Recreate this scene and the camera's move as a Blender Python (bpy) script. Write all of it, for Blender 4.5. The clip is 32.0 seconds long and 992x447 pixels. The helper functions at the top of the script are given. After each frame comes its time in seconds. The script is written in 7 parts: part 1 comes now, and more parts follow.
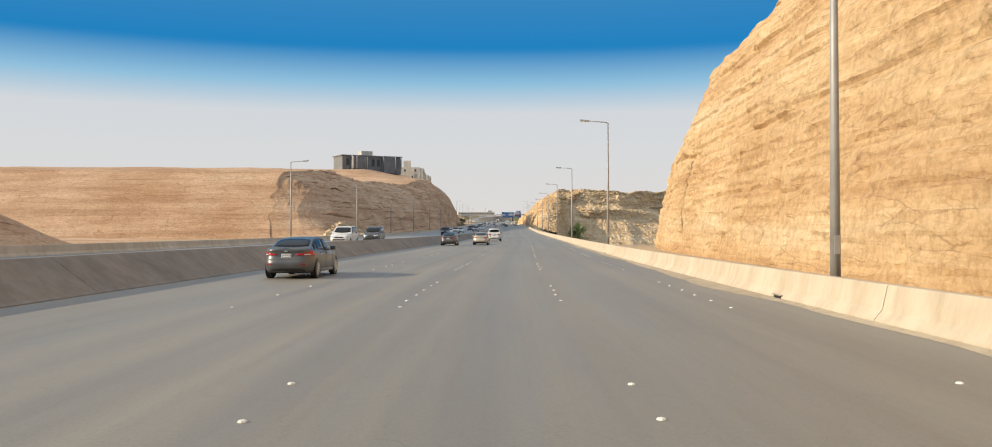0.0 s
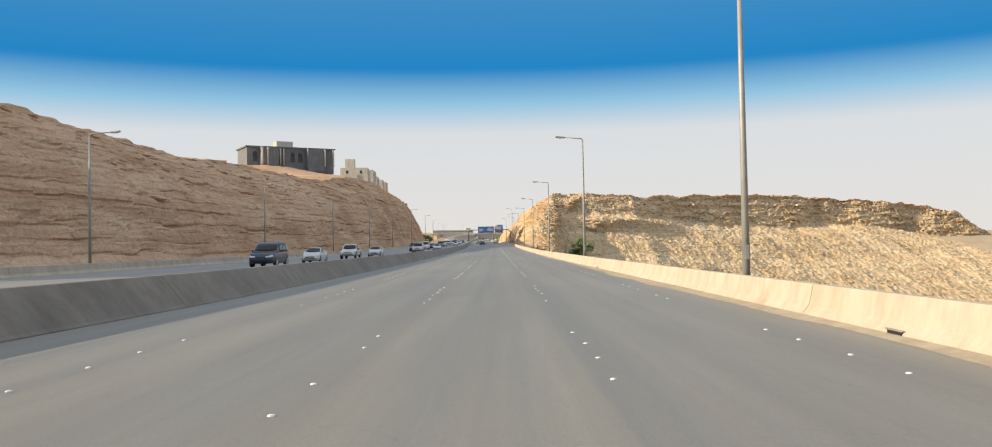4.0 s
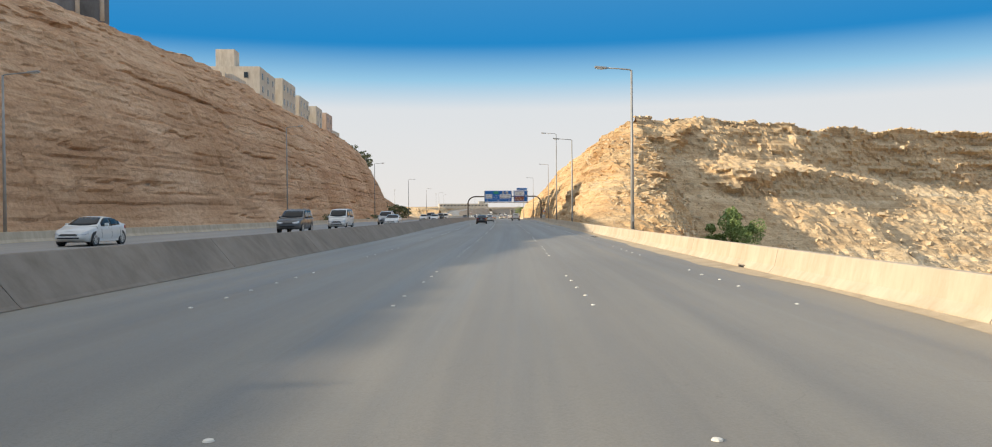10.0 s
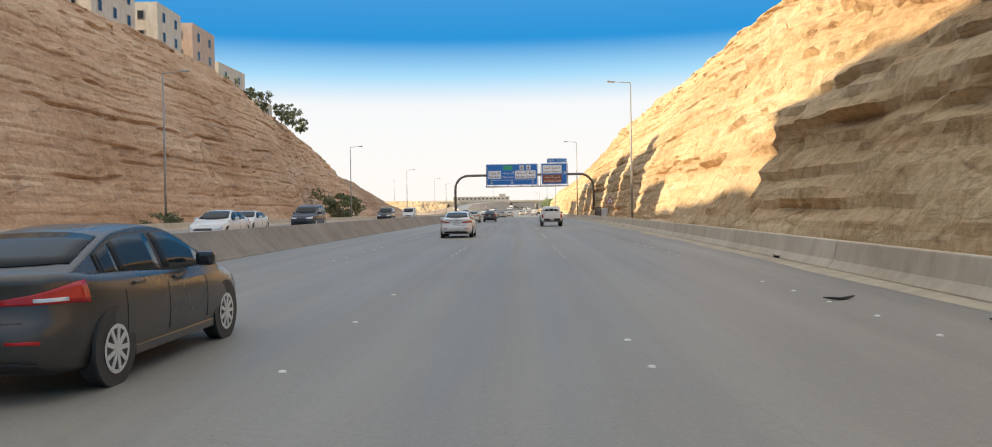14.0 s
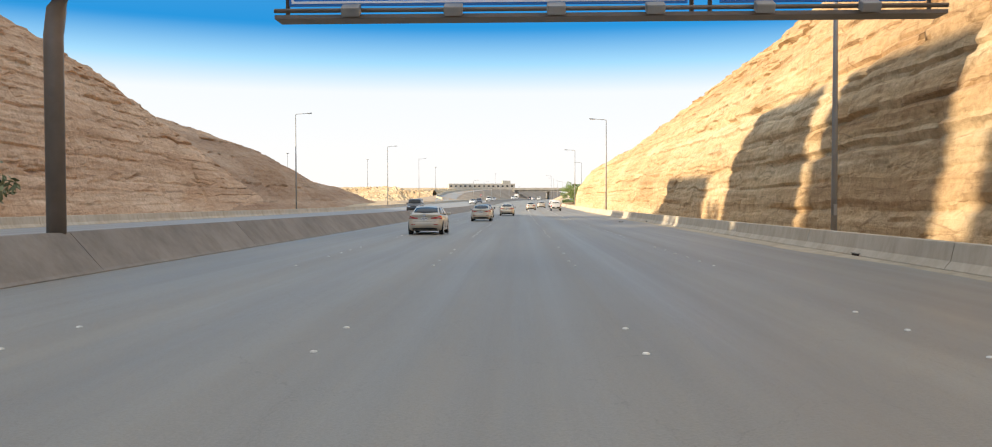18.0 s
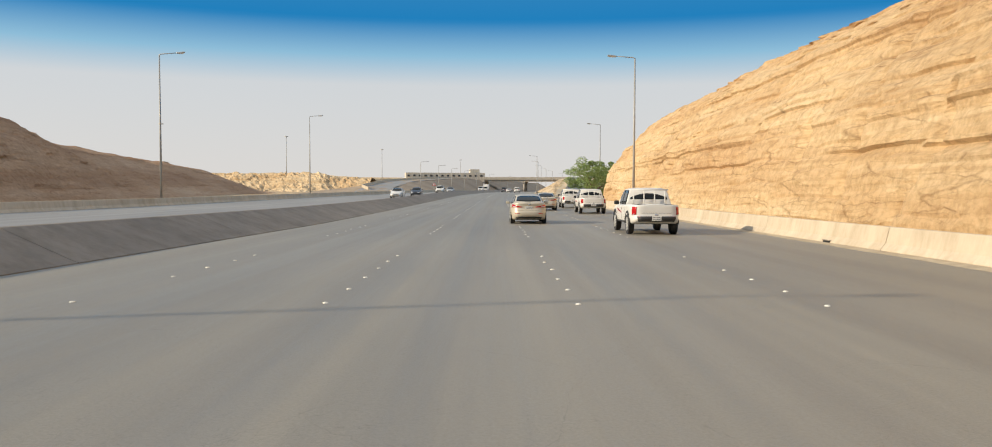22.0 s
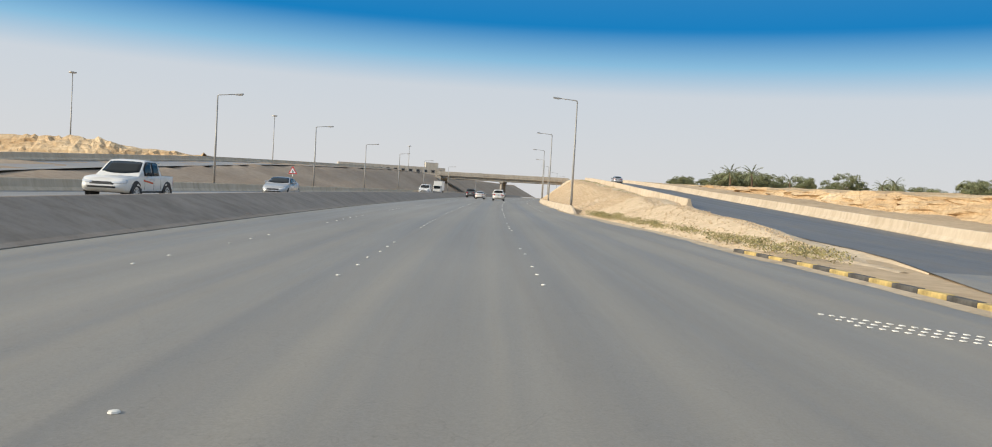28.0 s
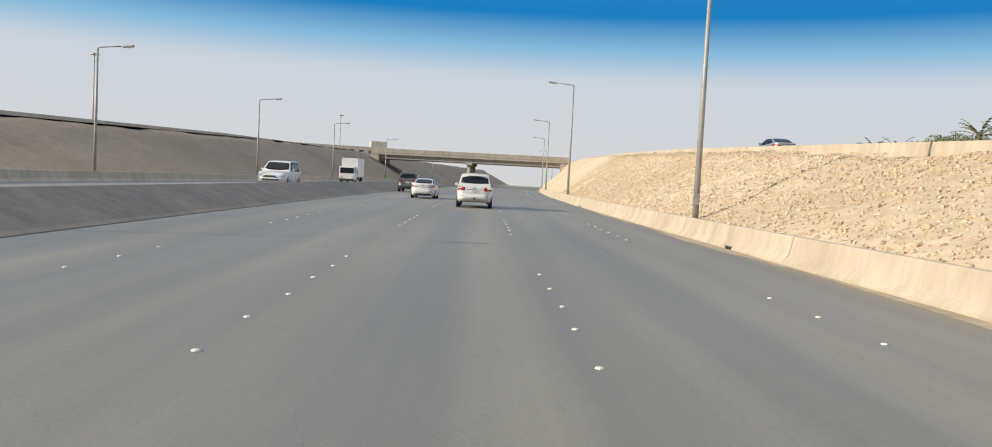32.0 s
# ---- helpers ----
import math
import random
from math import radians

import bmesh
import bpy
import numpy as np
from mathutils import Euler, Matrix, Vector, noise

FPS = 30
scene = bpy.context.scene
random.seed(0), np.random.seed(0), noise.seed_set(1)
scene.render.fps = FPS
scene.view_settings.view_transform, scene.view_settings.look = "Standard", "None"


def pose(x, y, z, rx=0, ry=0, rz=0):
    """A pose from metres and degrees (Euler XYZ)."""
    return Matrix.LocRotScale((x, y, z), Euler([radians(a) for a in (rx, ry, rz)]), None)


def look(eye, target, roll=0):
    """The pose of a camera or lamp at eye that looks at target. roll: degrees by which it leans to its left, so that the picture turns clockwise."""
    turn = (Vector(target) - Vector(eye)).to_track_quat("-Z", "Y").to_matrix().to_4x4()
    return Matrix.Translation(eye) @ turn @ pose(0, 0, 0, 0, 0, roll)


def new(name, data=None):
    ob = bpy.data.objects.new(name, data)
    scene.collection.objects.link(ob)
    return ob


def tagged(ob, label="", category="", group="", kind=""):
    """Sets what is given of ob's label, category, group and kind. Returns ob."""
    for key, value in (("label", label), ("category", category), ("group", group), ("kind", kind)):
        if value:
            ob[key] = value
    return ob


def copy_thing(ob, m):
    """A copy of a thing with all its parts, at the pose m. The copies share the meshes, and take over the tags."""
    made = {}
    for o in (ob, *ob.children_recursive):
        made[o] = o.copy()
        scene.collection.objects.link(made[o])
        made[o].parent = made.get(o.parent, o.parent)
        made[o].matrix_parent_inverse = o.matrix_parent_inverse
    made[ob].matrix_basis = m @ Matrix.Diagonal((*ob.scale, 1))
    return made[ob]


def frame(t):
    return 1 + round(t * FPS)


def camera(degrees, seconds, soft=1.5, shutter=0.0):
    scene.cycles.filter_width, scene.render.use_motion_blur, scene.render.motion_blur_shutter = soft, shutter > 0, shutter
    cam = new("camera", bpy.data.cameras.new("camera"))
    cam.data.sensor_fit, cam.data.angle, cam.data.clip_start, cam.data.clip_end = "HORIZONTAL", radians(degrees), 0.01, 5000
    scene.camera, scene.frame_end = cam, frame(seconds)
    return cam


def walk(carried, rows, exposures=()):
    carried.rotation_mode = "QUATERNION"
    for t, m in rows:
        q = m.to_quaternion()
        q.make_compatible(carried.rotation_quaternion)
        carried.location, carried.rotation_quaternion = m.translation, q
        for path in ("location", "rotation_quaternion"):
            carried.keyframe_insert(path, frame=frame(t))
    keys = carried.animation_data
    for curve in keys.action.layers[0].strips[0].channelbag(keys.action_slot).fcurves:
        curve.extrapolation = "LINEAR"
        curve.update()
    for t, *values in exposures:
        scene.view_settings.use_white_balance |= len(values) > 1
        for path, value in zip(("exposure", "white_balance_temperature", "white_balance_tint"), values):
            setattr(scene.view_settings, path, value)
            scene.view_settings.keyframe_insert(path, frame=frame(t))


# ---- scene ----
# ---- camera ----
# seconds, place, tilt, lean, heading
ROWS = (
    (0, 0.50, -0.00, 1.57, 89.75, 0.09, 0.74),
    (0.5, 0.64, 16.16, 1.31, 90.14, 0.39, 1.15),
    (1, 0.82, 32.34, 1.07, 90.76, 0.55, 1.02),
    (1.5, 1.04, 48.54, 0.84, 91.17, 0.68, 0.47),
    (2, 1.27, 64.75, 0.62, 91.31, 0.85, -0.29),
    (2.5, 1.56, 80.94, 0.42, 91.05, 1.09, -0.82),
    (4.5, 3.14, 146.29, -0.24, 91.12, 0.86, -0.35),
    (5, 3.36, 162.79, -0.37, 90.97, 0.72, -0.21),
    (5.5, 3.56, 179.31, -0.50, 90.74, 0.64, -0.26),
    (6, 3.70, 195.84, -0.62, 90.48, 0.74, -0.49),
    (6.5, 3.82, 212.36, -0.73, 90.26, 0.67, -0.62),
    (7, 3.95, 228.83, -0.83, 90.18, 0.44, -0.50),
    (7.5, 4.05, 245.18, -0.92, 90.25, 0.36, -0.12),
    (8, 4.15, 261.44, -1.00, 90.26, 0.47, 0.24),
    (8.5, 4.23, 277.63, -1.05, 90.19, 0.36, 0.45),
    (9, 4.30, 293.78, -1.08, 89.91, 0.38, 0.58),
    (9.5, 4.41, 309.88, -1.09, 89.63, 0.54, 0.70),
    (10, 4.57, 325.93, -1.07, 89.47, 0.51, 0.84),
    (10.5, 4.75, 341.86, -1.03, 89.47, 0.64, 0.89),
    (11, 4.92, 357.65, -0.98, 89.28, 0.78, 1.21),
    (11.5, 5.04, 373.26, -0.93, 89.35, 1.05, 1.41),
    (12, 5.07, 388.80, -0.91, 89.23, 1.17, 1.43),
    (12.5, 5.06, 404.37, -0.89, 89.25, 1.05, 1.63),
    (13, 5.00, 420.02, -0.86, 89.14, 0.80, 1.77),
    (13.5, 4.93, 435.70, -0.84, 89.17, 0.86, 2.08),
    (14, 4.85, 451.41, -0.83, 89.10, 0.95, 2.56),
    (14.5, 4.74, 467.11, -0.82, 89.05, 0.80, 3.08),
    (16.5, 3.49, 530.00, -0.74, 89.18, -0.19, 3.37),
    (17, 3.20, 545.12, -0.74, 88.78, -0.09, 3.42),
    (17.5, 2.88, 560.01, -0.74, 88.61, -0.00, 3.32),
    (18, 2.56, 574.68, -0.74, 88.37, 0.13, 3.03),
    (18.5, 2.24, 589.14, -0.76, 88.23, 0.01, 2.86),
    (19, 1.93, 603.41, -0.78, 88.06, 0.33, 2.41),
    (19.5, 1.63, 617.47, -0.82, 87.84, 0.38, 2.00),
    (20, 1.33, 631.38, -0.87, 87.61, 0.28, 1.78),
    (20.5, 1.03, 645.14, -0.92, 87.49, 0.15, 1.78),
    (21, 0.74, 658.80, -0.99, 87.51, 0.07, 1.79),
    (21.5, 0.45, 672.33, -1.04, 87.79, -0.07, 1.51),
    (22, 0.14, 685.78, -1.06, 87.87, -0.19, 0.99),
    (22.5, -0.16, 699.13, -1.06, 87.88, -0.42, 0.69),
    (23, -0.44, 712.36, -1.04, 87.79, -0.93, 0.02),
    (23.5, -0.71, 725.45, -1.00, 87.92, -1.26, -0.15),
    (24, -0.96, 738.43, -0.95, 87.84, -1.53, -0.28),
    (24.5, -1.17, 751.29, -0.88, 87.78, -1.76, -0.38),
    (25, -1.35, 764.01, -0.79, 87.78, -2.09, -0.39),
    (25.5, -1.50, 776.62, -0.70, 87.79, -2.41, -0.51),
    (27.5, -1.47, 824.42, -0.14, 87.90, -2.95, -1.47),
    (28, -1.44, 836.01, -0.06, 88.09, -3.29, -1.50),
    (28.5, -1.40, 847.52, 0.02, 88.33, -3.68, -1.40),
    (29, -1.32, 859.06, 0.09, 88.48, -4.04, -1.25),
    (29.5, -1.15, 870.56, 0.16, 88.45, -3.89, -1.37),
    (30, -0.93, 882.06, 0.23, 88.20, -3.56, -1.98),
    (30.5, -0.64, 893.54, 0.31, 88.11, -3.64, -2.60),
    (31, -0.30, 905.01, 0.39, 87.80, -3.49, -3.17),
    (31.5, 0.08, 916.50, 0.46, 87.48, -3.28, -3.62),
    (32, 0.50, 928.00, 0.54, 87.25, -3.06, -4.07),
)
cam = camera(62.74, 32.0, soft=1.0)
walk(cam, [(r[0], pose(*r[1:])) for r in ROWS],
     exposures=((0.0, 0.0, 6700, 11), (1.0, 0.15, 6700, 11), (2.0, 0.05, 6700, 11), (5.0, 0.12, 6800, 11), (9.0, 0.14, 6800, 11), (12.0, 0.22, 6700, 11), (13.0, 0.3, 6650, 11), (14.0, 0.48, 6950, 12), (16.0, 0.55, 6700, 11), (18.5, 0.5, 6800, 11), (20.0, 0.28, 7000, 11), (21.0, 0.14, 7000, 11), (23.0, -0.14, 6500, 10), (28.0, -0.06, 6400, 10), (32.0, -0.08, 6350, 10)))

# ---- light ----
SUN_ELEV, SUN_AZ = 21.0, 106.0     # degrees above the horizon; the sun stands to the west of the road (-X)
world = bpy.data.worlds.new("sky")
scene.world = world
world.use_nodes = True
wn = world.node_tree
sky = wn.nodes.new("ShaderNodeTexSky")
sky.sky_type = "NISHITA"
sky.sun_disc = False
sky.sun_elevation = radians(SUN_ELEV)
sky.sun_rotation = radians(-SUN_AZ)
sky.dust_density = 3.0
sky.altitude = 600
way = wn.nodes.new("ShaderNodeTexCoord")
split = wn.nodes.new("ShaderNodeSeparateXYZ")
wn.links.new(way.outputs["Generated"], split.inputs[0])
haze = wn.nodes.new("ShaderNodeValToRGB")      # dusty white haze up to about ten degrees, clear blue over it
for e, (p, c) in zip((haze.color_ramp.elements[0], haze.color_ramp.elements[1], haze.color_ramp.elements.new(0.13), haze.color_ramp.elements.new(0.164), haze.color_ramp.elements.new(0.205), haze.color_ramp.elements.new(0.32)),
                     ((0.0, (0.76, 0.75, 0.74, 1)), (0.6, (0.50, 0.56, 0.62, 1)), (0.13, (0.67, 0.72, 0.77, 1)), (0.164, (0.28, 0.55, 0.77, 1)), (0.205, (0.004, 0.225, 0.56, 1)), (0.32, (0.06, 0.27, 0.56, 1)))):
    e.position, e.color = p, c
wn.links.new(split.outputs["Z"], haze.inputs[0])
blend = wn.nodes.new("ShaderNodeMix")
blend.data_type = "RGBA"
blend.inputs[0].default_value = 0.96
gain = wn.nodes.new("ShaderNodeVectorMath")
gain.operation = "SCALE"
gain.inputs["Scale"].default_value = 9.7
wn.links.new(haze.outputs[0], gain.inputs[0])
wn.links.new(sky.outputs[0], blend.inputs[6])
wn.links.new(gain.outputs[0], blend.inputs[7])
wn.nodes["Background"].inputs["Strength"].default_value = 0.1
wn.links.new(blend.outputs[2], wn.nodes["Background"].inputs["Color"])

sun_data = bpy.data.lights.new("sun", "SUN")
sun_data.energy, sun_data.angle, sun_data.color = 5.0, radians(0.6), (1.0, 0.88, 0.68)
sun = new("sun", sun_data)
sun.matrix_world = look((-200 * math.sin(radians(SUN_AZ)), 400 + 200 * math.cos(radians(SUN_AZ)), 200 * math.tan(radians(SUN_ELEV))), (0, 400, 0))

# ---- small helpers ----
RX = (-19.38463, 19.36164, 37.11194, -41.02707, -19.25470, 35.19143, 6.42725, -17.60516, -4.97623, 4.15138)
RZ = (9.15932, 3.38530, -25.84682, -11.55872, 24.96146, 13.40622, -9.88689, -3.45581, 1.08941, -2.31198)


def xr(y):
    """Sideways place of the middle of our lane."""
    a = np.polyval(RX, (np.clip(y, 0, 928) - 464) / 464)
    e = np.maximum(y - 928, 0)
    return a + np.minimum(y, 0) * 0.012 + np.minimum(e, 420) * 0.036 + 0.000286 * np.minimum(e, 420) ** 2 + np.maximum(e - 420, 0) * 0.27


def zr(y):
    """Height of the road surface."""
    a = np.polyval(RZ, (np.clip(y, 0, 928) - 464) / 464)
    e = np.clip(y - 928, 0, 400)
    return a - np.minimum(y, 0) * 0.015 + 0.006 * e - 0.0000075 * e * e


def P(u, y, h=0.0):
    """A place by metres right of our lane's middle, along the road, and above the road."""
    return Vector((float(xr(y)) + u, y, float(zr(y)) + h))


def turn(y):
    """The road's heading at y."""
    return math.degrees(math.atan((float(xr(y + 1)) - float(xr(y - 1))) / 2))


def on_road(u, y, h=0.0, extra=0.0):
    """A pose on the road with +Y ahead along it."""
    p = P(u, y, h)
    slope = math.degrees(math.atan((float(zr(y + 1)) - float(zr(y - 1))) / 2))
    return pose(p.x, p.y, p.z, slope if abs(extra) < 90 else -slope, 0, -turn(y) + extra)


def mesh_of(name, verts, faces, material=None, smooth=False):
    me = bpy.data.meshes.new(name)
    me.from_pydata([tuple(v) for v in verts], [], faces)
    me.update()
    if material:
        me.materials.append(material)
    if smooth:
        me.polygons.foreach_set("use_smooth", [True] * len(me.polygons))
    return me


def grid_mesh(name, pts, material, smooth=True, uv=None):
    """A sheet over an array of points, rows by columns."""
    r, c = pts.shape[:2]
    i = np.arange(r * c).reshape(r, c)
    quads = np.stack([i[:-1, :-1], i[:-1, 1:], i[1:, 1:], i[1:, :-1]], -1).reshape(-1, 4)
    me = bpy.data.meshes.new(name)
    me.vertices.add(r * c)
    me.vertices.foreach_set("co", pts.reshape(-1).astype(np.float32))
    me.loops.add(quads.size)
    me.loops.foreach_set("vertex_index", quads.reshape(-1).astype(np.int32))
    me.polygons.add(len(quads))
    me.polygons.foreach_set("loop_start", (np.arange(len(quads)) * 4).astype(np.int32))
    me.update(calc_edges=True)
    me.polygons.foreach_set("use_smooth", [smooth] * len(quads))
    if uv is not None:
        layer = me.uv_layers.new(name="along")
        layer.data.foreach_set("uv", uv.reshape(-1, 2)[quads.reshape(-1)].astype(np.float32).reshape(-1))
    me.materials.append(material)
    me.validate()
    return me


def part(name, bm, material, parent, label=""):
    """Links a bmesh as one mesh object under a thing or a part."""
    me = bpy.data.meshes.new(name)
    bm.to_mesh(me)
    bm.free()
    me.materials.append(material)
    ob = new(name, me)
    ob.parent = parent
    return tagged(ob, label)


def thing(name, m, label, category, group="", kind=""):
    ob = new(name)
    ob.matrix_world = m
    return tagged(ob, label, category, group, kind)


def add_box(bm, c, s, bevel=0.0, rot=None):
    m = Matrix.LocRotScale(c, rot, s)
    made = bmesh.ops.create_cube(bm, size=1.0, matrix=m)
    if bevel:
        es = list({e for v in made["verts"] for e in v.link_edges})
        bmesh.ops.bevel(bm, geom=es, offset=bevel, segments=2, affect="EDGES", profile=0.6)
    return bm


def box(c, s, bevel=0.0, rot=None):
    return add_box(bmesh.new(), c, s, bevel, rot)


def add_tube(bm, pts, radii, n=8):
    """A round bar through points."""
    rings = []
    for k, p in enumerate(pts):
        a = Vector(pts[max(k - 1, 0)])
        b = Vector(pts[min(k + 1, len(pts) - 1)])
        d = (b - a).normalized()
        side = d.cross(Vector((0, 0, 1)) if abs(d.z) < 0.9 else Vector((0, 1, 0))).normalized()
        up = side.cross(d)
        r = radii[k] if hasattr(radii, "__len__") else radii
        rings.append([bm.verts.new(Vector(p) + r * (math.cos(w) * side + math.sin(w) * up)) for w in [2 * math.pi * q / n for q in range(n)]])
    for a, b in zip(rings, rings[1:]):
        for q in range(n):
            bm.faces.new((a[q], a[(q + 1) % n], b[(q + 1) % n], b[q])).smooth = True
    bm.faces.new(rings[0])
    bm.faces.new(rings[-1][::-1])
    bmesh.ops.recalc_face_normals(bm, faces=bm.faces[:])
    return bm


def tube(pts, radii, n=8):
    return add_tube(bmesh.new(), pts, radii, n)


def disc(r, t, n=24, axis="X", c=(0, 0, 0)):
    """A short round plate."""
    bm = bmesh.new()
    rot = {"X": Euler((0, radians(90), 0)), "Y": Euler((radians(90), 0, 0)), "Z": Euler((0, 0, 0))}[axis]
    bmesh.ops.create_cone(bm, cap_ends=True, segments=n, radius1=r, radius2=r, depth=t, matrix=Matrix.LocRotScale(c, rot, (1, 1, 1)))
    return bm


def lerp(tab, y):
    return np.interp(y, [r[0] for r in tab], [r[1] for r in tab])


def hash3(ix, iy, iz, seed):
    with np.errstate(over="ignore"):
        h = (ix.astype(np.int64) * 374761393 + iy.astype(np.int64) * 668265263 + iz.astype(np.int64) * 2147483647 + seed * 1274126177) & 0xFFFFFFFF
        h = ((h ^ (h >> 13)) * 1274126177) & 0xFFFFFFFF
        h = (h ^ (h >> 16)) & 0xFFFFFF
    return h / float(0xFFFFFF) * 2 - 1


def vnoise(x, y, z, seed=0):
    """Smooth noise between -1 and 1 on arrays."""
    x, y, z = np.broadcast_arrays(np.asarray(x, float), np.asarray(y, float), np.asarray(z, float))
    ix, iy, iz = np.floor(x), np.floor(y), np.floor(z)
    fx, fy, fz = x - ix, y - iy, z - iz
    fx, fy, fz = [q * q * (3 - 2 * q) for q in (fx, fy, fz)]
    out = 0
    for a in (0, 1):
        for b in (0, 1):
            for c in (0, 1):
                w = (fx if a else 1 - fx) * (fy if b else 1 - fy) * (fz if c else 1 - fz)
                out = out + w * hash3(ix + a, iy + b, iz + c, seed)
    return out


def fbm(x, y, z, octaves=4, seed=0):
    out, a = 0, 0.5
    for k in range(octaves):
        out = out + a * vnoise(x * 2 ** k, y * 2 ** k, z * 2 ** k, seed + k)
        a *= 0.5
    return out


# ---- materials ----
def material(name, rough=0.8, metal=0.0, spec=0.5):
    m = bpy.data.materials.new(name)
    m.use_nodes = True
    b = m.node_tree.nodes["Principled BSDF"]
    b.inputs["Roughness"].default_value = rough
    b.inputs["Metallic"].default_value = metal
    b.inputs["Specular IOR Level"].default_value = spec
    return m, m.node_tree, b


def link(nt, a, b):
    nt.links.new(a, b)


def noise_node(nt, scale, detail=6.0, rough=0.6, vector=None, stretch=None, dist=0.0):
    n = nt.nodes.new("ShaderNodeTexNoise")
    n.inputs["Scale"].default_value = scale
    n.inputs["Detail"].default_value = detail
    n.inputs["Roughness"].default_value = rough
    n.inputs["Distortion"].default_value = dist
    if stretch:
        mp = nt.nodes.new("ShaderNodeMapping")
        mp.inputs["Scale"].default_value = stretch
        link(nt, vector, mp.inputs["Vector"])
        link(nt, mp.outputs[0], n.inputs["Vector"])
    elif vector:
        link(nt, vector, n.inputs["Vector"])
    return n


def ramp(nt, src, stops):
    r = nt.nodes.new("ShaderNodeValToRGB")
    el = r.color_ramp.elements
    while len(el) < len(stops):
        el.new(0.5)
    for e, (p, c) in zip(el, stops):
        e.position, e.color = p, (*c, 1)
    link(nt, src, r.inputs[0])
    return r


def mixc(nt, fac, a, b, mode="MIX"):
    m = nt.nodes.new("ShaderNodeMix")
    m.data_type, m.blend_type = "RGBA", mode
    for sock, v in ((m.inputs[0], fac), (m.inputs[6], a), (m.inputs[7], b)):
        if isinstance(v, (int, float)):
            sock.default_value = v
        elif isinstance(v, tuple):
            sock.default_value = (*v, 1)
        else:
            link(nt, v, sock)
    return m.outputs[2]


def bump(nt, b, src, strength=0.4, dist=0.05):
    n = nt.nodes.new("ShaderNodeBump")
    n.inputs["Strength"].default_value = strength
    n.inputs["Distance"].default_value = dist
    link(nt, src, n.inputs["Height"])
    link(nt, n.outputs[0], b.inputs["Normal"])


def plain(name, col, rough=0.6, metal=0.0, vary=0.12, scale=3.0, grain=0.0, spec=0.5):
    """A surface of one colour with soft stains and a little grain."""
    m, nt, b = material(name, rough, metal, spec)
    tc = nt.nodes.new("ShaderNodeTexCoord")
    n = noise_node(nt, scale, 5, 0.6, tc.outputs["Object"])
    lo = tuple(c * (1 - vary) for c in col)
    hi = tuple(min(c * (1 + vary), 1) for c in col)
    r = ramp(nt, n.outputs["Fac"], [(0.3, lo), (0.7, hi)])
    link(nt, r.outputs[0], b.inputs["Base Color"])
    if grain:
        g = noise_node(nt, scale * 12, 4, 0.6, tc.outputs["Object"])
        bump(nt, b, g.outputs["Fac"], grain, 0.02)
    return m


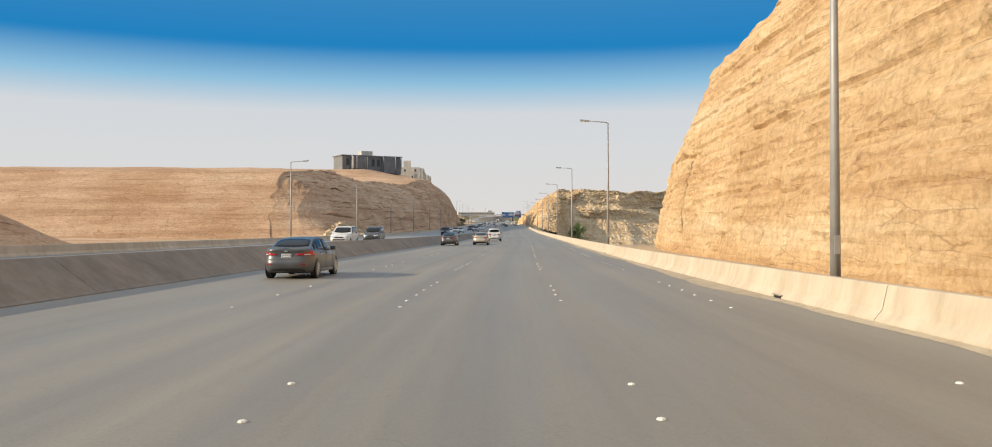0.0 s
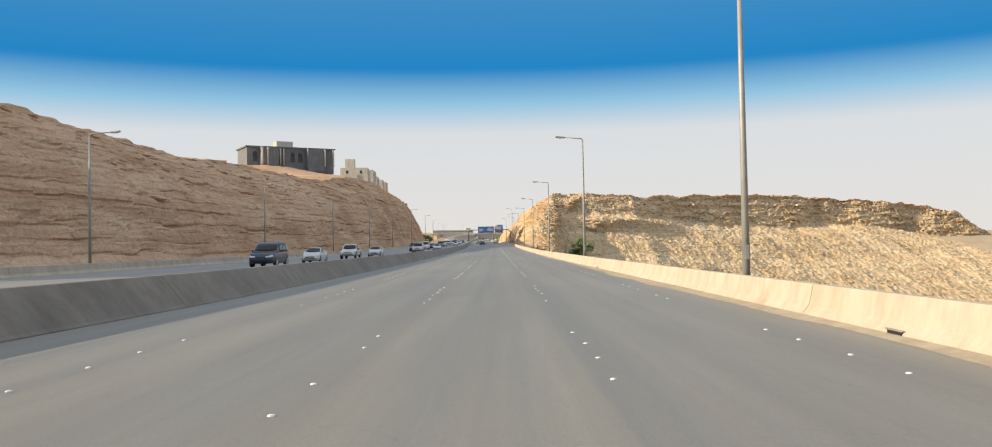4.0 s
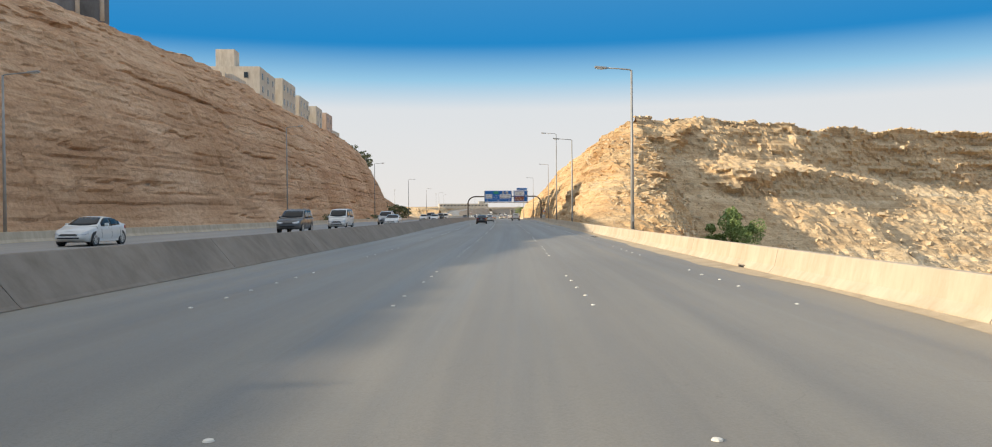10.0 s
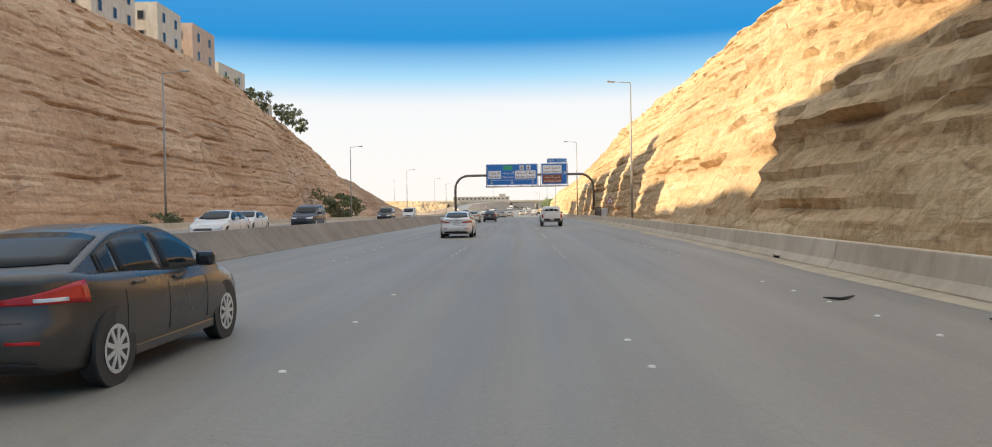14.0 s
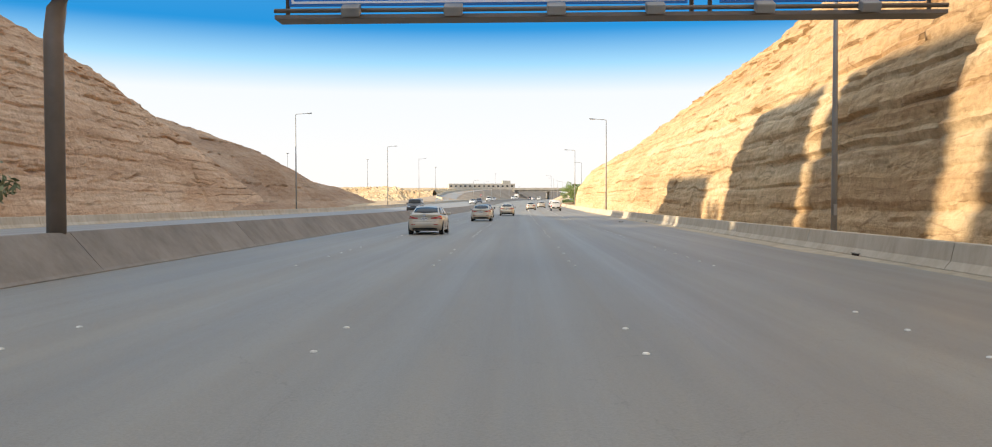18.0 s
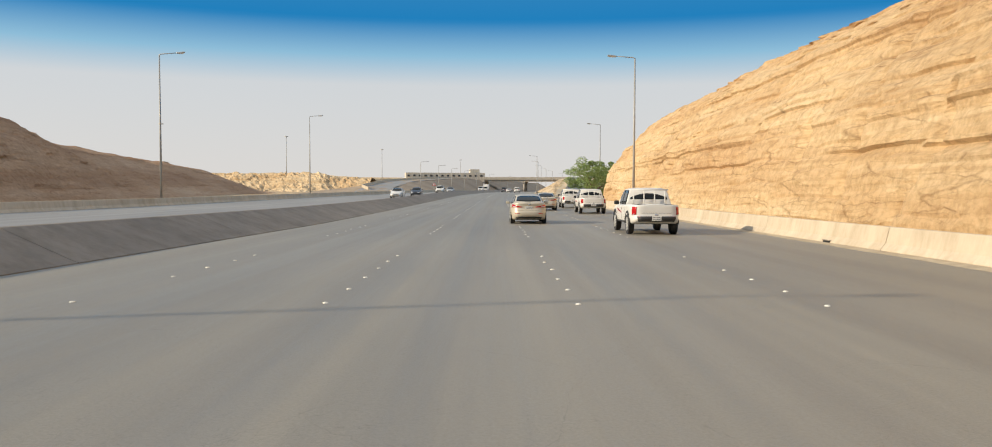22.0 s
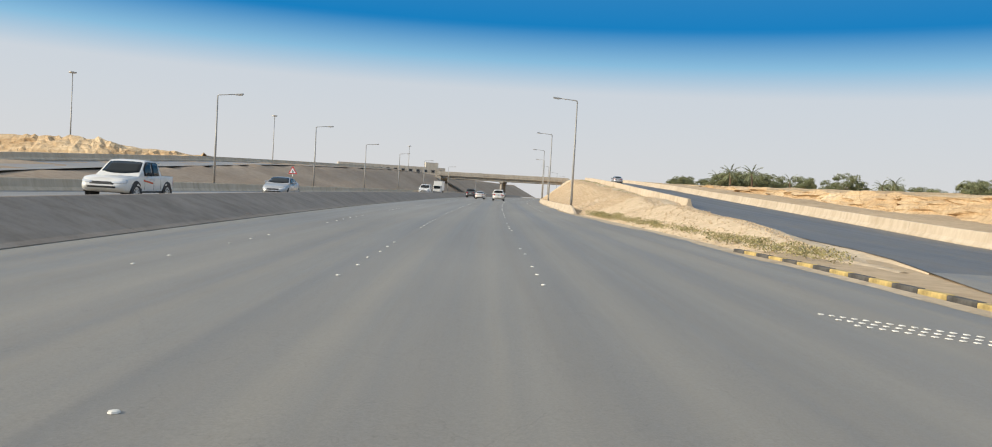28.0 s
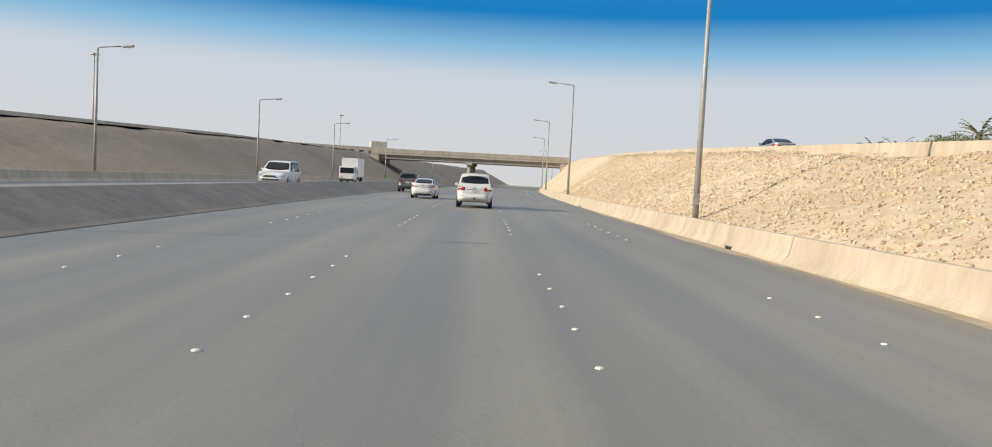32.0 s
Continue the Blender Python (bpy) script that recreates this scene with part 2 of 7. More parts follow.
def rock(name, dark, mid, light, layer=0.5, block=(0.35, 0.35, 1.1), crack=0.5, depth=0.5):
    """Bedded limestone: bands that follow the layers, broken blocks with sharp joints, stains and grit."""
    m, nt, b = material(name, 0.95, 0, 0.2)
    geo = nt.nodes.new("ShaderNodeTexCoord").outputs["Object"]
    big = noise_node(nt, 0.06, 6, 0.6, geo)
    beds = noise_node(nt, 1.0, 7, 0.62, geo, (0.02, 0.02, layer), 0.0)
    fine = noise_node(nt, 1.0, 6, 0.7, geo, (0.05, 0.05, 2.4), 0.0)
    grit = noise_node(nt, 2.6, 8, 0.72, geo)
    wob = noise_node(nt, 0.7, 5, 0.65, geo)
    vec = mixc(nt, 0.45, geo, wob.outputs["Color"], "ADD")

    def cells(scale, feature):
        vo = nt.nodes.new("ShaderNodeTexVoronoi")
        vo.feature = feature
        mp = nt.nodes.new("ShaderNodeMapping")
        mp.inputs["Scale"].default_value = scale
        link(nt, vec, mp.inputs["Vector"])
        link(nt, mp.outputs[0], vo.inputs["Vector"])
        vo.inputs["Scale"].default_value = 1.0
        return vo

    a = ramp(nt, beds.outputs["Fac"], [(0.3, dark), (0.5, mid), (0.68, light)])
    c = ramp(nt, big.outputs["Fac"], [(0.32, (0.8, 0.73, 0.66)), (0.6, (1.0, 1.0, 1.0))])
    d = ramp(nt, grit.outputs["Fac"], [(0.32, (0.68, 0.63, 0.58)), (0.58, (1.0, 1.0, 1.0))])
    e = ramp(nt, fine.outputs["Fac"], [(0.36, (0.72, 0.64, 0.57)), (0.45, (1, 1, 1)), (0.62, (1, 1, 1)), (0.7, (0.88, 0.83, 0.77))])
    col = mixc(nt, 1.0, a.outputs[0], c.outputs[0], "MULTIPLY")
    col = mixc(nt, 0.9, col, d.outputs[0], "MULTIPLY")
    col = mixc(nt, 0.5, col, e.outputs[0], "MULTIPLY")
    # joints show only where the rock is broken up
    gate = ramp(nt, wob.outputs["Fac"], [(0.42, (0, 0, 0)), (0.6, (crack,) * 3)])
    small = tuple(2.9 * q for q in block)
    heights = []
    for sc, wgt, line in ((block, 1.0, 0.035), (small, 0.5, 0.05)):
        edge = cells(sc, "DISTANCE_TO_EDGE")
        cr = ramp(nt, edge.outputs["Distance"], [(0.0, (0.38, 0.29, 0.22)), (line, (1, 1, 1))])
        col = mixc(nt, gate.outputs[0], col, mixc(nt, wgt, col, cr.outputs[0], "MULTIPLY"))
        cell = cells(sc, "F1")
        sep = nt.nodes.new("ShaderNodeSeparateColor")
        link(nt, cell.outputs["Color"], sep.inputs[0])
        tone = ramp(nt, sep.outputs[0], [(0.0, (0.84, 0.8, 0.76)), (1.0, (1.0, 1.0, 1.0))])
        col = mixc(nt, 0.55, col, tone.outputs[0], "MULTIPLY")
        mul = nt.nodes.new("ShaderNodeMath")
        mul.operation = "MULTIPLY"
        link(nt, sep.outputs[1], mul.inputs[0])
        mul.inputs[1].default_value = wgt
        heights.append(mul.outputs[0])
    link(nt, col, b.inputs["Base Color"])
    tot = None
    for hgt in heights + [beds.outputs["Fac"], grit.outputs["Fac"]]:
        if tot is None:
            tot = hgt
            continue
        add = nt.nodes.new("ShaderNodeMath")
        add.operation = "ADD"
        link(nt, tot, add.inputs[0])
        link(nt, hgt, add.inputs[1])
        tot = add.outputs[0]
    bump(nt, b, tot, 0.9, depth)
    return m


M_ROCK = rock("pale_limestone", (0.68, 0.45, 0.25), (0.82, 0.60, 0.35), (0.88, 0.71, 0.47), 0.5, (0.2, 0.2, 1.3), 0.55, 0.24)
# left cutting: same stone browned, with some of its shade put into the colour
M_ROCKL = rock("shade_toned_limestone", (0.58, 0.38, 0.24), (0.73, 0.50, 0.33), (0.80, 0.59, 0.41), 0.5, (0.14, 0.14, 1.1), 0.5, 0.15)
M_RED = rock("reddish_limestone", (0.44, 0.28, 0.18), (0.56, 0.38, 0.25), (0.64, 0.47, 0.33), 0.5, (0.3, 0.3, 0.9), 0.55, 0.3)
M_CRUST = rock("weathered_grey_crust", (0.30, 0.24, 0.18), (0.42, 0.35, 0.27), (0.54, 0.46, 0.35), 0.9, (0.5, 0.5, 1.1), 0.8, 0.4)
M_RUBBLE = rock("rubble_stone", (0.64, 0.49, 0.31), (0.76, 0.60, 0.39), (0.83, 0.69, 0.48), 0.9, (0.45, 0.45, 0.7), 0.6, 0.16)


def chip_mat(name, lo, hi):
    """Loose broken stones: each its own tone, with a dry gritty face."""
    m, nt, b = material(name, 0.95, 0, 0.2)
    geo = nt.nodes.new("ShaderNodeNewGeometry")
    tc = nt.nodes.new("ShaderNodeTexCoord").outputs["Object"]
    a = ramp(nt, geo.outputs["Random Per Island"], [(0.0, lo), (1.0, hi)])
    g = noise_node(nt, 7.0, 6, 0.65, tc)
    d = ramp(nt, g.outputs["Fac"], [(0.3, (0.78, 0.75, 0.72)), (0.6, (1, 1, 1))])
    link(nt, mixc(nt, 1.0, a.outputs[0], d.outputs[0], "MULTIPLY"), b.inputs["Base Color"])
    bump(nt, b, g.outputs["Fac"], 0.35, 0.03)
    return m


M_CHIP = chip_mat("pale_broken_stone", (0.58, 0.44, 0.28), (0.74, 0.60, 0.41))
M_CHIPB = chip_mat("tan_pitching_stone", (0.54, 0.42, 0.28), (0.72, 0.58, 0.41))
M_CHIPL = chip_mat("brown_broken_stone", (0.46, 0.34, 0.23), (0.66, 0.52, 0.37))


def sand_mat(name, lo, hi):
    m, nt, b = material(name, 0.95, 0, 0.2)
    geo = nt.nodes.new("ShaderNodeTexCoord").outputs["Object"]
    n1 = noise_node(nt, 0.07, 7, 0.62, geo)
    n2 = noise_node(nt, 1.6, 8, 0.7, geo)
    r = ramp(nt, n1.outputs["Fac"], [(0.3, lo), (0.7, hi)])
    g = ramp(nt, n2.outputs["Fac"], [(0.3, (0.72, 0.7, 0.68)), (0.6, (1, 1, 1))])
    link(nt, mixc(nt, 0.9, r.outputs[0], g.outputs[0], "MULTIPLY"), b.inputs["Base Color"])
    bump(nt, b, n2.outputs["Fac"], 0.7, 0.12)
    return m


M_BANK = sand_mat("pale_gravel", (0.60, 0.46, 0.30), (0.74, 0.60, 0.42))
M_SAND = sand_mat("desert_sand", (0.48, 0.36, 0.23), (0.60, 0.46, 0.30))
M_EARTH = sand_mat("brown_earth", (0.33, 0.255, 0.185), (0.44, 0.35, 0.26))


def asphalt_mat(name, lo, hi):
    """Worn dusty asphalt: wheel tracks along the lanes, patches, fine stone."""
    m, nt, b = material(name, 0.62, 0, 0.5)
    uv = nt.nodes.new("ShaderNodeUVMap")
    uv.uv_map = "along"
    track = noise_node(nt, 1.0, 5, 0.65, uv.outputs[0], (0.85, 0.006, 1))
    wheel = nt.nodes.new("ShaderNodeTexWave")      # a polished wheel path every half lane, its sheen put in as lighter colour
    wheel.inputs["Scale"].default_value = 1.0
    wheel.inputs["Distortion"].default_value = 0.6
    wheel.inputs["Detail"].default_value = 2.0
    wmap = nt.nodes.new("ShaderNodeMapping")
    wmap.inputs["Scale"].default_value = (math.pi / 10 / 1.75, 0.0006, 1)
    link(nt, uv.outputs[0], wmap.inputs["Vector"])
    link(nt, wmap.outputs[0], wheel.inputs["Vector"])
    patch = noise_node(nt, 1.0, 6, 0.6, uv.outputs[0], (0.16, 0.035, 1))
    geo = nt.nodes.new("ShaderNodeTexCoord").outputs["Object"]
    grain = noise_node(nt, 35, 6, 0.75, geo)
    streak = noise_node(nt, 1.0, 7, 0.7, uv.outputs[0], (2.6, 0.05, 1))
    a = ramp(nt, track.outputs["Fac"], [(0.32, lo), (0.68, hi)])
    p = ramp(nt, patch.outputs["Fac"], [(0.3, (0.82, 0.82, 0.82)), (0.7, (1.08, 1.06, 1.03))])
    col = mixc(nt, 1.0, a.outputs[0], p.outputs[0], "MULTIPLY")
    s = ramp(nt, streak.outputs["Fac"], [(0.35, (0.93, 0.93, 0.93)), (0.62, (1.01, 1.01, 1.01))])
    col = mixc(nt, 1.0, col, s.outputs[0], "MULTIPLY")
    # paler paths stand in for sheen, darker oily strips lie between
    wt = ramp(nt, wheel.outputs["Fac"], [(0.2, (0.96, 0.96, 0.965)), (0.8, (1.025, 1.025, 1.02))])
    col = mixc(nt, 1.0, col, wt.outputs[0], "MULTIPLY")
    crack = nt.nodes.new("ShaderNodeTexVoronoi")
    crack.feature = "DISTANCE_TO_EDGE"
    cmap = nt.nodes.new("ShaderNodeMapping")
    cmap.inputs["Scale"].default_value = (0.16, 0.07, 1)
    link(nt, mixc(nt, 0.6, uv.outputs[0], noise_node(nt, 0.5, 5, 0.7, uv.outputs[0]).outputs["Color"], "ADD"), cmap.inputs["Vector"])
    link(nt, cmap.outputs[0], crack.inputs["Vector"])
    ck = ramp(nt, crack.outputs["Distance"], [(0.0, (0.66, 0.66, 0.66)), (0.004, (1, 1, 1))])
    col = mixc(nt, 0.6, col, ck.outputs[0], "MULTIPLY")
    g = ramp(nt, grain.outputs["Fac"], [(0.3, (0.72, 0.72, 0.72)), (0.7, (1.15, 1.15, 1.15))])
    col = mixc(nt, 0.7, col, g.outputs[0], "MULTIPLY")
    link(nt, col, b.inputs["Base Color"])
    rr = ramp(nt, track.outputs["Fac"], [(0.3, (0.42, 0.42, 0.42)), (0.7, (0.68, 0.68, 0.68))])
    link(nt, rr.outputs[0], b.inputs["Roughness"])
    bump(nt, b, grain.outputs["Fac"], 0.35, 0.01)
    return m


M_ASPH = asphalt_mat("worn_asphalt", (0.243, 0.223, 0.188), (0.298, 0.274, 0.230))
M_ASPH2 = asphalt_mat("opposite_asphalt", (0.28, 0.262, 0.235), (0.35, 0.328, 0.295))
M_RAMP = asphalt_mat("ramp_asphalt", (0.12, 0.113, 0.103), (0.18, 0.17, 0.155))


def concrete_mat(name, lo, hi):
    m, nt, b = material(name, 0.9, 0, 0.3)
    geo = nt.nodes.new("ShaderNodeTexCoord").outputs["Object"]
    n1 = noise_node(nt, 0.35, 7, 0.65, geo)
    n2 = noise_node(nt, 1.0, 7, 0.7, geo, (1.5, 1.5, 0.35))
    n3 = noise_node(nt, 22, 5, 0.7, geo)
    r = ramp(nt, n1.outputs["Fac"], [(0.3, lo), (0.7, hi)])
    s = ramp(nt, n2.outputs["Fac"], [(0.3, (0.72, 0.68, 0.63)), (0.58, (1, 1, 1))])
    col = mixc(nt, 0.8, r.outputs[0], s.outputs[0], "MULTIPLY")
    link(nt, col, b.inputs["Base Color"])
    bump(nt, b, n3.outputs["Fac"], 0.3, 0.01)
    return m


M_CONC = concrete_mat("dusty_concrete", (0.50, 0.41, 0.30), (0.62, 0.53, 0.41))
M_CONCD = concrete_mat("grimy_concrete", (0.27, 0.235, 0.195), (0.37, 0.325, 0.27))
M_BRIDGE = concrete_mat("bridge_concrete", (0.36, 0.32, 0.27), (0.46, 0.42, 0.36))
M_STEEL = plain("galvanised_steel", (0.42, 0.41, 0.39), 0.5, 0.6, 0.15, 2.0)
M_POLE = plain("grey_painted_pole", (0.36, 0.35, 0.33), 0.55, 0.3, 0.2, 1.0)
M_LAMP = plain("lamp_glass", (0.75, 0.73, 0.68), 0.3, 0.0, 0.05)
M_WHITE = plain("road_white", (0.72, 0.69, 0.62), 0.7, 0, 0.15, 4.0, 0.2)
M_YELLOW = plain("kerb_yellow", (0.46, 0.34, 0.13), 0.85, 0, 0.4, 5.0, 0.4)
M_BLACK = plain("kerb_black", (0.085, 0.08, 0.072), 0.85, 0, 0.5, 5.0, 0.4)
M_SIGNBLUE = plain("sign_blue", (0.02, 0.19, 0.58), 0.4, 0, 0.08, 0.7)
M_SIGNWHITE = plain("sign_white", (0.86, 0.87, 0.86), 0.45, 0, 0.05, 0.7)
M_SIGNINK = plain("sign_ink", (0.06, 0.045, 0.04), 0.5, 0, 0.1, 0.7)
M_SIGNBROWN = plain("sign_brown", (0.30, 0.10, 0.055), 0.45, 0, 0.08, 0.7)
M_SIGNGREEN = plain("sign_green", (0.05, 0.42, 0.22), 0.45, 0, 0.08, 0.7)
M_RED_SIGN = plain("sign_red", (0.6, 0.03, 0.03), 0.45, 0, 0.08, 0.7)
M_BARK = plain("bark", (0.16, 0.11, 0.07), 0.9, 0, 0.3, 4.0, 0.6)


def leaf_mat(name, lo, hi):
    m, nt, b = material(name, 0.65, 0, 0.25)
    g = nt.nodes.new("ShaderNodeNewGeometry")
    r = ramp(nt, g.outputs["Random Per Island"], [(0.0, lo), (1.0, hi)])
    link(nt, r.outputs[0], b.inputs["Base Color"])
    b.inputs["Subsurface Weight"].default_value = 0.0
    return m


M_LEAF = leaf_mat("acacia_leaves", (0.15, 0.21, 0.06), (0.32, 0.41, 0.15))
M_LEAFD = leaf_mat("dusty_leaves", (0.12, 0.135, 0.07), (0.25, 0.265, 0.14))
M_GRASS = leaf_mat("dry_grass", (0.24, 0.22, 0.09), (0.42, 0.36, 0.18))

# ---- ground and roads ----
LEFT = ((-200, -10.4), (66, -10.0), (160, -8.3), (380, -8.2), (420, -9.0), (600, -9.2), (670, -9.2), (725, -7.7), (850, -8.1), (945, -8.3), (1200, -8.3))
RIGHT = ((-200, 6.8), (400, 6.8), (463, 7.2), (520, 8.6), (562, 9.6), (620, 10.3), (677, 10.9), (730, 10.8), (768, 10.2), (800, 9.3), (874, 8.8), (902, 7.5), (940, 7.7), (1200, 7.2))
OPP = ((-200, -27), (790, -27), (880, -21.5), (1200, -21.5))


def strip(name, ys, lo, hi, h, mat, cols=2, bulge=None):
    """A sheet along the road between two offsets."""
    ys = np.asarray(ys, float)
    k = np.linspace(0, 1, cols)
    a, b = np.asarray(lo(ys))[:, None], np.asarray(hi(ys))[:, None]
    u = a + (b - a) * k
    y = np.repeat(ys[:, None], cols, 1)
    hh = h(ys)[:, None] + np.zeros_like(u) if callable(h) else np.zeros_like(u) + h
    pts = np.stack([xr(y) + u, y, zr(y) + hh], -1)
    return new(name, grid_mesh(name, pts, mat, True, np.stack([u, y], -1)))


ROAD_Y = np.arange(-160, 1700, 6.0)
tagged(strip("road", ROAD_Y, lambda y: lerp(LEFT, y) - 0.4, lambda y: lerp(RIGHT, y) + 0.4, 0.0, M_ASPH, 12),
       "worn grey dusty asphalt carriageway with faint wheel tracks", "road", kind="structure")
tagged(strip("opposite_road", ROAD_Y, lambda y: lerp(OPP, y) - 0.5, lambda y: lerp(LEFT, y) - 1.2, 0.25, M_ASPH2, 6),
       "pale worn asphalt of the oncoming carriageway", "road", kind="structure")

gu = np.array([-4000, -1500, -600, -250, -120, -60, -30, 0, 11, 40, 85, 200, 500, 1500, 4000.0])
gy = np.concatenate([np.array([-3000, -1200, -500]), np.arange(-200, 1700, 25.0), np.array([2000, 2600, 3600, 4800.0])])
gU, gY = np.meshgrid(gu, gy)
GZ = zr(gY) - 0.12 + 0.6 * fbm(gU / 60, gY / 60, 0 * gU, 3, 5) * np.clip((np.abs(gU) - 40) / 60, 0, 1) * 3
# low valley beside the road
low_y = np.clip((gY - 105) / 60, 0, 1) * np.clip((560 - gY) / 60, 0, 1)
GZ = GZ - 36 * low_y * np.clip((gU - 11) / 70, 0, 1)
tagged(new("ground", grid_mesh("ground", np.stack([xr(np.clip(gY, -200, 1700)) + gU, gY, GZ], -1), M_SAND)),
       "bare tan desert ground with stones and dust", "ground", kind="structure")


# ---- cliffs ----
def cliff(name, ys, stations, nface, mat, label, amp=0.8, bed=1.5, seed=1, rough=0.35, ledge=0.5, block=0.15, gully=0.0, crust=None, tongue=0.0, broken=0.0, cellular=0.15, cut=0.0):
    """Bedded rock face: at each y a profile of (offset, height) points from foot to plateau; ledges, joints and lumps push it in and out."""
    ys = np.asarray(ys, float)
    sy = [s[0] for s in stations]
    npt = len(stations[0][1])
    prof = np.stack([np.stack([np.interp(ys, sy, [s[1][k][c] for s in stations]) for k in range(npt)], 1) for c in (0, 1)], -1)
    seg = np.linalg.norm(np.diff(prof, axis=1) * np.array([0.45, 1.0]), axis=2)
    # points spread over the face; the last two legs are plateau
    face_pts = nface
    rows = []
    for i in range(len(ys)):
        cum = np.concatenate([[0], np.cumsum(seg[i][: npt - 3])])
        s = np.linspace(0, cum[-1], face_pts)
        u = np.interp(s, cum, prof[i, : npt - 2, 0])
        h = np.interp(s, cum, prof[i, : npt - 2, 1])
        for k in (npt - 2, npt - 1):
            q = np.linspace(0, 1, 9)[1:]
            u = np.concatenate([u, prof[i, k - 1, 0] + q * (prof[i, k, 0] - prof[i, k - 1, 0])])
            h = np.concatenate([h, prof[i, k - 1, 1] + q * (prof[i, k, 1] - prof[i, k - 1, 1])])
        rows.append(np.stack([u, h], -1))
    g = np.array(rows)
    u, h = g[..., 0], g[..., 1]
    y = np.repeat(ys[:, None], u.shape[1], 1)
    side = np.sign(np.mean(u))
    edge = np.ones_like(u)
    edge[:, face_pts:] = 0.25
    edge *= np.clip(np.arange(u.shape[1]) / 3.0, 0, 1)
    hgt = np.clip(h / 4.0, 0.15, 1)
    wav = h + 0.8 * fbm(y / 25, h / 40, 0 * u, 3, seed + 9)
    lay = wav / bed
    lid = np.floor(lay)
    fr = lay - lid
    led = hash3(lid, np.floor(y / 14 + 2 * hash3(lid, lid * 0, lid * 0, seed + 3)), lid * 0, seed) * 0.6 + vnoise(y / 9, lid * 7.3, 0 * u, seed + 4) * 0.7
    led = led + block * (hash3(lid, np.floor(y / 2.3 + 3 * hash3(lid, lid * 0, lid * 0, seed + 5) + 0.5 * vnoise(y / 1.5, h, 0 * u, seed + 2)), lid * 0, seed + 7) - 0.4)
    d = amp * (ledge * led * np.clip(np.minimum(fr, 1 - fr) * 6, 0.2, 1) + 1.3 * fbm(y / 18, h / 9, u / 30, 4, seed + 6))
    d = d + tongue * fbm(y / 5 + 0.12 * u, u / 26, 0 * u, 3, seed + 41)
    d = d + rough * fbm(y / 2.2, h / 1.3, u / 3, 3, seed + 8)
    d = d - gully * np.clip(vnoise(y / 9 + 0.1 * vnoise(y / 3, h / 3, 0 * u, seed + 21), h / 60, 0 * u, seed + 22) - 0.25, 0, 1) ** 2 * 4
    topz = h.max(axis=1)[:, None]
    up = np.clip((h / np.maximum(topz, 1) - 0.5) / 0.2 + 0.8 * fbm(y / 20, h / 8, 0 * u, 3, seed + 51), 0, 1)
    d = d * (1 + broken * 0.4 * up) + broken * up * (hash3(np.floor(wav / 0.9), np.floor(y / 6.5 + 3 * hash3(np.floor(wav / 0.9), lid * 0, lid * 0, seed)), lid * 0, seed + 52) - 0.45)
    d = d + cellular * (hash3(np.floor(y / 0.9 + 0.5 * vnoise(h, u, y, 5)), np.floor(h / 0.5 + 0.5 * vnoise(y, h, u, 6)), lid * 0, seed + 53) - 0.5)
    d = d * np.clip((topz + 0.6 - h) / 1.5, 0.3, 1)
    if cut:
        d = cut * cut_relief(y, h, u, topz, seed) * np.clip((topz + 0.8 - h) / 1.2, 0.35, 1) + 0.25 * d
    off = d * edge * np.maximum(hgt, 0.6 if cut else 0)
    u2 = u - side * off
    h2 = h + 0.35 * rough * fbm(y / 3, u / 3, 0 * u, 3, seed + 11) * edge * 2
    if tongue:
        h2 = h2 + edge * tongue * (0.55 * fbm((u - 0.35 * y) / 1.9, y / 13, 0 * u, 3, seed + 42) + 0.45 * (hash3(np.floor(u / 1.1 + 0.6 * vnoise(y / 1.2, u / 2, 0 * u, seed + 44)), np.floor(y / 1.2 + 0.6 * vnoise(u / 1.2, y / 2, 0 * u, seed + 45)), 0 * u, seed + 43) - 0.5)) * np.clip((u - 14) / 3, 0, 1)
    plate = np.zeros_like(u)
    plate[:, face_pts - 2:] = 1
    h2 = h2 + plate * (0.9 * amp * fbm(y / 6, u / 10, 0 * u, 4, seed + 12))
    pts = np.stack([xr(y) + u2, y, zr(y) + h2], -1)
    if side > 0:
        pts = pts[:, ::-1]
    me = grid_mesh(name, pts, mat, False)
    if crust:
        # weathered beds along the crest
        me.materials.append(M_CRUST)
        top = h[:, face_pts - 1][:, None]
        k = (h > top * (1 - crust) + 1.2 * fbm(y / 7, h / 3, 0 * u, 3, seed + 31)).astype(np.int32)
        k = k[:, ::-1] if side > 0 else k
        me.polygons.foreach_set("material_index", np.ascontiguousarray(k[:-1, :-1]).reshape(-1))
    ob = new(name, me)
    return tagged(ob, label, "cliff", kind="structure")


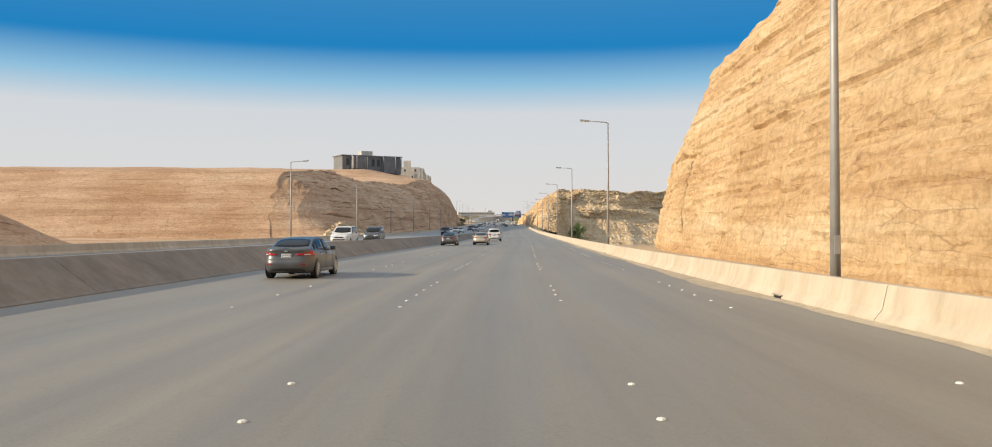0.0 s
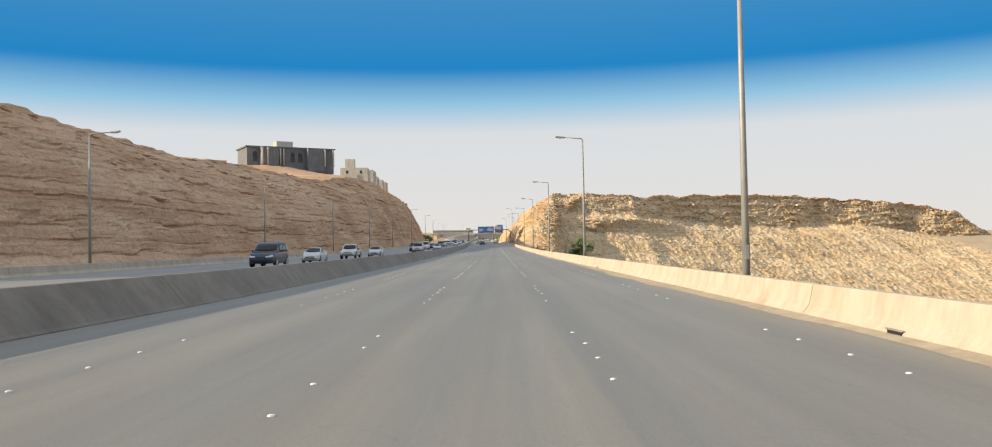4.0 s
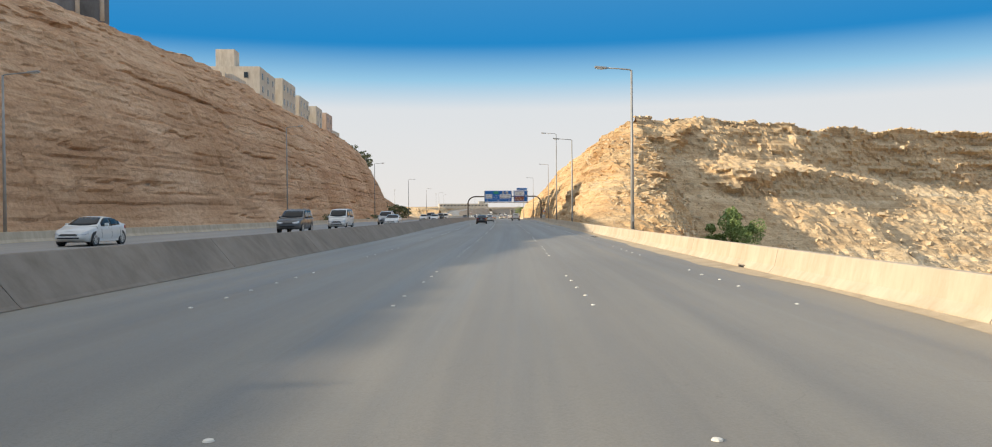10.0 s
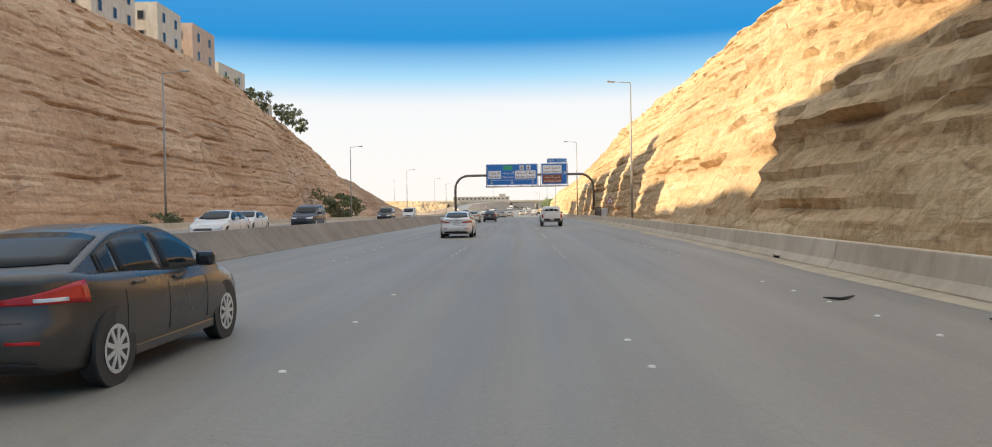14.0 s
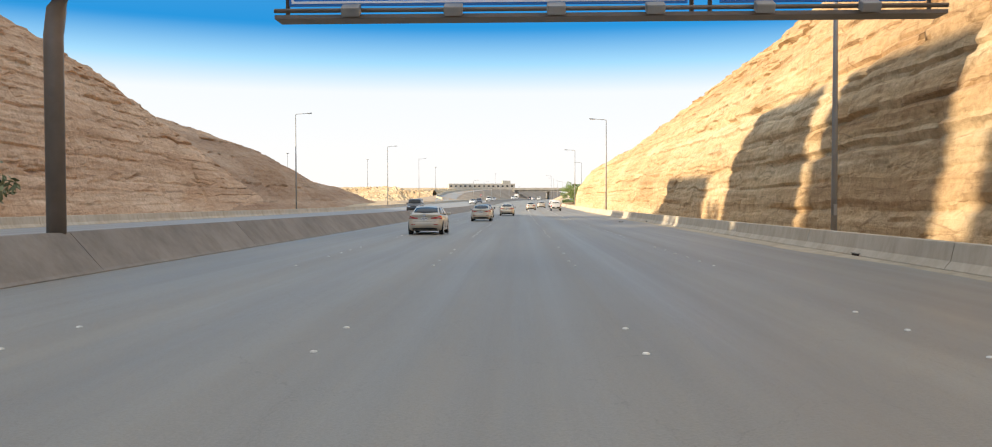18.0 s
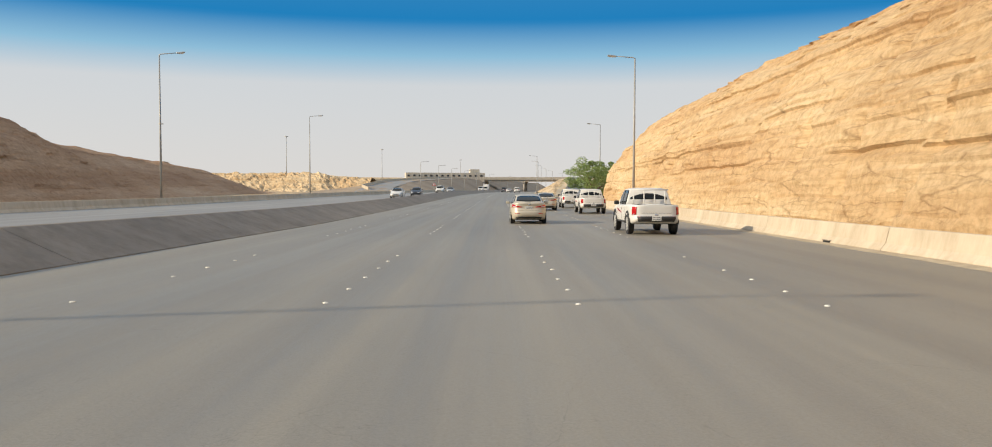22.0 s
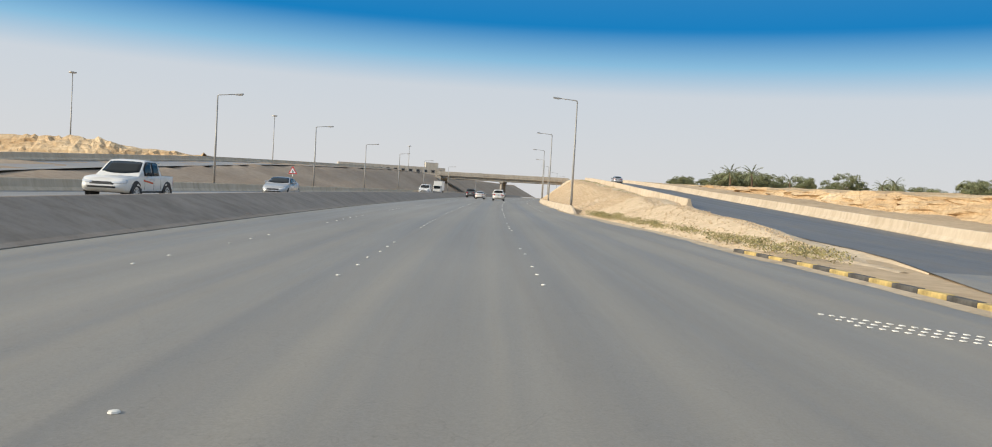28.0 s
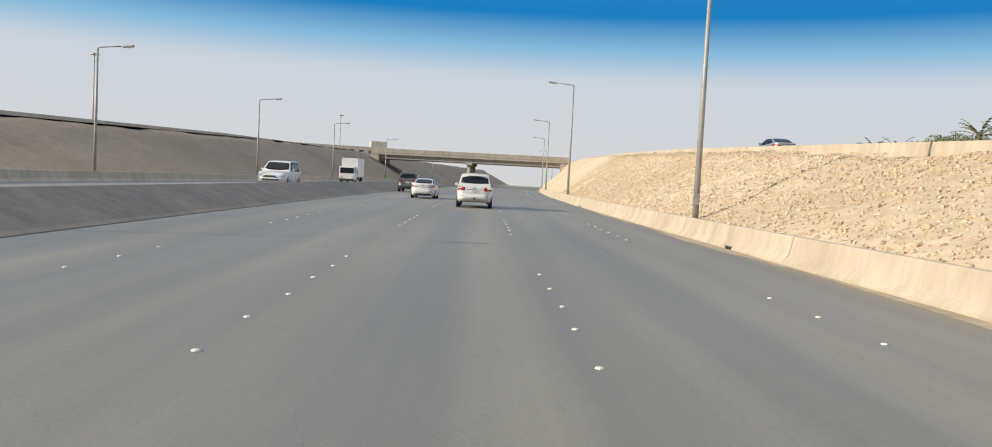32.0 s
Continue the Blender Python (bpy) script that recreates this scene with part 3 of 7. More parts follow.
def cut_relief(y, h, u, topz, seed):
    """Depth of a machine-cut face: flat courses of blocks, weathered gaps between beds, upright cracks, broken blocks towards the crest."""
    o = 0 * u
    wav = h + 0.7 * fbm(y / 45, h / 50, o, 2, seed + 61)
    up = np.clip((h / np.maximum(topz, 1) - 0.55) / 0.25 + 0.7 * fbm(y / 18, h / 8, o, 3, seed + 51), 0, 1)
    d = 0.4 * fbm(y / 15, h / 8, o, 3, seed + 62) + 0.07 * vnoise(y / 0.7, h / 7, o, seed + 63)
    for bed, wide, a, k in ((1.3, 6.0, 0.17, 0), (0.55, 2.4, 0.10, 5)):
        lid = np.floor(wav / bed)
        fr = wav / bed - lid
        own = hash3(lid, lid * 0, lid * 0, seed + 64 + k)
        bid = np.floor(y / wide + 3 * own + 0.25 * vnoise(y / 1.3, h, o, seed + 65 + k))
        d = d + a * (1 + 1.6 * up) * hash3(lid, bid, lid * 0, seed + 66 + k)
        d = d - 1.5 * a * (fr < 0.22) * (own > -0.3) * np.clip(0.6 + vnoise(y / 6, lid * 3.1, o, seed + 67 + k), 0, 1)
    # weathered gaps along single beds
    lay = wav / 3.1
    lid = np.floor(lay)
    fr = lay - lid - 0.5 - 0.1 * vnoise(y / 3, lid, o, seed + 71)
    d = d - 0.75 * np.exp(-(fr / 0.06) ** 2) * np.clip(1.6 * vnoise(y / 11, lid * 5.7, o, seed + 72) + 0.25 * hash3(lid, lid * 0, lid * 0, seed + 73) + 0.5 * up, 0, 1)
    # upright cracks
    for gap, wide, deep, k in ((6.0, 0.3, 0.55, 0), (19.0, 0.4, 0.8, 4)):
        c = (y + 1.2 * vnoise(h / 3.5, y / 30, o, seed + 74 + k)) / gap
        cid = np.floor(c)
        at_c = 0.5 + 0.3 * hash3(cid, cid * 0, cid * 0, seed + 75 + k)
        on = np.clip(2.2 * vnoise(h / 3.5, cid * 9.1, o, seed + 76 + k) + 0.1, 0, 1)
        d = d - deep * on * np.exp(-(((c - cid) - at_c) * gap / wide) ** 2)
    # broken blocks towards the crest
    cell = hash3(np.floor(wav / 0.8), np.floor(y / 1.7 + 2 * hash3(np.floor(wav / 0.8), o, o, seed + 77)), o, seed + 78)
    return d + 0.35 * up * cell


def left_station(y, h, base=-32.0, top=-48.0, rise=0.5, back=14):
    w = base - top
    return (y, ((base, -0.3), (base - 0.12 * w, 0.1 * h), (base - 0.3 * w, 0.42 * h), (base - 0.62 * w, 0.78 * h), (top, h), (top - back, h + rise), (top - 170, h + rise + 1)))


cliff("cliff_left", np.concatenate([np.arange(-150, 154, 3.0), np.arange(154, 756, 0.7)]),
      [left_station(*s) for s in ((-150, 13), (40, 13), (58, 7), (70, -0.6), (156, -0.6), (163, 8.0, -35, -50), (168, 13.2, -34, -49), (178, 14.5, -33, -48), (208, 16.5), (246, 15.8), (282, 17.4), (336, 19.0), (362, 20.0, -32, -48, 0.8), (384, 22.8, -32, -48, 1.5), (412, 24.6, -32, -48, 4.6, 32), (436, 25.2, -32, -48, 6, 32),
                                  (462, 26, -32, -48, 5.5, 26), (528, 25, -32, -48, 5.5), (582, 25, -33, -48, 4), (602, 23.3, -38, -49, 3), (611, 22.5, -41, -50, 2), (664, 23, -43, -58, 1), (684, 19.8, -44, -58, 0), (709, 13, -45, -58, 0), (727, 7, -45, -58, 0), (750, -0.6, -46, -58, 0))],
      96, M_ROCKL, "tall bedded limestone cutting in shade, its stone colour browned for it", 0.7, 1.0, 11, 0.32, 0.4, 0.25, 1.3, cut=0.75)
cliff("cliff_left_far", np.arange(640, 925, 1.2),
      [left_station(*s) for s in ((640, 17, -44, -75), (690, 20, -44, -75), (745, 19, -44, -75), (766, 17.5, -45, -75), (786, 15.5, -46, -76), (808, 10, -50, -76), (850, 8, -54, -78), (880, 7, -58, -80), (900, 3.5, -62, -82), (924, -0.5, -66, -84))],
      54, M_RED, "lower reddish rock cutting with stepped top", 0.9, 1.3, 31, 0.4, 0.7, 0.6, cut=0.8)


def right_station(y, base, pts):
    return (y, tuple([(base, -0.3)] + list(pts)))


cliff("cliff_right_near", np.concatenate([np.arange(-120, 15, 2.5), np.arange(15, 100, 0.4)]),
      [right_station(-120, 13, ((13.5, 3), (14.5, 9), (17, 15), (24, 22), (34, 24), (140, 26))), right_station(70, 13, ((13.5, 3), (14.5, 9), (17, 15), (24, 22), (34, 24), (140, 26))),
       right_station(88, 15, ((15.5, 3), (16.5, 8), (19, 12), (26, 19), (36, 22), (140, 24))), right_station(94, 18, ((18.5, 2), (20, 5), (24, 8), (32, 10), (42, 12), (140, 14))), right_station(99, 26, ((27, -0.6), (28, -0.6), (30, -0.6), (36, -0.6), (46, -0.6), (140, -0.6)))],
      110, M_ROCK, "sunlit pale yellow limestone cutting with cracks", 0.55, 0.9, 51, 0.22, 0.22, cut=0.65)


spur = cliff("cliff_right_spur", np.arange(430, 523, 0.5),
      [(q[0], q[1] + ((q[1][-1][0] + 1, q[1][-1][1] - 2), (q[1][-1][0] + 2, q[1][-1][1] - 4))) for q in ((430, ((10, -0.6), (12, -0.6), (15, -0.8), (19, -1.2), (23, -2), (26, -8), (28, -20), (29, -34))), (440, ((10, -0.3), (12, 1.2), (15, 2.2), (19, 2.6), (23, 1.6), (27, -3), (29, -14), (30, -34))),
       (452, ((10.3, -0.3), (12.2, 3), (14.5, 5.6), (18, 6.8), (22, 6.2), (27, 2.5), (30, -8), (32, -34))), (466, ((10.5, -0.3), (12.6, 4.2), (15.2, 8.6), (18.5, 10.8), (22, 11), (27, 8.4), (31, -2), (34, -34))),
       (482, ((10.5, -0.3), (12.9, 4.8), (15.8, 10.5), (19, 13.8), (22, 15.2), (27.5, 14.6), (32, 6), (36, -30))), (498, ((10.8, -0.3), (13.3, 5.3), (16.4, 11.4), (19.2, 15), (21.8, 17.3), (27.5, 20.6), (36, 18), (40, -20))),
       (511, ((11, -0.3), (14, 6), (17, 12), (19.5, 15.5), (22, 18.3), (28, 22.0), (42, 21.6), (46, -10))), (522, ((14.5, -0.3), (17, 6), (20, 12), (22.5, 15.5), (25, 18.0), (31, 21.0), (44, 20.6), (48, -10))))],
      150, M_ROCK, "sunlit end of the cut rock face, flat cut with rubble beside it", 0.5, 0.7, 75, 0.36, 0.45, 0.6, 0.0, None, 1.15, 0.6, 0.35, 1.55)
# ---- broken hill across the valley: a long escarpment that faces back along the road ----
HILL_X = (-20, 27, 40, 71, 95, 130, 200, 400)
HILL_Y = (480, 503, 511, 517, 533, 550, 575, 620)


def scarp(name, xs, stations, n, mat, label, seed, line=(HILL_X, HILL_Y)):
    """Ledge over a rubble slope: at each x a profile of (distance before the crest, height) from foot to crest; beds, blocks and tongues of rubble roughen it."""
    xs = np.asarray(xs, float)
    sx = [s[0] for s in stations]
    npt = len(stations[0][1])
    prof = np.stack([np.stack([np.interp(xs, sx, [s[1][k][c] for s in stations]) for k in range(npt)], 1) for c in (0, 1)], -1)
    seg = np.linalg.norm(np.diff(prof, axis=1) * np.array([0.5, 1.0]), axis=2)
    rows, steep = [], []
    for i in range(len(xs)):
        cum = np.concatenate([[0], np.cumsum(seg[i])])
        s = np.linspace(0, cum[-1], n)
        o, z = np.interp(s, cum, prof[i, :, 0]), np.interp(s, cum, prof[i, :, 1])
        q = np.linspace(0, 1, 8)[1:]
        rows.append(np.stack([np.concatenate([o, 12 * q, 12 + 30 * q]), np.concatenate([z, z[-1] - 1.2 * q, z[-1] - 1.2 - 40 * q])], -1))
    g = np.array(rows)
    o, z = g[..., 0], g[..., 1]
    dz = np.gradient(z, axis=1)
    st = np.clip((dz / (np.hypot(dz, np.gradient(o, axis=1)) + 1e-6) - 0.45) / 0.35, 0, 1)
    st = (st + np.roll(st, 1, 1) + np.roll(st, -1, 1)) / 3
    x = np.repeat(xs[:, None], z.shape[1], 1)
    face = np.zeros_like(x)
    face[:, 2:n] = 1
    wav = z + 0.9 * fbm(x / 30, z / 40, 0 * x, 3, seed + 1)
    d = np.zeros_like(x)
    for bed, wide, amp in ((1.9, 7.0, 0.8), (0.8, 2.4, 0.35)):
        lid = np.floor(wav / bed)
        sh = 3 * hash3(lid, lid * 0, lid * 0, seed + 2)
        d += amp * (hash3(lid, np.floor(x / wide + sh + 0.3 * vnoise(x / 2, z, 0 * x, seed + 5)), lid * 0, seed + 3) - 0.5)
    d += 5.0 * fbm(x / 24, z / 40, 0 * x, 3, seed + 6)
    cell = hash3(np.floor(x / 1.3 + 0.4 * vnoise(z, o, x, 3)), np.floor(o / 1.5 + 0.4 * vnoise(x, z, o, 4)), np.floor(z / 1.1), seed + 8) - 0.5
    o2 = o - face * st * (d + 0.5 * cell)
    tongue = 2.0 * fbm(x / 7 + o / 30, o / 26, 0 * x, 4, seed + 9)
    z2 = z + face * (1 - st) * (tongue + 0.35 * cell + 0.4 * fbm(x / 1.6, o / 1.6, 0 * x, 2, seed + 10)) * np.clip(np.arange(z.shape[1]) / 6.0, 0, 1)
    z2[:, n - 1:] += 1.0 * fbm(x[:, n - 1:] / 6, o[:, n - 1:] / 5, 0 * x[:, n - 1:], 3, seed + 12)
    y = np.interp(x, *line) + o2
    pts = np.stack([x, y, z2], -1)
    ob = new(name, grid_mesh(name, pts[:, ::-1], mat, False))
    return tagged(ob, label, "cliff", kind="structure"), pts[:, :n]


hill, HILL_PTS = scarp("hill_escarpment", np.arange(33, 306, 0.6), (
    (22, ((-120, -34), (-66, -11.0), (-52, -5), (-40, 0), (-28, 6), (-16, 11), (-6, 14), (0, 19.2))),
    (34, ((-120, -34), (-66, -11.0), (-50, -5), (-38, 1), (-29, 5), (-20, 10), (-10, 13), (0, 20.4))),
    (50, ((-120, -34), (-66, -12.0), (-50, -6), (-39, -1), (-29, 2.5), (-26.5, 8.5), (-8, 12), (0, 20.6))),
    (75, ((-120, -34), (-66, -13.0), (-46, -7), (-34, -2), (-22, 2), (-19.5, 7.5), (-7, 9.5), (0, 19.2))),
    (100, ((-120, -34), (-66, -14.0), (-48, -8), (-34, -3), (-24, 1), (-14, 4.5), (-6, 6.5), (0, 19.4))),
    (130, ((-120, -34), (-66, -15.0), (-52, -11), (-38, -4), (-26, -0.5), (-14, 3), (-8, 5), (0, 20.8))),
    (165, ((-120, -34), (-66, -15.0), (-52, -11), (-38, -5), (-26, -1.5), (-14, 1.5), (-8, 3), (0, 20.4))),
    (205, ((-120, -34), (-66, -15.0), (-52, -11), (-38, -5), (-26, -1), (-14, 2.5), (-8, 4), (0, 18.4))),
    (240, ((-120, -34), (-66, -16.0), (-52, -12), (-38, -8), (-26, -5), (-14, -2.5), (-5, -1), (0, 15.6))),
    (268, ((-120, -34), (-66, -16.0), (-52, -13), (-38, -10), (-26, -8), (-14, -6), (-5, -4), (0, 11.5))),
    (284, ((-120, -34), (-66, -16.0), (-52, -13.5), (-38, -12), (-26, -11), (-14, -9), (-5, -7), (0, 2))),
    (306, ((-120, -34), (-66, -16.5), (-52, -14), (-38, -13.6), (-26, -13.4), (-14, -13.2), (-5, -13), (0, -12.8)))),
    120, M_RUBBLE, "sunlit hill of bedded limestone with ledges over a rubble slope", 71)
cliff("cliff_right_far", np.arange(507, 850, 0.45),
      [right_station(507, 16, ((19, 5), (22, 10), (26, 14), (28, 15), (30, 10), (33, -20))), right_station(513, 11.8, ((14.8, 6), (17.8, 12), (22.6, 18), (28, 20.8), (33, 15), (38, -20))), right_station(522, 11.6, ((14.1, 6), (17.1, 12), (21.8, 18), (27.7, 21.2), (42, 16), (60, -20))), right_station(545, 13, ((14.5, 6), (17.5, 12), (21.5, 17.5), (27, 21), (48, 17), (160, -20))),
       right_station(605, 13.5, ((14.7, 6), (17.5, 12), (21.5, 17), (27, 20.3), (50, 17), (160, -10))), right_station(650, 13, ((14.5, 5), (17.5, 10), (21.5, 14.5), (27, 17.3), (57, 18.5), (160, 8.0))),
       right_station(720, 12.5, ((14, 4.5), (17, 8.5), (21, 11.5), (27, 13.6), (57, 15), (160, 6.8))), right_station(776, 13, ((14, 4.5), (17, 8.6), (21, 10.8), (27, 11.8), (57, 14), (160, 6.0))),
       right_station(793, 14, ((15, 3.6), (17.5, 7), (21.5, 8.9), (27, 9.8), (57, 13.5), (160, 5.6))), right_station(803, 17.5, ((18.3, 3), (20.5, 5.8), (23, 7.3), (28, 8.4), (57, 12), (160, 5.2))), right_station(818, 22, ((22.6, 2), (24, 4), (26, 5), (29, 6), (57, 8), (160, 3.6))), right_station(849, 28, ((28.5, -0.6), (29, -0.6), (30, -0.6), (32, -0.6), (46, -0.6), (160, -0.6)))],
      124, M_ROCK, "sunlit golden limestone cutting above the concrete barrier", 0.5, 0.8, 91, 0.28, 0.45, 0.2, 0.0, 0.06, 0.0, 0.3, 0.1, 0.75)


# ---- barriers ----
def run_barrier(name, y0, y1, step, foot, profile, mat, label, base=0.0, gap=0.03):
    """A concrete barrier cast in lengths; profile(y) gives (offset, height) points."""
    top = tagged(new(name), label, "barrier", kind="structure")
    y = y0
    while y < y1 - 0.1:
        ye = min(y + step, y1)
        ys = np.array([y + gap / 2, (y + ye) / 2, ye - gap / 2])
        rows = np.array([[P(float(foot(q)) + a, q, base + b)[:] for a, b in profile(q)] for q in ys])
        n = rows.shape[1]
        v = rows.reshape(-1, 3)
        f = [(i * n + j, i * n + j + 1, (i + 1) * n + j + 1, (i + 1) * n + j) for i in (0, 1) for j in range(n - 1)]
        f += [tuple(range(n)), tuple(range(3 * n - 1, 2 * n - 1, -1))]
        ob = new("barrier_block", mesh_of("barrier_block", v, f, mat))
        ob.parent = top
        y = ye
    return top


JERSEY = ((0, -0.05), (0.0, 0.07), (0.14, 0.24), (0.23, 0.65), (0.25, 0.67), (0.41, 0.67), (0.43, 0.65), (0.5, 0.24), (0.53, -0.1))
run_barrier("barrier_right", -100, 792, 9.5, lambda y: lerp(RIGHT, y), lambda y: JERSEY, M_CONC, "dusty sunlit concrete barrier cast in lengths")
run_barrier("barrier_right_far", 903, 908, 1.0, lambda y: lerp(RIGHT, y), lambda y: tuple((a, b * min(1.0, 0.12 + (y - 903) / 5)) for a, b in JERSEY), M_CONC, "tapered concrete end of the barrier below the ramp", 0.0, 0.004)
run_barrier("barrier_right_far", 908, 1180, 9.5, lambda y: lerp(RIGHT, y), lambda y: tuple((a, b * min(1.0, 0.12 + (y - 903) / 5)) for a, b in JERSEY), M_CONC, "dusty concrete barrier below the ramp bank")


# median concrete, about half as pale as the other barriers
M_MEDIAN = concrete_mat("dark_median_concrete", (0.20, 0.175, 0.148), (0.30, 0.262, 0.22))


def median(y):
    w = float(np.interp(y, (60, 150, 640, 740), (1.3, 0.75, 0.85, 2.2)))
    t = float(np.interp(y, (60, 150, 600, 680, 740, 850), (0.95, 0.92, 0.92, 0.8, 0.7, 0.8)))
    return ((0, -0.05), (0, 0.02), (-0.1 * w, 0.08), (-w, t), (-w - 0.3, t), (-w - 0.35, 0.15), (-w - 0.36, -0.05))


run_barrier("median_barrier", -100, 1180, 11.0, lambda y: lerp(LEFT, y), median, M_MEDIAN, "dark grey-brown sloped concrete median barrier with joints")
run_barrier("barrier_left", -100, 1180, 12.0, lambda y: lerp(OPP, y), lambda y: tuple((-a, b) for a, b in JERSEY), M_CONC, "low pale concrete barrier along the oncoming lanes", 0.2)


def verge(name, ys, edge, side, width, label):
    """Blown sand along a barrier's foot, with an uneven edge, thinning out onto the asphalt."""
    ys = np.asarray(ys, float)
    w = width * (0.75 + 0.9 * fbm(ys / 9, ys * 0, ys * 0, 4, 17))
    e = edge(ys)
    u = np.stack([e + 0 * w, e - side * w * 0.5, e - side * np.maximum(w, 0.12)], 1)
    h = np.stack([0.045 + 0 * w, 0.02 + 0 * w, 0.003 + 0 * w], 1)
    y = np.repeat(ys[:, None], 3, 1)
    ob = new(name, grid_mesh(name, np.stack([xr(y) + u, y, zr(y) + h], -1), M_DUST))
    return tagged(ob, label, "sand", kind="stuff")


M_DUST = sand_mat("blown_dust", (0.44, 0.36, 0.26), (0.54, 0.45, 0.33))
verge("blown_sand", np.arange(-60, 792, 0.8), lambda y: lerp(RIGHT, y), 1, 0.55, "pale sand drifted along the barrier foot")
verge("blown_sand_far", np.arange(800, 1150, 0.8), lambda y: lerp(RIGHT, y) + 0.3, 1, 0.6, "pale sand along the road edge")

# drain slots at the barrier's foot
M_SLOT = plain("dark_drain_hole", (0.02, 0.019, 0.018), 0.9, 0, 0.2, 3.0)
M_SCRAP = plain("torn_tyre_rubber", (0.035, 0.033, 0.03), 0.8, 0, 0.3, 6.0, 0.5)
for y in (19, 58, 101, 143, 182.5, 224, 266, 306.8, 349, 391, 432, 474, 515, 556, 598.5, 640, 681, 711, 734.5, 765, 920, 950, 985):
    ob = thing("drain_slot", on_road(float(lerp(RIGHT, y)), y, 0.0), "dark drain slot in the barrier foot", "drain", "drain slots along the barrier")
    part("opening", box((0.006, 0, 0.06), (0.03, 0.5, 0.09), 0.01), M_SLOT, ob)
    part("lintel", box((0.0, 0, 0.115), (0.05, 0.58, 0.025), 0.006), M_CONCD, ob)
for u, y, a, size in ((5.5, 464.3, 20, 0.3), (6.3, 461.5, 70, 0.27), (5.9, 380.5, 35, 0.3), (4.6, 300.4, 80, 0.2), (8.6, 640.5, 15, 0.25)):
    ob = thing("tyre_scrap", on_road(u, y, 0.0, a), "torn black strip of tyre rubber lying on the asphalt", "debris", "tyre scraps on the road")
    part("strip", tube([(size * q / 4, 0.22 * size * abs(q / 4) ** 2, 0.02 + 0.03 * abs(q / 4)) for q in range(-4, 5)], [0.008, 0.018, 0.024, 0.026, 0.026, 0.026, 0.024, 0.018, 0.008], 6), M_SCRAP, ob)

# lane studs: domed white ceramic, in groups along each lane line
rng = random.Random(4)
V, F = [], []
for line in (-5.25, -1.75, 1.75, 5.2):
    for g in range(-4, 70):
        for k in range(6):
            y = g * 17.0 + k * 1.7 + rng.uniform(-0.1, 0.1)
            if y > 1090 or rng.random() < 0.14 or (line > 5 and 780 < y < 905):
                continue
            c = P(line + rng.uniform(-0.04, 0.04), y, 0.002)
            b = len(V)
            for r, h in ((0.044, 0.0), (0.036, 0.013), (0.017, 0.018)):
                V += [(c.x + r * math.cos(a * math.pi / 4), c.y + r * 1.05 * math.sin(a * math.pi / 4), c.z + h) for a in range(8)]
            for q in (0, 8):
                F += [(b + q + a, b + q + (a + 1) % 8, b + q + 8 + (a + 1) % 8, b + q + 8 + a) for a in range(8)]
            F.append(tuple(b + 16 + a for a in range(8)))
tagged(new("lane_studs", mesh_of("lane_studs", V, F, M_WHITE)), "small white domed ceramic studs along the lane lines", "road studs", kind="stuff")


# ---- street lamps ----
def street_lamp(height, arm, label):
    ob = thing("street_lamp", Matrix.Identity(4), label, "street lamp", "street lamps along the road")
    bm = tube([(0, 0, 0.25), (0, 0, height * 0.5), (0, 0, height)], [0.115, 0.09, 0.06], 10)
    part("pole", bm, M_POLE, ob)
    bm = box((0, 0, 0.13), (0.34, 0.34, 0.26), 0.02)
    add_tube(bm, [(0, 0, 0.25), (0, 0, 0.5)], [0.16, 0.125], 10)
    part("base", bm, M_STEEL, ob)
    part("arm", tube([(0, 0, height - 0.05), (-0.12, 0, height + 0.04), (-arm * 0.5, 0, height + 0.1), (-arm, 0, height + 0.16)], [0.05, 0.045, 0.04, 0.035], 8), M_POLE, ob)
    bm = box((-arm - 0.3, 0, height + 0.18), (0.72, 0.26, 0.13), 0.04, Euler((0, 0.1, 0)))
    head = part("lamp_head", bm, M_STEEL, ob)
    part("lamp_glass", box((-arm - 0.36, 0, height + 0.105), (0.4, 0.2, 0.05), 0.02, Euler((0, 0.1, 0))), M_LAMP, head, "clear lamp glass")
    bm = box((0, -0.11, 1.3), (0.12, 0.03, 0.4), 0.01)
    part("service_door", bm, M_STEEL, ob)
    return ob


def lamp_row(lamp, spots, extra=0.0):
    """Stands copies of a lamp at (offset, place along the road)."""
    for k, (u, y) in enumerate(spots):
        m = on_road(u, y, 0.0, extra)
        if k:
            copy_thing(lamp, m)
        else:
            lamp.matrix_world = m


lamp_row(street_lamp(10.0, 1.5, "tall grey steel street lamp behind the concrete barrier"),
         ((7.55, 17.5), (7.5, 63.0), (7.4, 110.9), (7.3, 152.5), (7.35, 194.8), (7.65, 241.8), (7.5, 285.5), (7.45, 331.2), (7.45, 374.0), (7.5, 419.5)))
lamp_row(street_lamp(14.2, 1.7, "very tall grey steel lamp at the rock face foot"),
         ((8.1, 455.5), (12.0, 535.0), (11.9, 605.0)))
lamp_row(street_lamp(12.5, 1.6, "tall grey steel street lamp between barrier and rock face"),
         ((11.9, 684.0), (12.0, 753.5), (17.6, 826.0)))
lamp_row(street_lamp(10.3, 1.6, "grey steel street lamp below the ramp bank"),
         ((8.15, 911.5), (8.2, 955.5), (8.0, 1000), (7.9, 1044), (7.9, 1088), (7.8, 1150), (7.8, 1195)))
lamp_row(street_lamp(10.3, 1.6, "grey steel street lamp beside the oncoming lanes"),
         ((-28.6, 102.5), (-29.6, 149), (-29.6, 190), (-30, 237), (-30, 282), (-30, 326), (-30.5, 375)), 180)
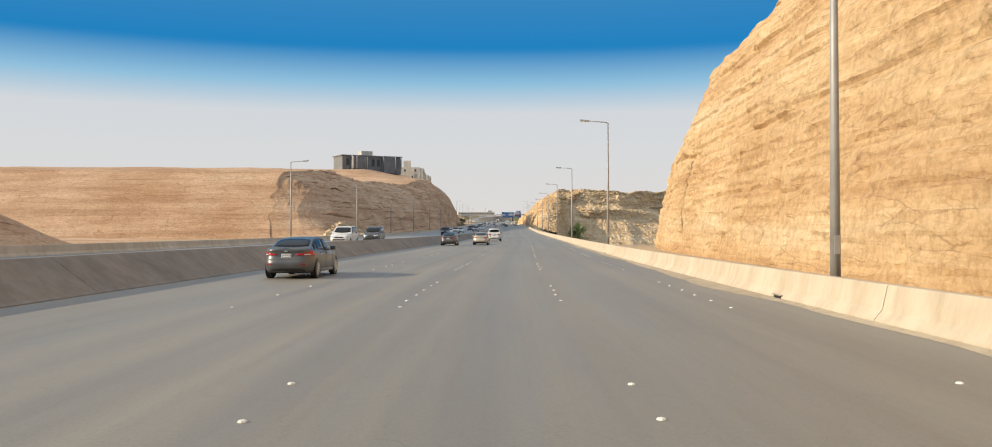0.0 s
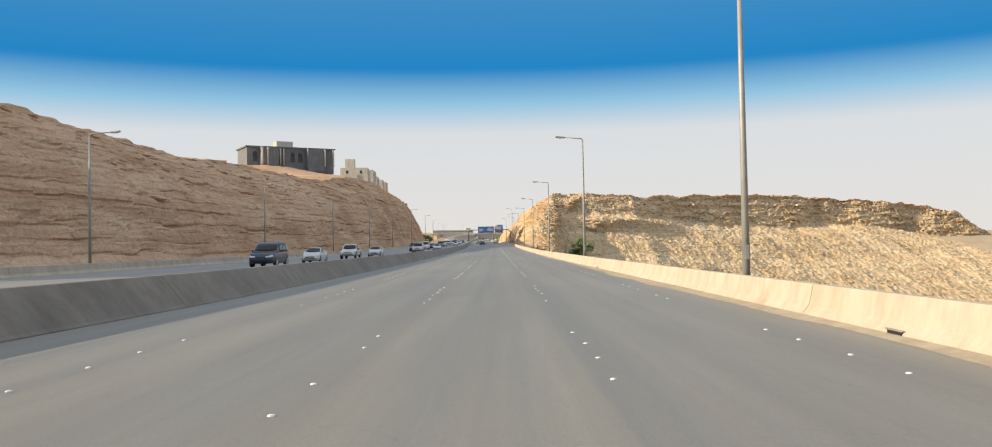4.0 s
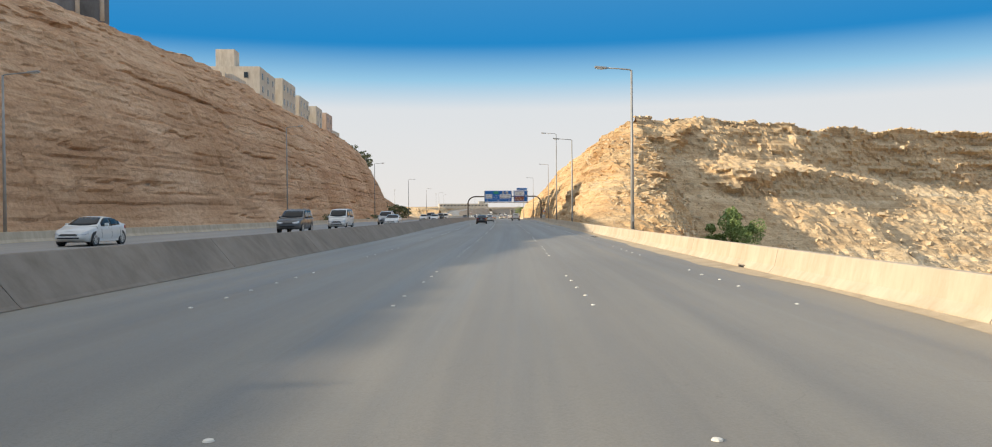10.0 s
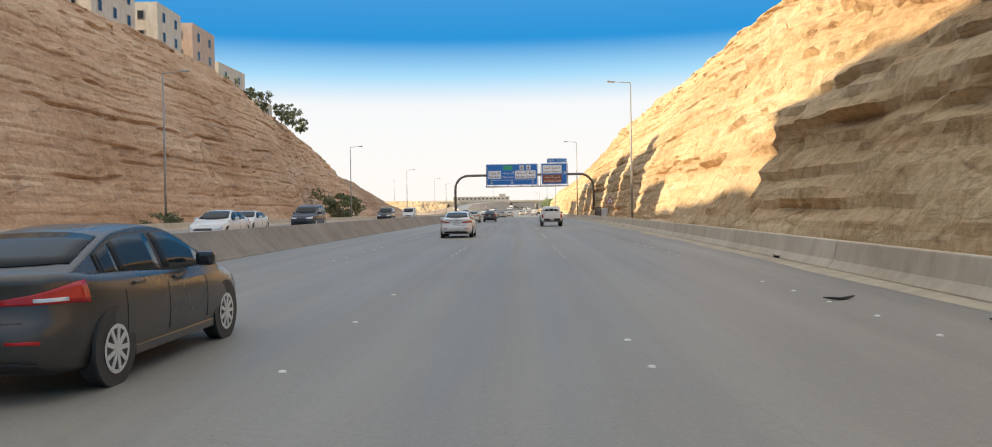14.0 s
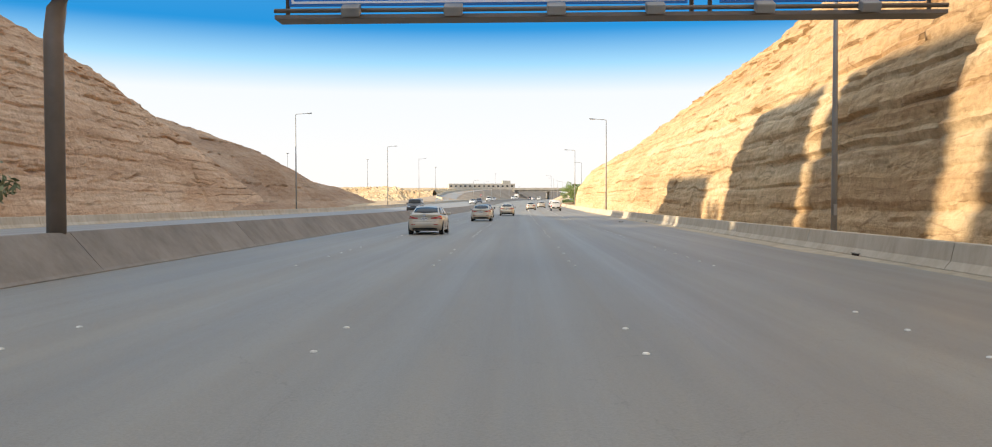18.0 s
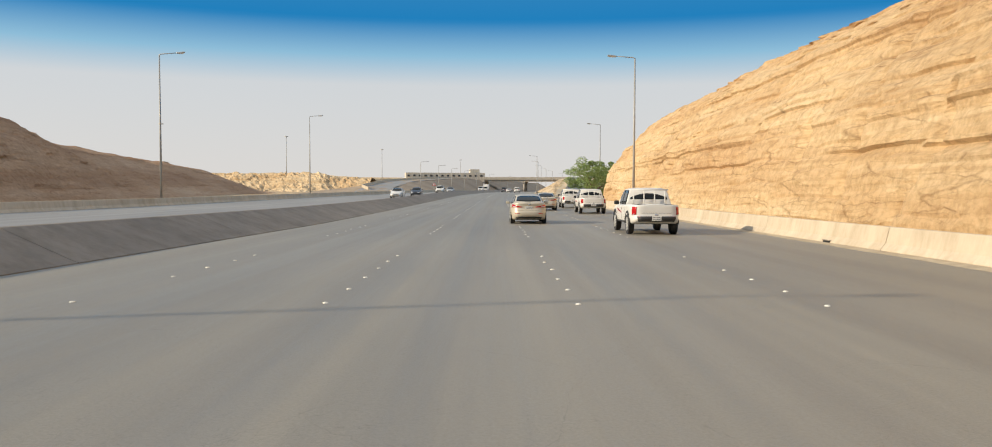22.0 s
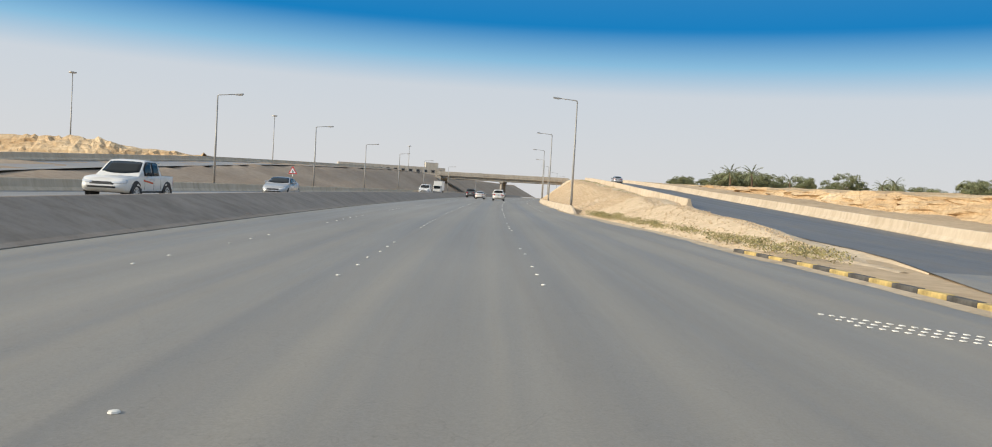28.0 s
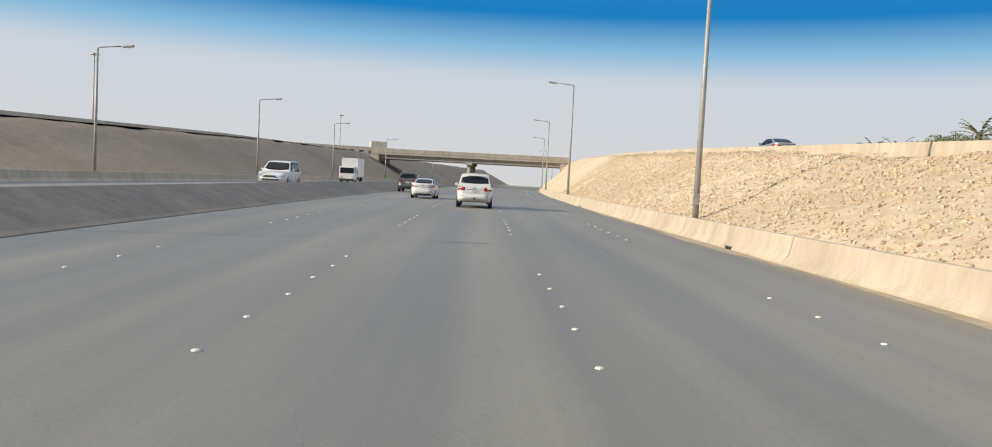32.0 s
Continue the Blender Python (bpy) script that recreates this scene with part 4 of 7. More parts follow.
lamp_row(street_lamp(14.0, 1.7, "very tall grey steel lamp at the brown cliff foot"),
         ((-30.8, 440), (-30.8, 522), (-30.8, 604), (-31.2, 688), (-30.6, 761), (-33.0, 828.5)), 180)
lamp_row(street_lamp(8.5, 1.6, "grey steel street lamp along the oncoming ramp"),
         ((-23.6, 908), (-22.9, 942), (-23.8, 981), (-23.3, 1013.5), (-23.3, 1048), (-23.3, 1090), (-23.3, 1150)), 180)

# ---- sign gantry ----
GY = 593.0
gantry = thing("sign_gantry", on_road(0, GY), "brown arched steel gantry carrying blue road signs over the lanes", "sign gantry")
M_GANTRY = plain("gantry_paint", (0.20, 0.165, 0.135), 0.5, 0.3, 0.15, 1.5)
GL, GR, GH = -10.2, 13.8, 7.7


def arc(x, s):
    return [(x, 0, 0.1), (x, 0, GH - 2.3)] + [(x + s * (2.3 - 2.3 * math.cos(a)), 0, GH - 2.3 + 2.3 * math.sin(a)) for a in [math.pi / 2 * k / 6 for k in range(1, 7)]]


part("post", tube(arc(GL, 1) + [(-4.6, 0, GH)], 0.21, 12), M_GANTRY, gantry)
part("post", tube(arc(GR, -1) + [(9.2, 0, GH)], 0.21, 12), M_GANTRY, gantry)
part("beam", tube([(-4.7, 0, GH), (9.3, 0, GH)], 0.2, 12), M_GANTRY, gantry)
for x in (GL, GR):
    part("footing", box((x, 0, 0.2), (1.0, 1.0, 0.6), 0.04), M_CONCD, gantry)
walk_bm = box((2.3, -0.45, 5.62), (14.4, 0.55, 0.09), 0.01)
add_tube(walk_bm, [(-4.9, -0.72, 5.75), (9.5, -0.72, 5.75)], 0.05, 6)
part("catwalk", walk_bm, M_GANTRY, gantry)
for x in (-4.75, 4.2, 4.6, 9.35):
    part("hanger", tube([(x, -0.2, 5.6), (x, -0.2, 9.5 if x < 4.5 else 9.6)], 0.05, 6), M_GANTRY, gantry)
for x in (-3.2, -1.0, 1.2, 3.3, 5.6, 7.8):
    part("floodlight", box((x, -0.85, 5.72), (0.4, 0.3, 0.2), 0.03, Euler((0.5, 0, 0))), M_POLE, gantry)


def sign_board(x0, x1, z0, z1, y, mat, name, label, parent):
    ob = part(name, box(((x0 + x1) / 2, y, (z0 + z1) / 2), (x1 - x0, 0.06, z1 - z0), 0.01), mat, parent, label)
    bm = bmesh.new()
    w = 0.05
    for c, s in ((((x0 + x1) / 2, y - 0.034, z1 - 0.08), (x1 - x0 - 0.12, 0.008, w)), (((x0 + x1) / 2, y - 0.034, z0 + 0.08), (x1 - x0 - 0.12, 0.008, w)),
                 ((x0 + 0.08, y - 0.034, (z0 + z1) / 2), (w, 0.008, z1 - z0 - 0.2)), ((x1 - 0.08, y - 0.034, (z0 + z1) / 2), (w, 0.008, z1 - z0 - 0.2))):
        add_box(bm, c, s)
    part("border", bm, M_SIGNWHITE, ob)
    return ob


def panel(parent, x0, x1, z0, z1, y, mat, name="panel"):
    return part(name, box(((x0 + x1) / 2, y, (z0 + z1) / 2), (x1 - x0, 0.012, z1 - z0), 0.004), mat, parent)


def lettering(parent, words, x, z, size, y, mat, wide=None):
    """Words in the built-in font, as a thin mesh facing the traffic."""
    cu = bpy.data.curves.new("lettering", "FONT")
    cu.body, cu.size, cu.align_x, cu.align_y, cu.extrude = words, size, "CENTER", "CENTER", 0.003
    tmp = new("lettering", cu)
    dg = bpy.context.evaluated_depsgraph_get()
    me = bpy.data.meshes.new_from_object(tmp.evaluated_get(dg))
    bpy.data.objects.remove(tmp)
    co = np.array([v.co[:] for v in me.vertices])
    k = 1.0
    if wide and len(co):
        k = min(wide / max(np.ptp(co[:, 0]), 0.01), 1.3)
    for v in me.vertices:
        v.co = Vector((x + v.co.x * k, y - v.co.z, z + v.co.y))
    me.materials.clear()
    me.materials.append(mat)
    ob = new("lettering", me)
    ob.parent = parent
    return ob


def arrow(parent, x, z, size, y, ang, mat):
    bm = bmesh.new()
    pts = [(-0.08, 0.5), (0.08, 0.5), (0.08, -0.05), (0.32, 0.12), (0.32, -0.1), (0, -0.42), (-0.32, -0.1), (-0.32, 0.12), (-0.08, -0.05)]
    ca, sa = math.cos(ang), math.sin(ang)
    vs = [bm.verts.new((x + size * (p * ca - q * sa), y, z + size * (p * sa + q * ca))) for p, q in pts]
    f = bm.faces.new(vs)
    bmesh.ops.solidify(bm, geom=[f], thickness=0.008)
    bmesh.ops.recalc_face_normals(bm, faces=bm.faces[:])
    part("arrow", bm, mat, parent)


SY = -0.26
big = sign_board(-4.7, 4.1, 5.95, 9.6, SY, M_SIGNBLUE, "direction_sign", "large blue direction sign with white panels", gantry)
FY = SY - 0.042
panel(big, -4.4, -2.2, 7.05, 8.45, FY, M_SIGNWHITE)
panel(big, 0.2, 3.8, 7.05, 8.45, FY, M_SIGNWHITE)
panel(big, -1.8, -0.2, 8.55, 9.35, FY, M_SIGNGREEN)
panel(big, 1.0, 1.75, 8.6, 9.35, FY, M_SIGNWHITE)
panel(big, 2.15, 2.95, 8.6, 9.35, FY, M_SIGNWHITE)
bm = bmesh.new()
add_box(bm, (-0.2, FY, 6.82), (7.6, 0.008, 0.06))
for x in (-3.9, -0.3, 3.3):
    add_box(bm, (x, FY, 6.72), (0.06, 0.008, 0.2))
part("divider", bm, M_SIGNWHITE, big)
for x in (-3.9, -0.3, 3.3):
    arrow(big, x, 6.4, 0.75, FY - 0.004, 0, M_SIGNWHITE)
T1 = FY - 0.01
lettering(big, "Dir'iyah", -3.3, 7.35, 0.46, T1, M_SIGNINK, 1.8)
lettering(big, "Dammam", -1.0, 7.35, 0.46, T1, M_SIGNWHITE, 1.9)
lettering(big, "Riyadh Center", 2.0, 7.35, 0.46, T1, M_SIGNINK, 3.2)
# ring and aeroplane symbols on the small white panels
ring = [(1.375 + 0.24 * math.cos(a), T1 - 0.008, 8.975 + 0.24 * math.sin(a)) for a in np.linspace(0, 2 * math.pi, 21)]
part("ring_symbol", tube(ring, 0.035, 6), M_SIGNINK, big)
part("ring_centre", box((1.375, T1 - 0.008, 8.975), (0.13, 0.03, 0.13), 0.01), M_SIGNINK, big)
bm = box((2.55, T1 - 0.008, 8.97), (0.07, 0.03, 0.58), 0.01)
add_box(bm, (2.55, T1 - 0.01, 8.99), (0.56, 0.03, 0.09), 0.01)
add_box(bm, (2.55, T1 - 0.01, 8.74), (0.24, 0.03, 0.06), 0.01)
part("aeroplane_symbol", bm, M_SIGNINK, big)
small = sign_board(4.8, 9.25, 5.95, 9.6, SY, M_SIGNBLUE, "exit_sign", "blue exit sign with white and brown panels", gantry)
panel(small, 5.05, 8.3, 7.85, 9.3, FY, M_SIGNWHITE)
panel(small, 5.05, 8.3, 6.25, 7.65, FY, M_SIGNBROWN)
lettering(small, "Laban District", 6.7, 8.15, 0.42, T1, M_SIGNINK, 3.0)
lettering(small, "Ar Riyadh Club", 6.7, 6.55, 0.42, T1, M_SIGNWHITE, 3.0)
arrow(small, 8.8, 7.9, 0.9, FY - 0.004, math.pi - 0.75, M_SIGNWHITE)
tab = sign_board(5.8, 9.25, 9.7, 10.45, SY, M_SIGNBLUE, "exit_tab", "small blue exit tab", gantry)
lettering(tab, "EXIT", 6.55, 10.07, 0.4, SY - 0.04, M_SIGNWHITE, 1.0)


def script(parent, x0, x1, z, size, mat, y, strokes):
    """Flowing letters as pen strokes: a base line with risers, bowls and dots."""
    bm = bmesh.new()
    w = 0.13 * size
    k = (x1 - x0)
    for s in strokes:
        if s[0] == "i":
            add_box(bm, (x0 + k * s[1], y, z + size * 0.42), (w, 0.008, size * 0.95))
        elif s[0] == "b":
            add_box(bm, (x0 + k * (s[1] + s[2]) / 2, y, z), (k * (s[2] - s[1]), 0.008, w))
        elif s[0] == "o":
            n = 10
            ring = [[bm.verts.new((x0 + k * s[1] + r * size * math.cos(a), y - 0.004, z + size * 0.2 + r * 0.8 * size * math.sin(a))) for a in [2 * math.pi * q / n for q in range(n)]] for r in (0.26, 0.13)]
            for q in range(n):
                bm.faces.new((ring[0][q], ring[0][(q + 1) % n], ring[1][(q + 1) % n], ring[1][q]))
        elif s[0] == "d":
            add_box(bm, (x0 + k * s[1], y, z + size * s[2]), (w * 1.1, 0.008, w * 1.1))
        elif s[0] == "r":
            add_box(bm, (x0 + k * s[1], y, z - size * 0.15), (size * 0.5, 0.008, w), 0.0, Euler((0, -0.6, 0)))
    tagged(part("script", bm, mat, parent), kind="stuff")


TS = T1 - 0.002
script(big, -4.2, -2.4, 7.92, 0.42, M_SIGNINK, TS, (("i", 0.98), ("i", 0.86), ("b", 0.66, 0.88), ("r", 0.6), ("b", 0.02, 0.5), ("o", 0.42), ("d", 0.28, -0.35), ("d", 0.22, -0.35), ("o", 0.08), ("d", 0.06, 0.75), ("d", 0.12, 0.75)))
script(big, -1.9, 0.0, 7.92, 0.42, M_SIGNWHITE, TS, (("i", 0.98), ("i", 0.86), ("b", 0.7, 0.88), ("b", 0.3, 0.62), ("o", 0.5), ("i", 0.3), ("o", 0.12), ("b", 0.05, 0.2)))
script(big, 0.4, 3.6, 7.92, 0.42, M_SIGNINK, TS, (("o", 0.97), ("b", 0.72, 0.92), ("d", 0.8, 0.2), ("d", 0.85, 0.2), ("o", 0.7), ("i", 0.73), ("i", 0.56), ("i", 0.5), ("b", 0.42, 0.51), ("r", 0.38), ("b", 0.24, 0.34), ("d", 0.3, -0.35), ("i", 0.22), ("o", 0.12), ("b", 0.0, 0.14), ("d", 0.1, 0.7)))
script(small, 5.3, 8.1, 8.72, 0.4, M_SIGNINK, TS, (("o", 0.95), ("d", 0.95, 0.75), ("i", 0.84), ("b", 0.5, 0.84), ("o", 0.7), ("d", 0.62, -0.35), ("o", 0.5), ("d", 0.48, 0.75), ("d", 0.53, 0.75), ("i", 0.3), ("b", 0.04, 0.3), ("d", 0.2, -0.35), ("d", 0.06, 0.4)))
script(small, 5.3, 8.1, 7.12, 0.4, M_SIGNWHITE, TS, (("i", 0.9), ("b", 0.9, 0.98), ("d", 0.96, 0.5), ("b", 0.6, 0.82), ("d", 0.7, -0.35), ("d", 0.65, -0.35), ("i", 0.5), ("i", 0.44), ("r", 0.36), ("b", 0.22, 0.34), ("i", 0.22), ("o", 0.1), ("b", 0.0, 0.12), ("d", 0.1, 0.75)))
script(tab, 7.5, 9.0, 9.97, 0.32, M_SIGNWHITE, TS + 0.02, (("o", 0.95), ("b", 0.6, 0.95), ("d", 0.8, 0.7), ("r", 0.55), ("o", 0.4), ("d", 0.38, 0.1), ("i", 0.25), ("i", 0.15), ("i", 0.05)))

# ---- right roadside near the gantry ----
M_FENCE = plain("rusty_fence_steel", (0.20, 0.17, 0.14), 0.7, 0.4, 0.2, 2.0)
M_CAB = plain("cabinet_paint", (0.74, 0.74, 0.71), 0.5, 0.1, 0.1, 1.0)
fence = thing("enclosure_fence", on_road(12.3, 572, 0.0), "dark steel bar fence round roadside electrical cabinets", "fence")
for y in (-4.2, 4.2):
    part("end_rail", tube([(0, y, 1.75), (1.0, y, 1.75)], 0.025, 6), M_FENCE, fence)
for z in (0.3, 1.75):
    part("rail", tube([(0, -4.2, z), (0, 4.2, z)], 0.025, 6), M_FENCE, fence)
for k in range(29):
    y = -4.2 + k * 0.3
    part("bar", tube([(0, y, -0.1), (0, y, 1.82)], 0.035 if k % 7 == 0 else 0.014, 6), M_FENCE, fence)
for k, y in enumerate((570.6, 573.2)):
    cab = thing("electrical_cabinet", on_road(13.0, y, -0.1), "pale grey steel electrical cabinet behind a bar fence", "cabinet", "cabinets behind the fence")
    part("body", box((0, 0, 0.86), (0.9, 2.3, 1.62), 0.03), M_CAB, cab)
    for s in (-0.57, 0.57):
        d = part("door", box((-0.47, s, 0.9), (0.03, 1.06, 1.4), 0.01), M_CAB, cab)
        part("handle", box((-0.5, s * 0.2, 1.05), (0.03, 0.04, 0.18), 0.005), M_STEEL, d)
    part("plinth", box((0, 0, 0.05), (1.0, 2.4, 0.2)), M_CONCD, cab)


def triangle(bm, r, y, z, t=0.02):
    vs = [bm.verts.new((r * math.sin(a), y, z + r * math.cos(a))) for a in (0, 2.094, 4.189)]
    f = bm.faces.new(vs)
    e = bmesh.ops.extrude_face_region(bm, geom=[f])
    bmesh.ops.translate(bm, vec=(0, -t, 0), verts=[v for v in e["geom"] if isinstance(v, bmesh.types.BMVert)])
    bmesh.ops.recalc_face_normals(bm, faces=bm.faces[:])
    return bm


def warning_sign(m):
    ob = thing("warning_sign", m, "red and white triangular warning sign on a steel post", "road sign")
    part("post", tube([(0, 0, -0.2), (0, 0, 2.9)], 0.035, 8), M_STEEL, ob)
    p = part("plate", triangle(bmesh.new(), 0.62, -0.04, 2.25), M_RED_SIGN, ob, "red triangle")
    part("face", triangle(bmesh.new(), 0.42, -0.064, 2.25, 0.004), M_SIGNWHITE, p, "white inner field")
    bm = box((0.0, -0.072, 2.2), (0.07, 0.006, 0.36))
    add_box(bm, (0.09, -0.072, 2.16), (0.05, 0.006, 0.22), 0, Euler((0, 0.5, 0)))
    part("symbol", bm, M_BLACK, p)
    return ob


warning_sign(on_road(12.2, 556, 0.2))
warning_sign(on_road(-23.0, 932, 0.3))


# ---- stones ----
def stones(name, spots, mat, label, seed):
    """Many angular stones; spots gives (place, size)."""
    r = np.random.RandomState(seed)
    base = np.array([(-1, -1, -1), (1, -1, -1), (1, 1, -1), (-1, 1, -1), (-1, -1, 1), (1, -1, 1), (1, 1, 1), (-1, 1, 1)]) * 0.62
    tri = np.array([(0, 2, 1), (0, 3, 2), (4, 5, 6), (4, 6, 7), (0, 1, 5), (0, 5, 4), (1, 2, 6), (1, 6, 5), (2, 3, 7), (2, 7, 6), (3, 0, 4), (3, 4, 7)])
    n = len(spots)
    v = (base[None] + 0.26 * r.uniform(-1, 1, (n, 8, 3))) * r.uniform(0.55, 1.25, (n, 1, 3))
    tilt = r.uniform(-0.5, 0.5, (n, 1))
    v = np.stack([v[..., 0], v[..., 1] * np.cos(tilt) - v[..., 2] * np.sin(tilt), v[..., 1] * np.sin(tilt) + v[..., 2] * np.cos(tilt)], -1)
    a = r.uniform(0, 6.28, n)
    c, s = np.cos(a), np.sin(a)
    v = np.stack([v[..., 0] * c[:, None] - v[..., 1] * s[:, None], v[..., 0] * s[:, None] + v[..., 1] * c[:, None], v[..., 2] * 0.75], -1)
    pos = np.array([p for p, _ in spots])
    v = (v * np.array([q for _, q in spots])[:, None, None] + pos[:, None]).reshape(-1, 3)
    f = (tri[None] + (np.arange(n) * 8)[:, None, None]).reshape(-1, 3)
    me = bpy.data.meshes.new(name)
    me.vertices.add(len(v))
    me.vertices.foreach_set("co", v.reshape(-1).astype(np.float32))
    me.loops.add(f.size)
    me.loops.foreach_set("vertex_index", f.reshape(-1).astype(np.int32))
    me.polygons.add(len(f))
    me.polygons.foreach_set("loop_start", (np.arange(len(f)) * 3).astype(np.int32))
    me.update(calc_edges=True)
    me.polygons.foreach_set("use_smooth", [False] * len(f))
    me.materials.append(mat)
    return tagged(new(name, me), label, "stones", kind="stuff")


# ---- ramps, banks, bridge ----
RAMP_R = ((780, 9.9), (792, 10.3), (806, 13.2), (840, 17.5), (866, 21.5), (905, 24.5), (955, 26.5), (1115, 28))
RAMP_L = ((780, 9.3), (850, 10.2), (862, 13.5), (905, 16.5), (955, 18.5), (1115, 20))
RAMP_H = ((780, 0.004), (840, 0.02), (870, 0.3), (905, 1.4), (955, 3.2), (1005, 4.8), (1060, 6.2), (1112, 6.9), (1300, 6.9))
RY = np.arange(856, 1113, 4.0)
tagged(strip("exit_lane", np.arange(780, 857, 4.0), lambda y: lerp(RAMP_L, y), lambda y: lerp(RAMP_R, y), lambda y: lerp(RAMP_H, y), M_ASPH, 4), "worn grey asphalt exit lane leaving the carriageway", "road", kind="structure")
tagged(strip("exit_ramp", RY, lambda y: lerp(RAMP_L, y), lambda y: lerp(RAMP_R, y), lambda y: lerp(RAMP_H, y), M_RAMP, 4), "dark asphalt exit ramp climbing to the bridge", "road", kind="structure")


def bank(name, ys, rows, mat, label, amp=0.3, seed=3, cols=26):
    """Earth bank lofted between lines of (offset, height) tables."""
    ys = np.asarray(ys, float)
    k = np.linspace(0, len(rows) - 1, cols)
    us = np.stack([lerp(r[0], ys) for r in rows], 1)
    hs = np.stack([lerp(r[1], ys) for r in rows], 1)
    u = np.stack([np.interp(k, range(len(rows)), q) for q in us])
    h = np.stack([np.interp(k, range(len(rows)), q) for q in hs])
    y = np.repeat(ys[:, None], cols, 1)
    n = fbm(u / 4, y / 4, 0 * u, 4, seed)
    fade = np.minimum(np.minimum(k, len(rows) - 1 - k) * 3, 1)[None]
    h = h + amp * n * fade
    return tagged(new(name, grid_mesh(name, np.stack([xr(y) + u, y, zr(y) + h], -1), mat)), label, "bank", kind="structure")


def shift(tab, d):
    return tuple((a, b + d) for a, b in tab)


BANK_Y = np.arange(856, 1113, 1.5)
right_bank = bank("bank_right", BANK_Y,
     ((((856, 9.5), (900, 8.2), (903, 7.75), (908, 7.75), (940, 8.05), (1115, 7.75)), ((856, -0.16), (906, -0.16), (930, 0.5), (1115, 0.56))),
      (((856, 11.2), (902, 12.5), (955, 14.2), (1115, 14.5)), ((856, 0.25), (902, 1.7), (955, 3.1), (1005, 4.6), (1060, 6.0), (1115, 6.6))),
      (((856, 11.7), (902, 14.2), (955, 16.6), (1115, 17.2)), ((856, 0.2), (902, 1.6), (955, 3.2), (1005, 4.8), (1060, 6.2), (1115, 6.9))),
      (shift(RAMP_L, 0.0), shift(RAMP_H, -0.02))), M_BANK, "sandy bank with loose stones between road and ramp", 0.35)
bank("verge_right", np.arange(796, 1113, 3.0),
     ((shift(RAMP_R, 0.3), shift(RAMP_H, -0.02)), (shift(RAMP_R, 8), shift(RAMP_H, 0.3)), (shift(RAMP_R, 40), shift(RAMP_H, -0.5)), (shift(RAMP_R, 110), ((780, 0), (1115, 1.5)))), M_SAND, "sandy ground beside the exit ramp", 0.6, 9)


def line_barrier(name, y0, y1, step, tab, htab, flip, mat, label):
    return run_barrier(name, y0, y1, step, lambda y: lerp(tab, y), lambda y: tuple((flip * a, b + float(lerp(htab, y))) for a, b in JERSEY), mat, label)


line_barrier("ramp_barrier", 792, 1112, 9.5, RAMP_R, RAMP_H, 1, M_CONC, "dusty concrete barrier along the exit ramp")
line_barrier("ramp_parapet", 896, 1112, 9.5, RAMP_L, RAMP_H, -1, M_CONC, "pale concrete parapet on the ramp edge")

# kerb of the gore, painted black and yellow
kerb = tagged(new("kerb"), "black and yellow painted concrete kerb round the gore", "kerb", kind="structure")
kpts = [(9.0, 862.5), (9.4, 857.0), (9.5, 851.0), (9.3, 845.0), (9.35, 840.0), (9.6, 836.0), (10.2, 832.5), (11.0, 830.0)]
kp = []
for (a, b), (c, d) in zip(kpts, kpts[1:]):
    n = max(1, round(math.hypot(c - a, d - b) / 1.0))
    kp += [(a + (c - a) * q / n, b + (d - b) * q / n) for q in range(n)]
for k, ((a, b), (c, d)) in enumerate(zip(kp, kp[1:])):
    p = P((a + c) / 2, (b + d) / 2, 0.05)
    L = math.hypot(c - a, d - b)
    bm = box((0, 0, -0.015), (L - 0.03, 0.19, 0.19), 0.025)
    ob = part("kerb_stone", bm, M_YELLOW if k % 2 else M_BLACK, kerb)
    ob.matrix_basis = Matrix.Translation(p) @ Matrix.Rotation(math.atan2(d - b, (c - a) or 1e-6), 4, "Z")
# paved sandy nose behind the kerb
tagged(strip("gore_nose", np.arange(830, 864, 2.0), lambda y: np.interp(y, (830, 836, 842, 863), (11.0, 9.6, 9.35, 9.5)), lambda y: np.interp(y, (830, 845, 863), (11.4, 12.6, 14.2)), 0.11, M_SAND, 6), "sandy paved nose of the gore", "ground", kind="structure")
# chevron bars and stud rows of the gore
marks = tagged(new("gore_marking"), "worn white chevron bars painted on the asphalt", "road marking", kind="structure")
for k in range(10):
    y = 784 + k * 4.6
    u0, u1 = 7.7 + 0.06 * k, 8.5 + 0.24 * k
    q = [P(u0, y, 0.012), P(u1, y + 2.2, 0.012), P(u1, y + 2.8, 0.012), P(u0, y + 0.6, 0.012)]
    ob = new("bar", mesh_of("bar", q, [(0, 1, 2, 3)], M_WHITE))
    ob.parent = marks
V, F = [], []
for k in range(14):
    for j in range(3):
        c = P(5.85 + 0.05 * j + k * 0.122, 848.2 - k * 0.11 - j * 0.5, 0.004)
        b = len(V)
        V += [(c.x + a * w, c.y + b * 1.3 * w, c.z + z) for w, z in ((0.034, 0.0), (0.026, 0.012)) for a, b in ((-1, -1), (1, -1), (1, 1), (-1, 1))]
        F += [(b, b + 1, b + 5, b + 4), (b + 1, b + 2, b + 6, b + 5), (b + 2, b + 3, b + 7, b + 6), (b + 3, b, b + 4, b + 7), (b + 4, b + 5, b + 6, b + 7)]
tagged(new("rumble_studs", mesh_of("rumble_studs", V, F, M_WHITE)), "white rumble studs in rows across the lane edge", "road studs", kind="stuff")

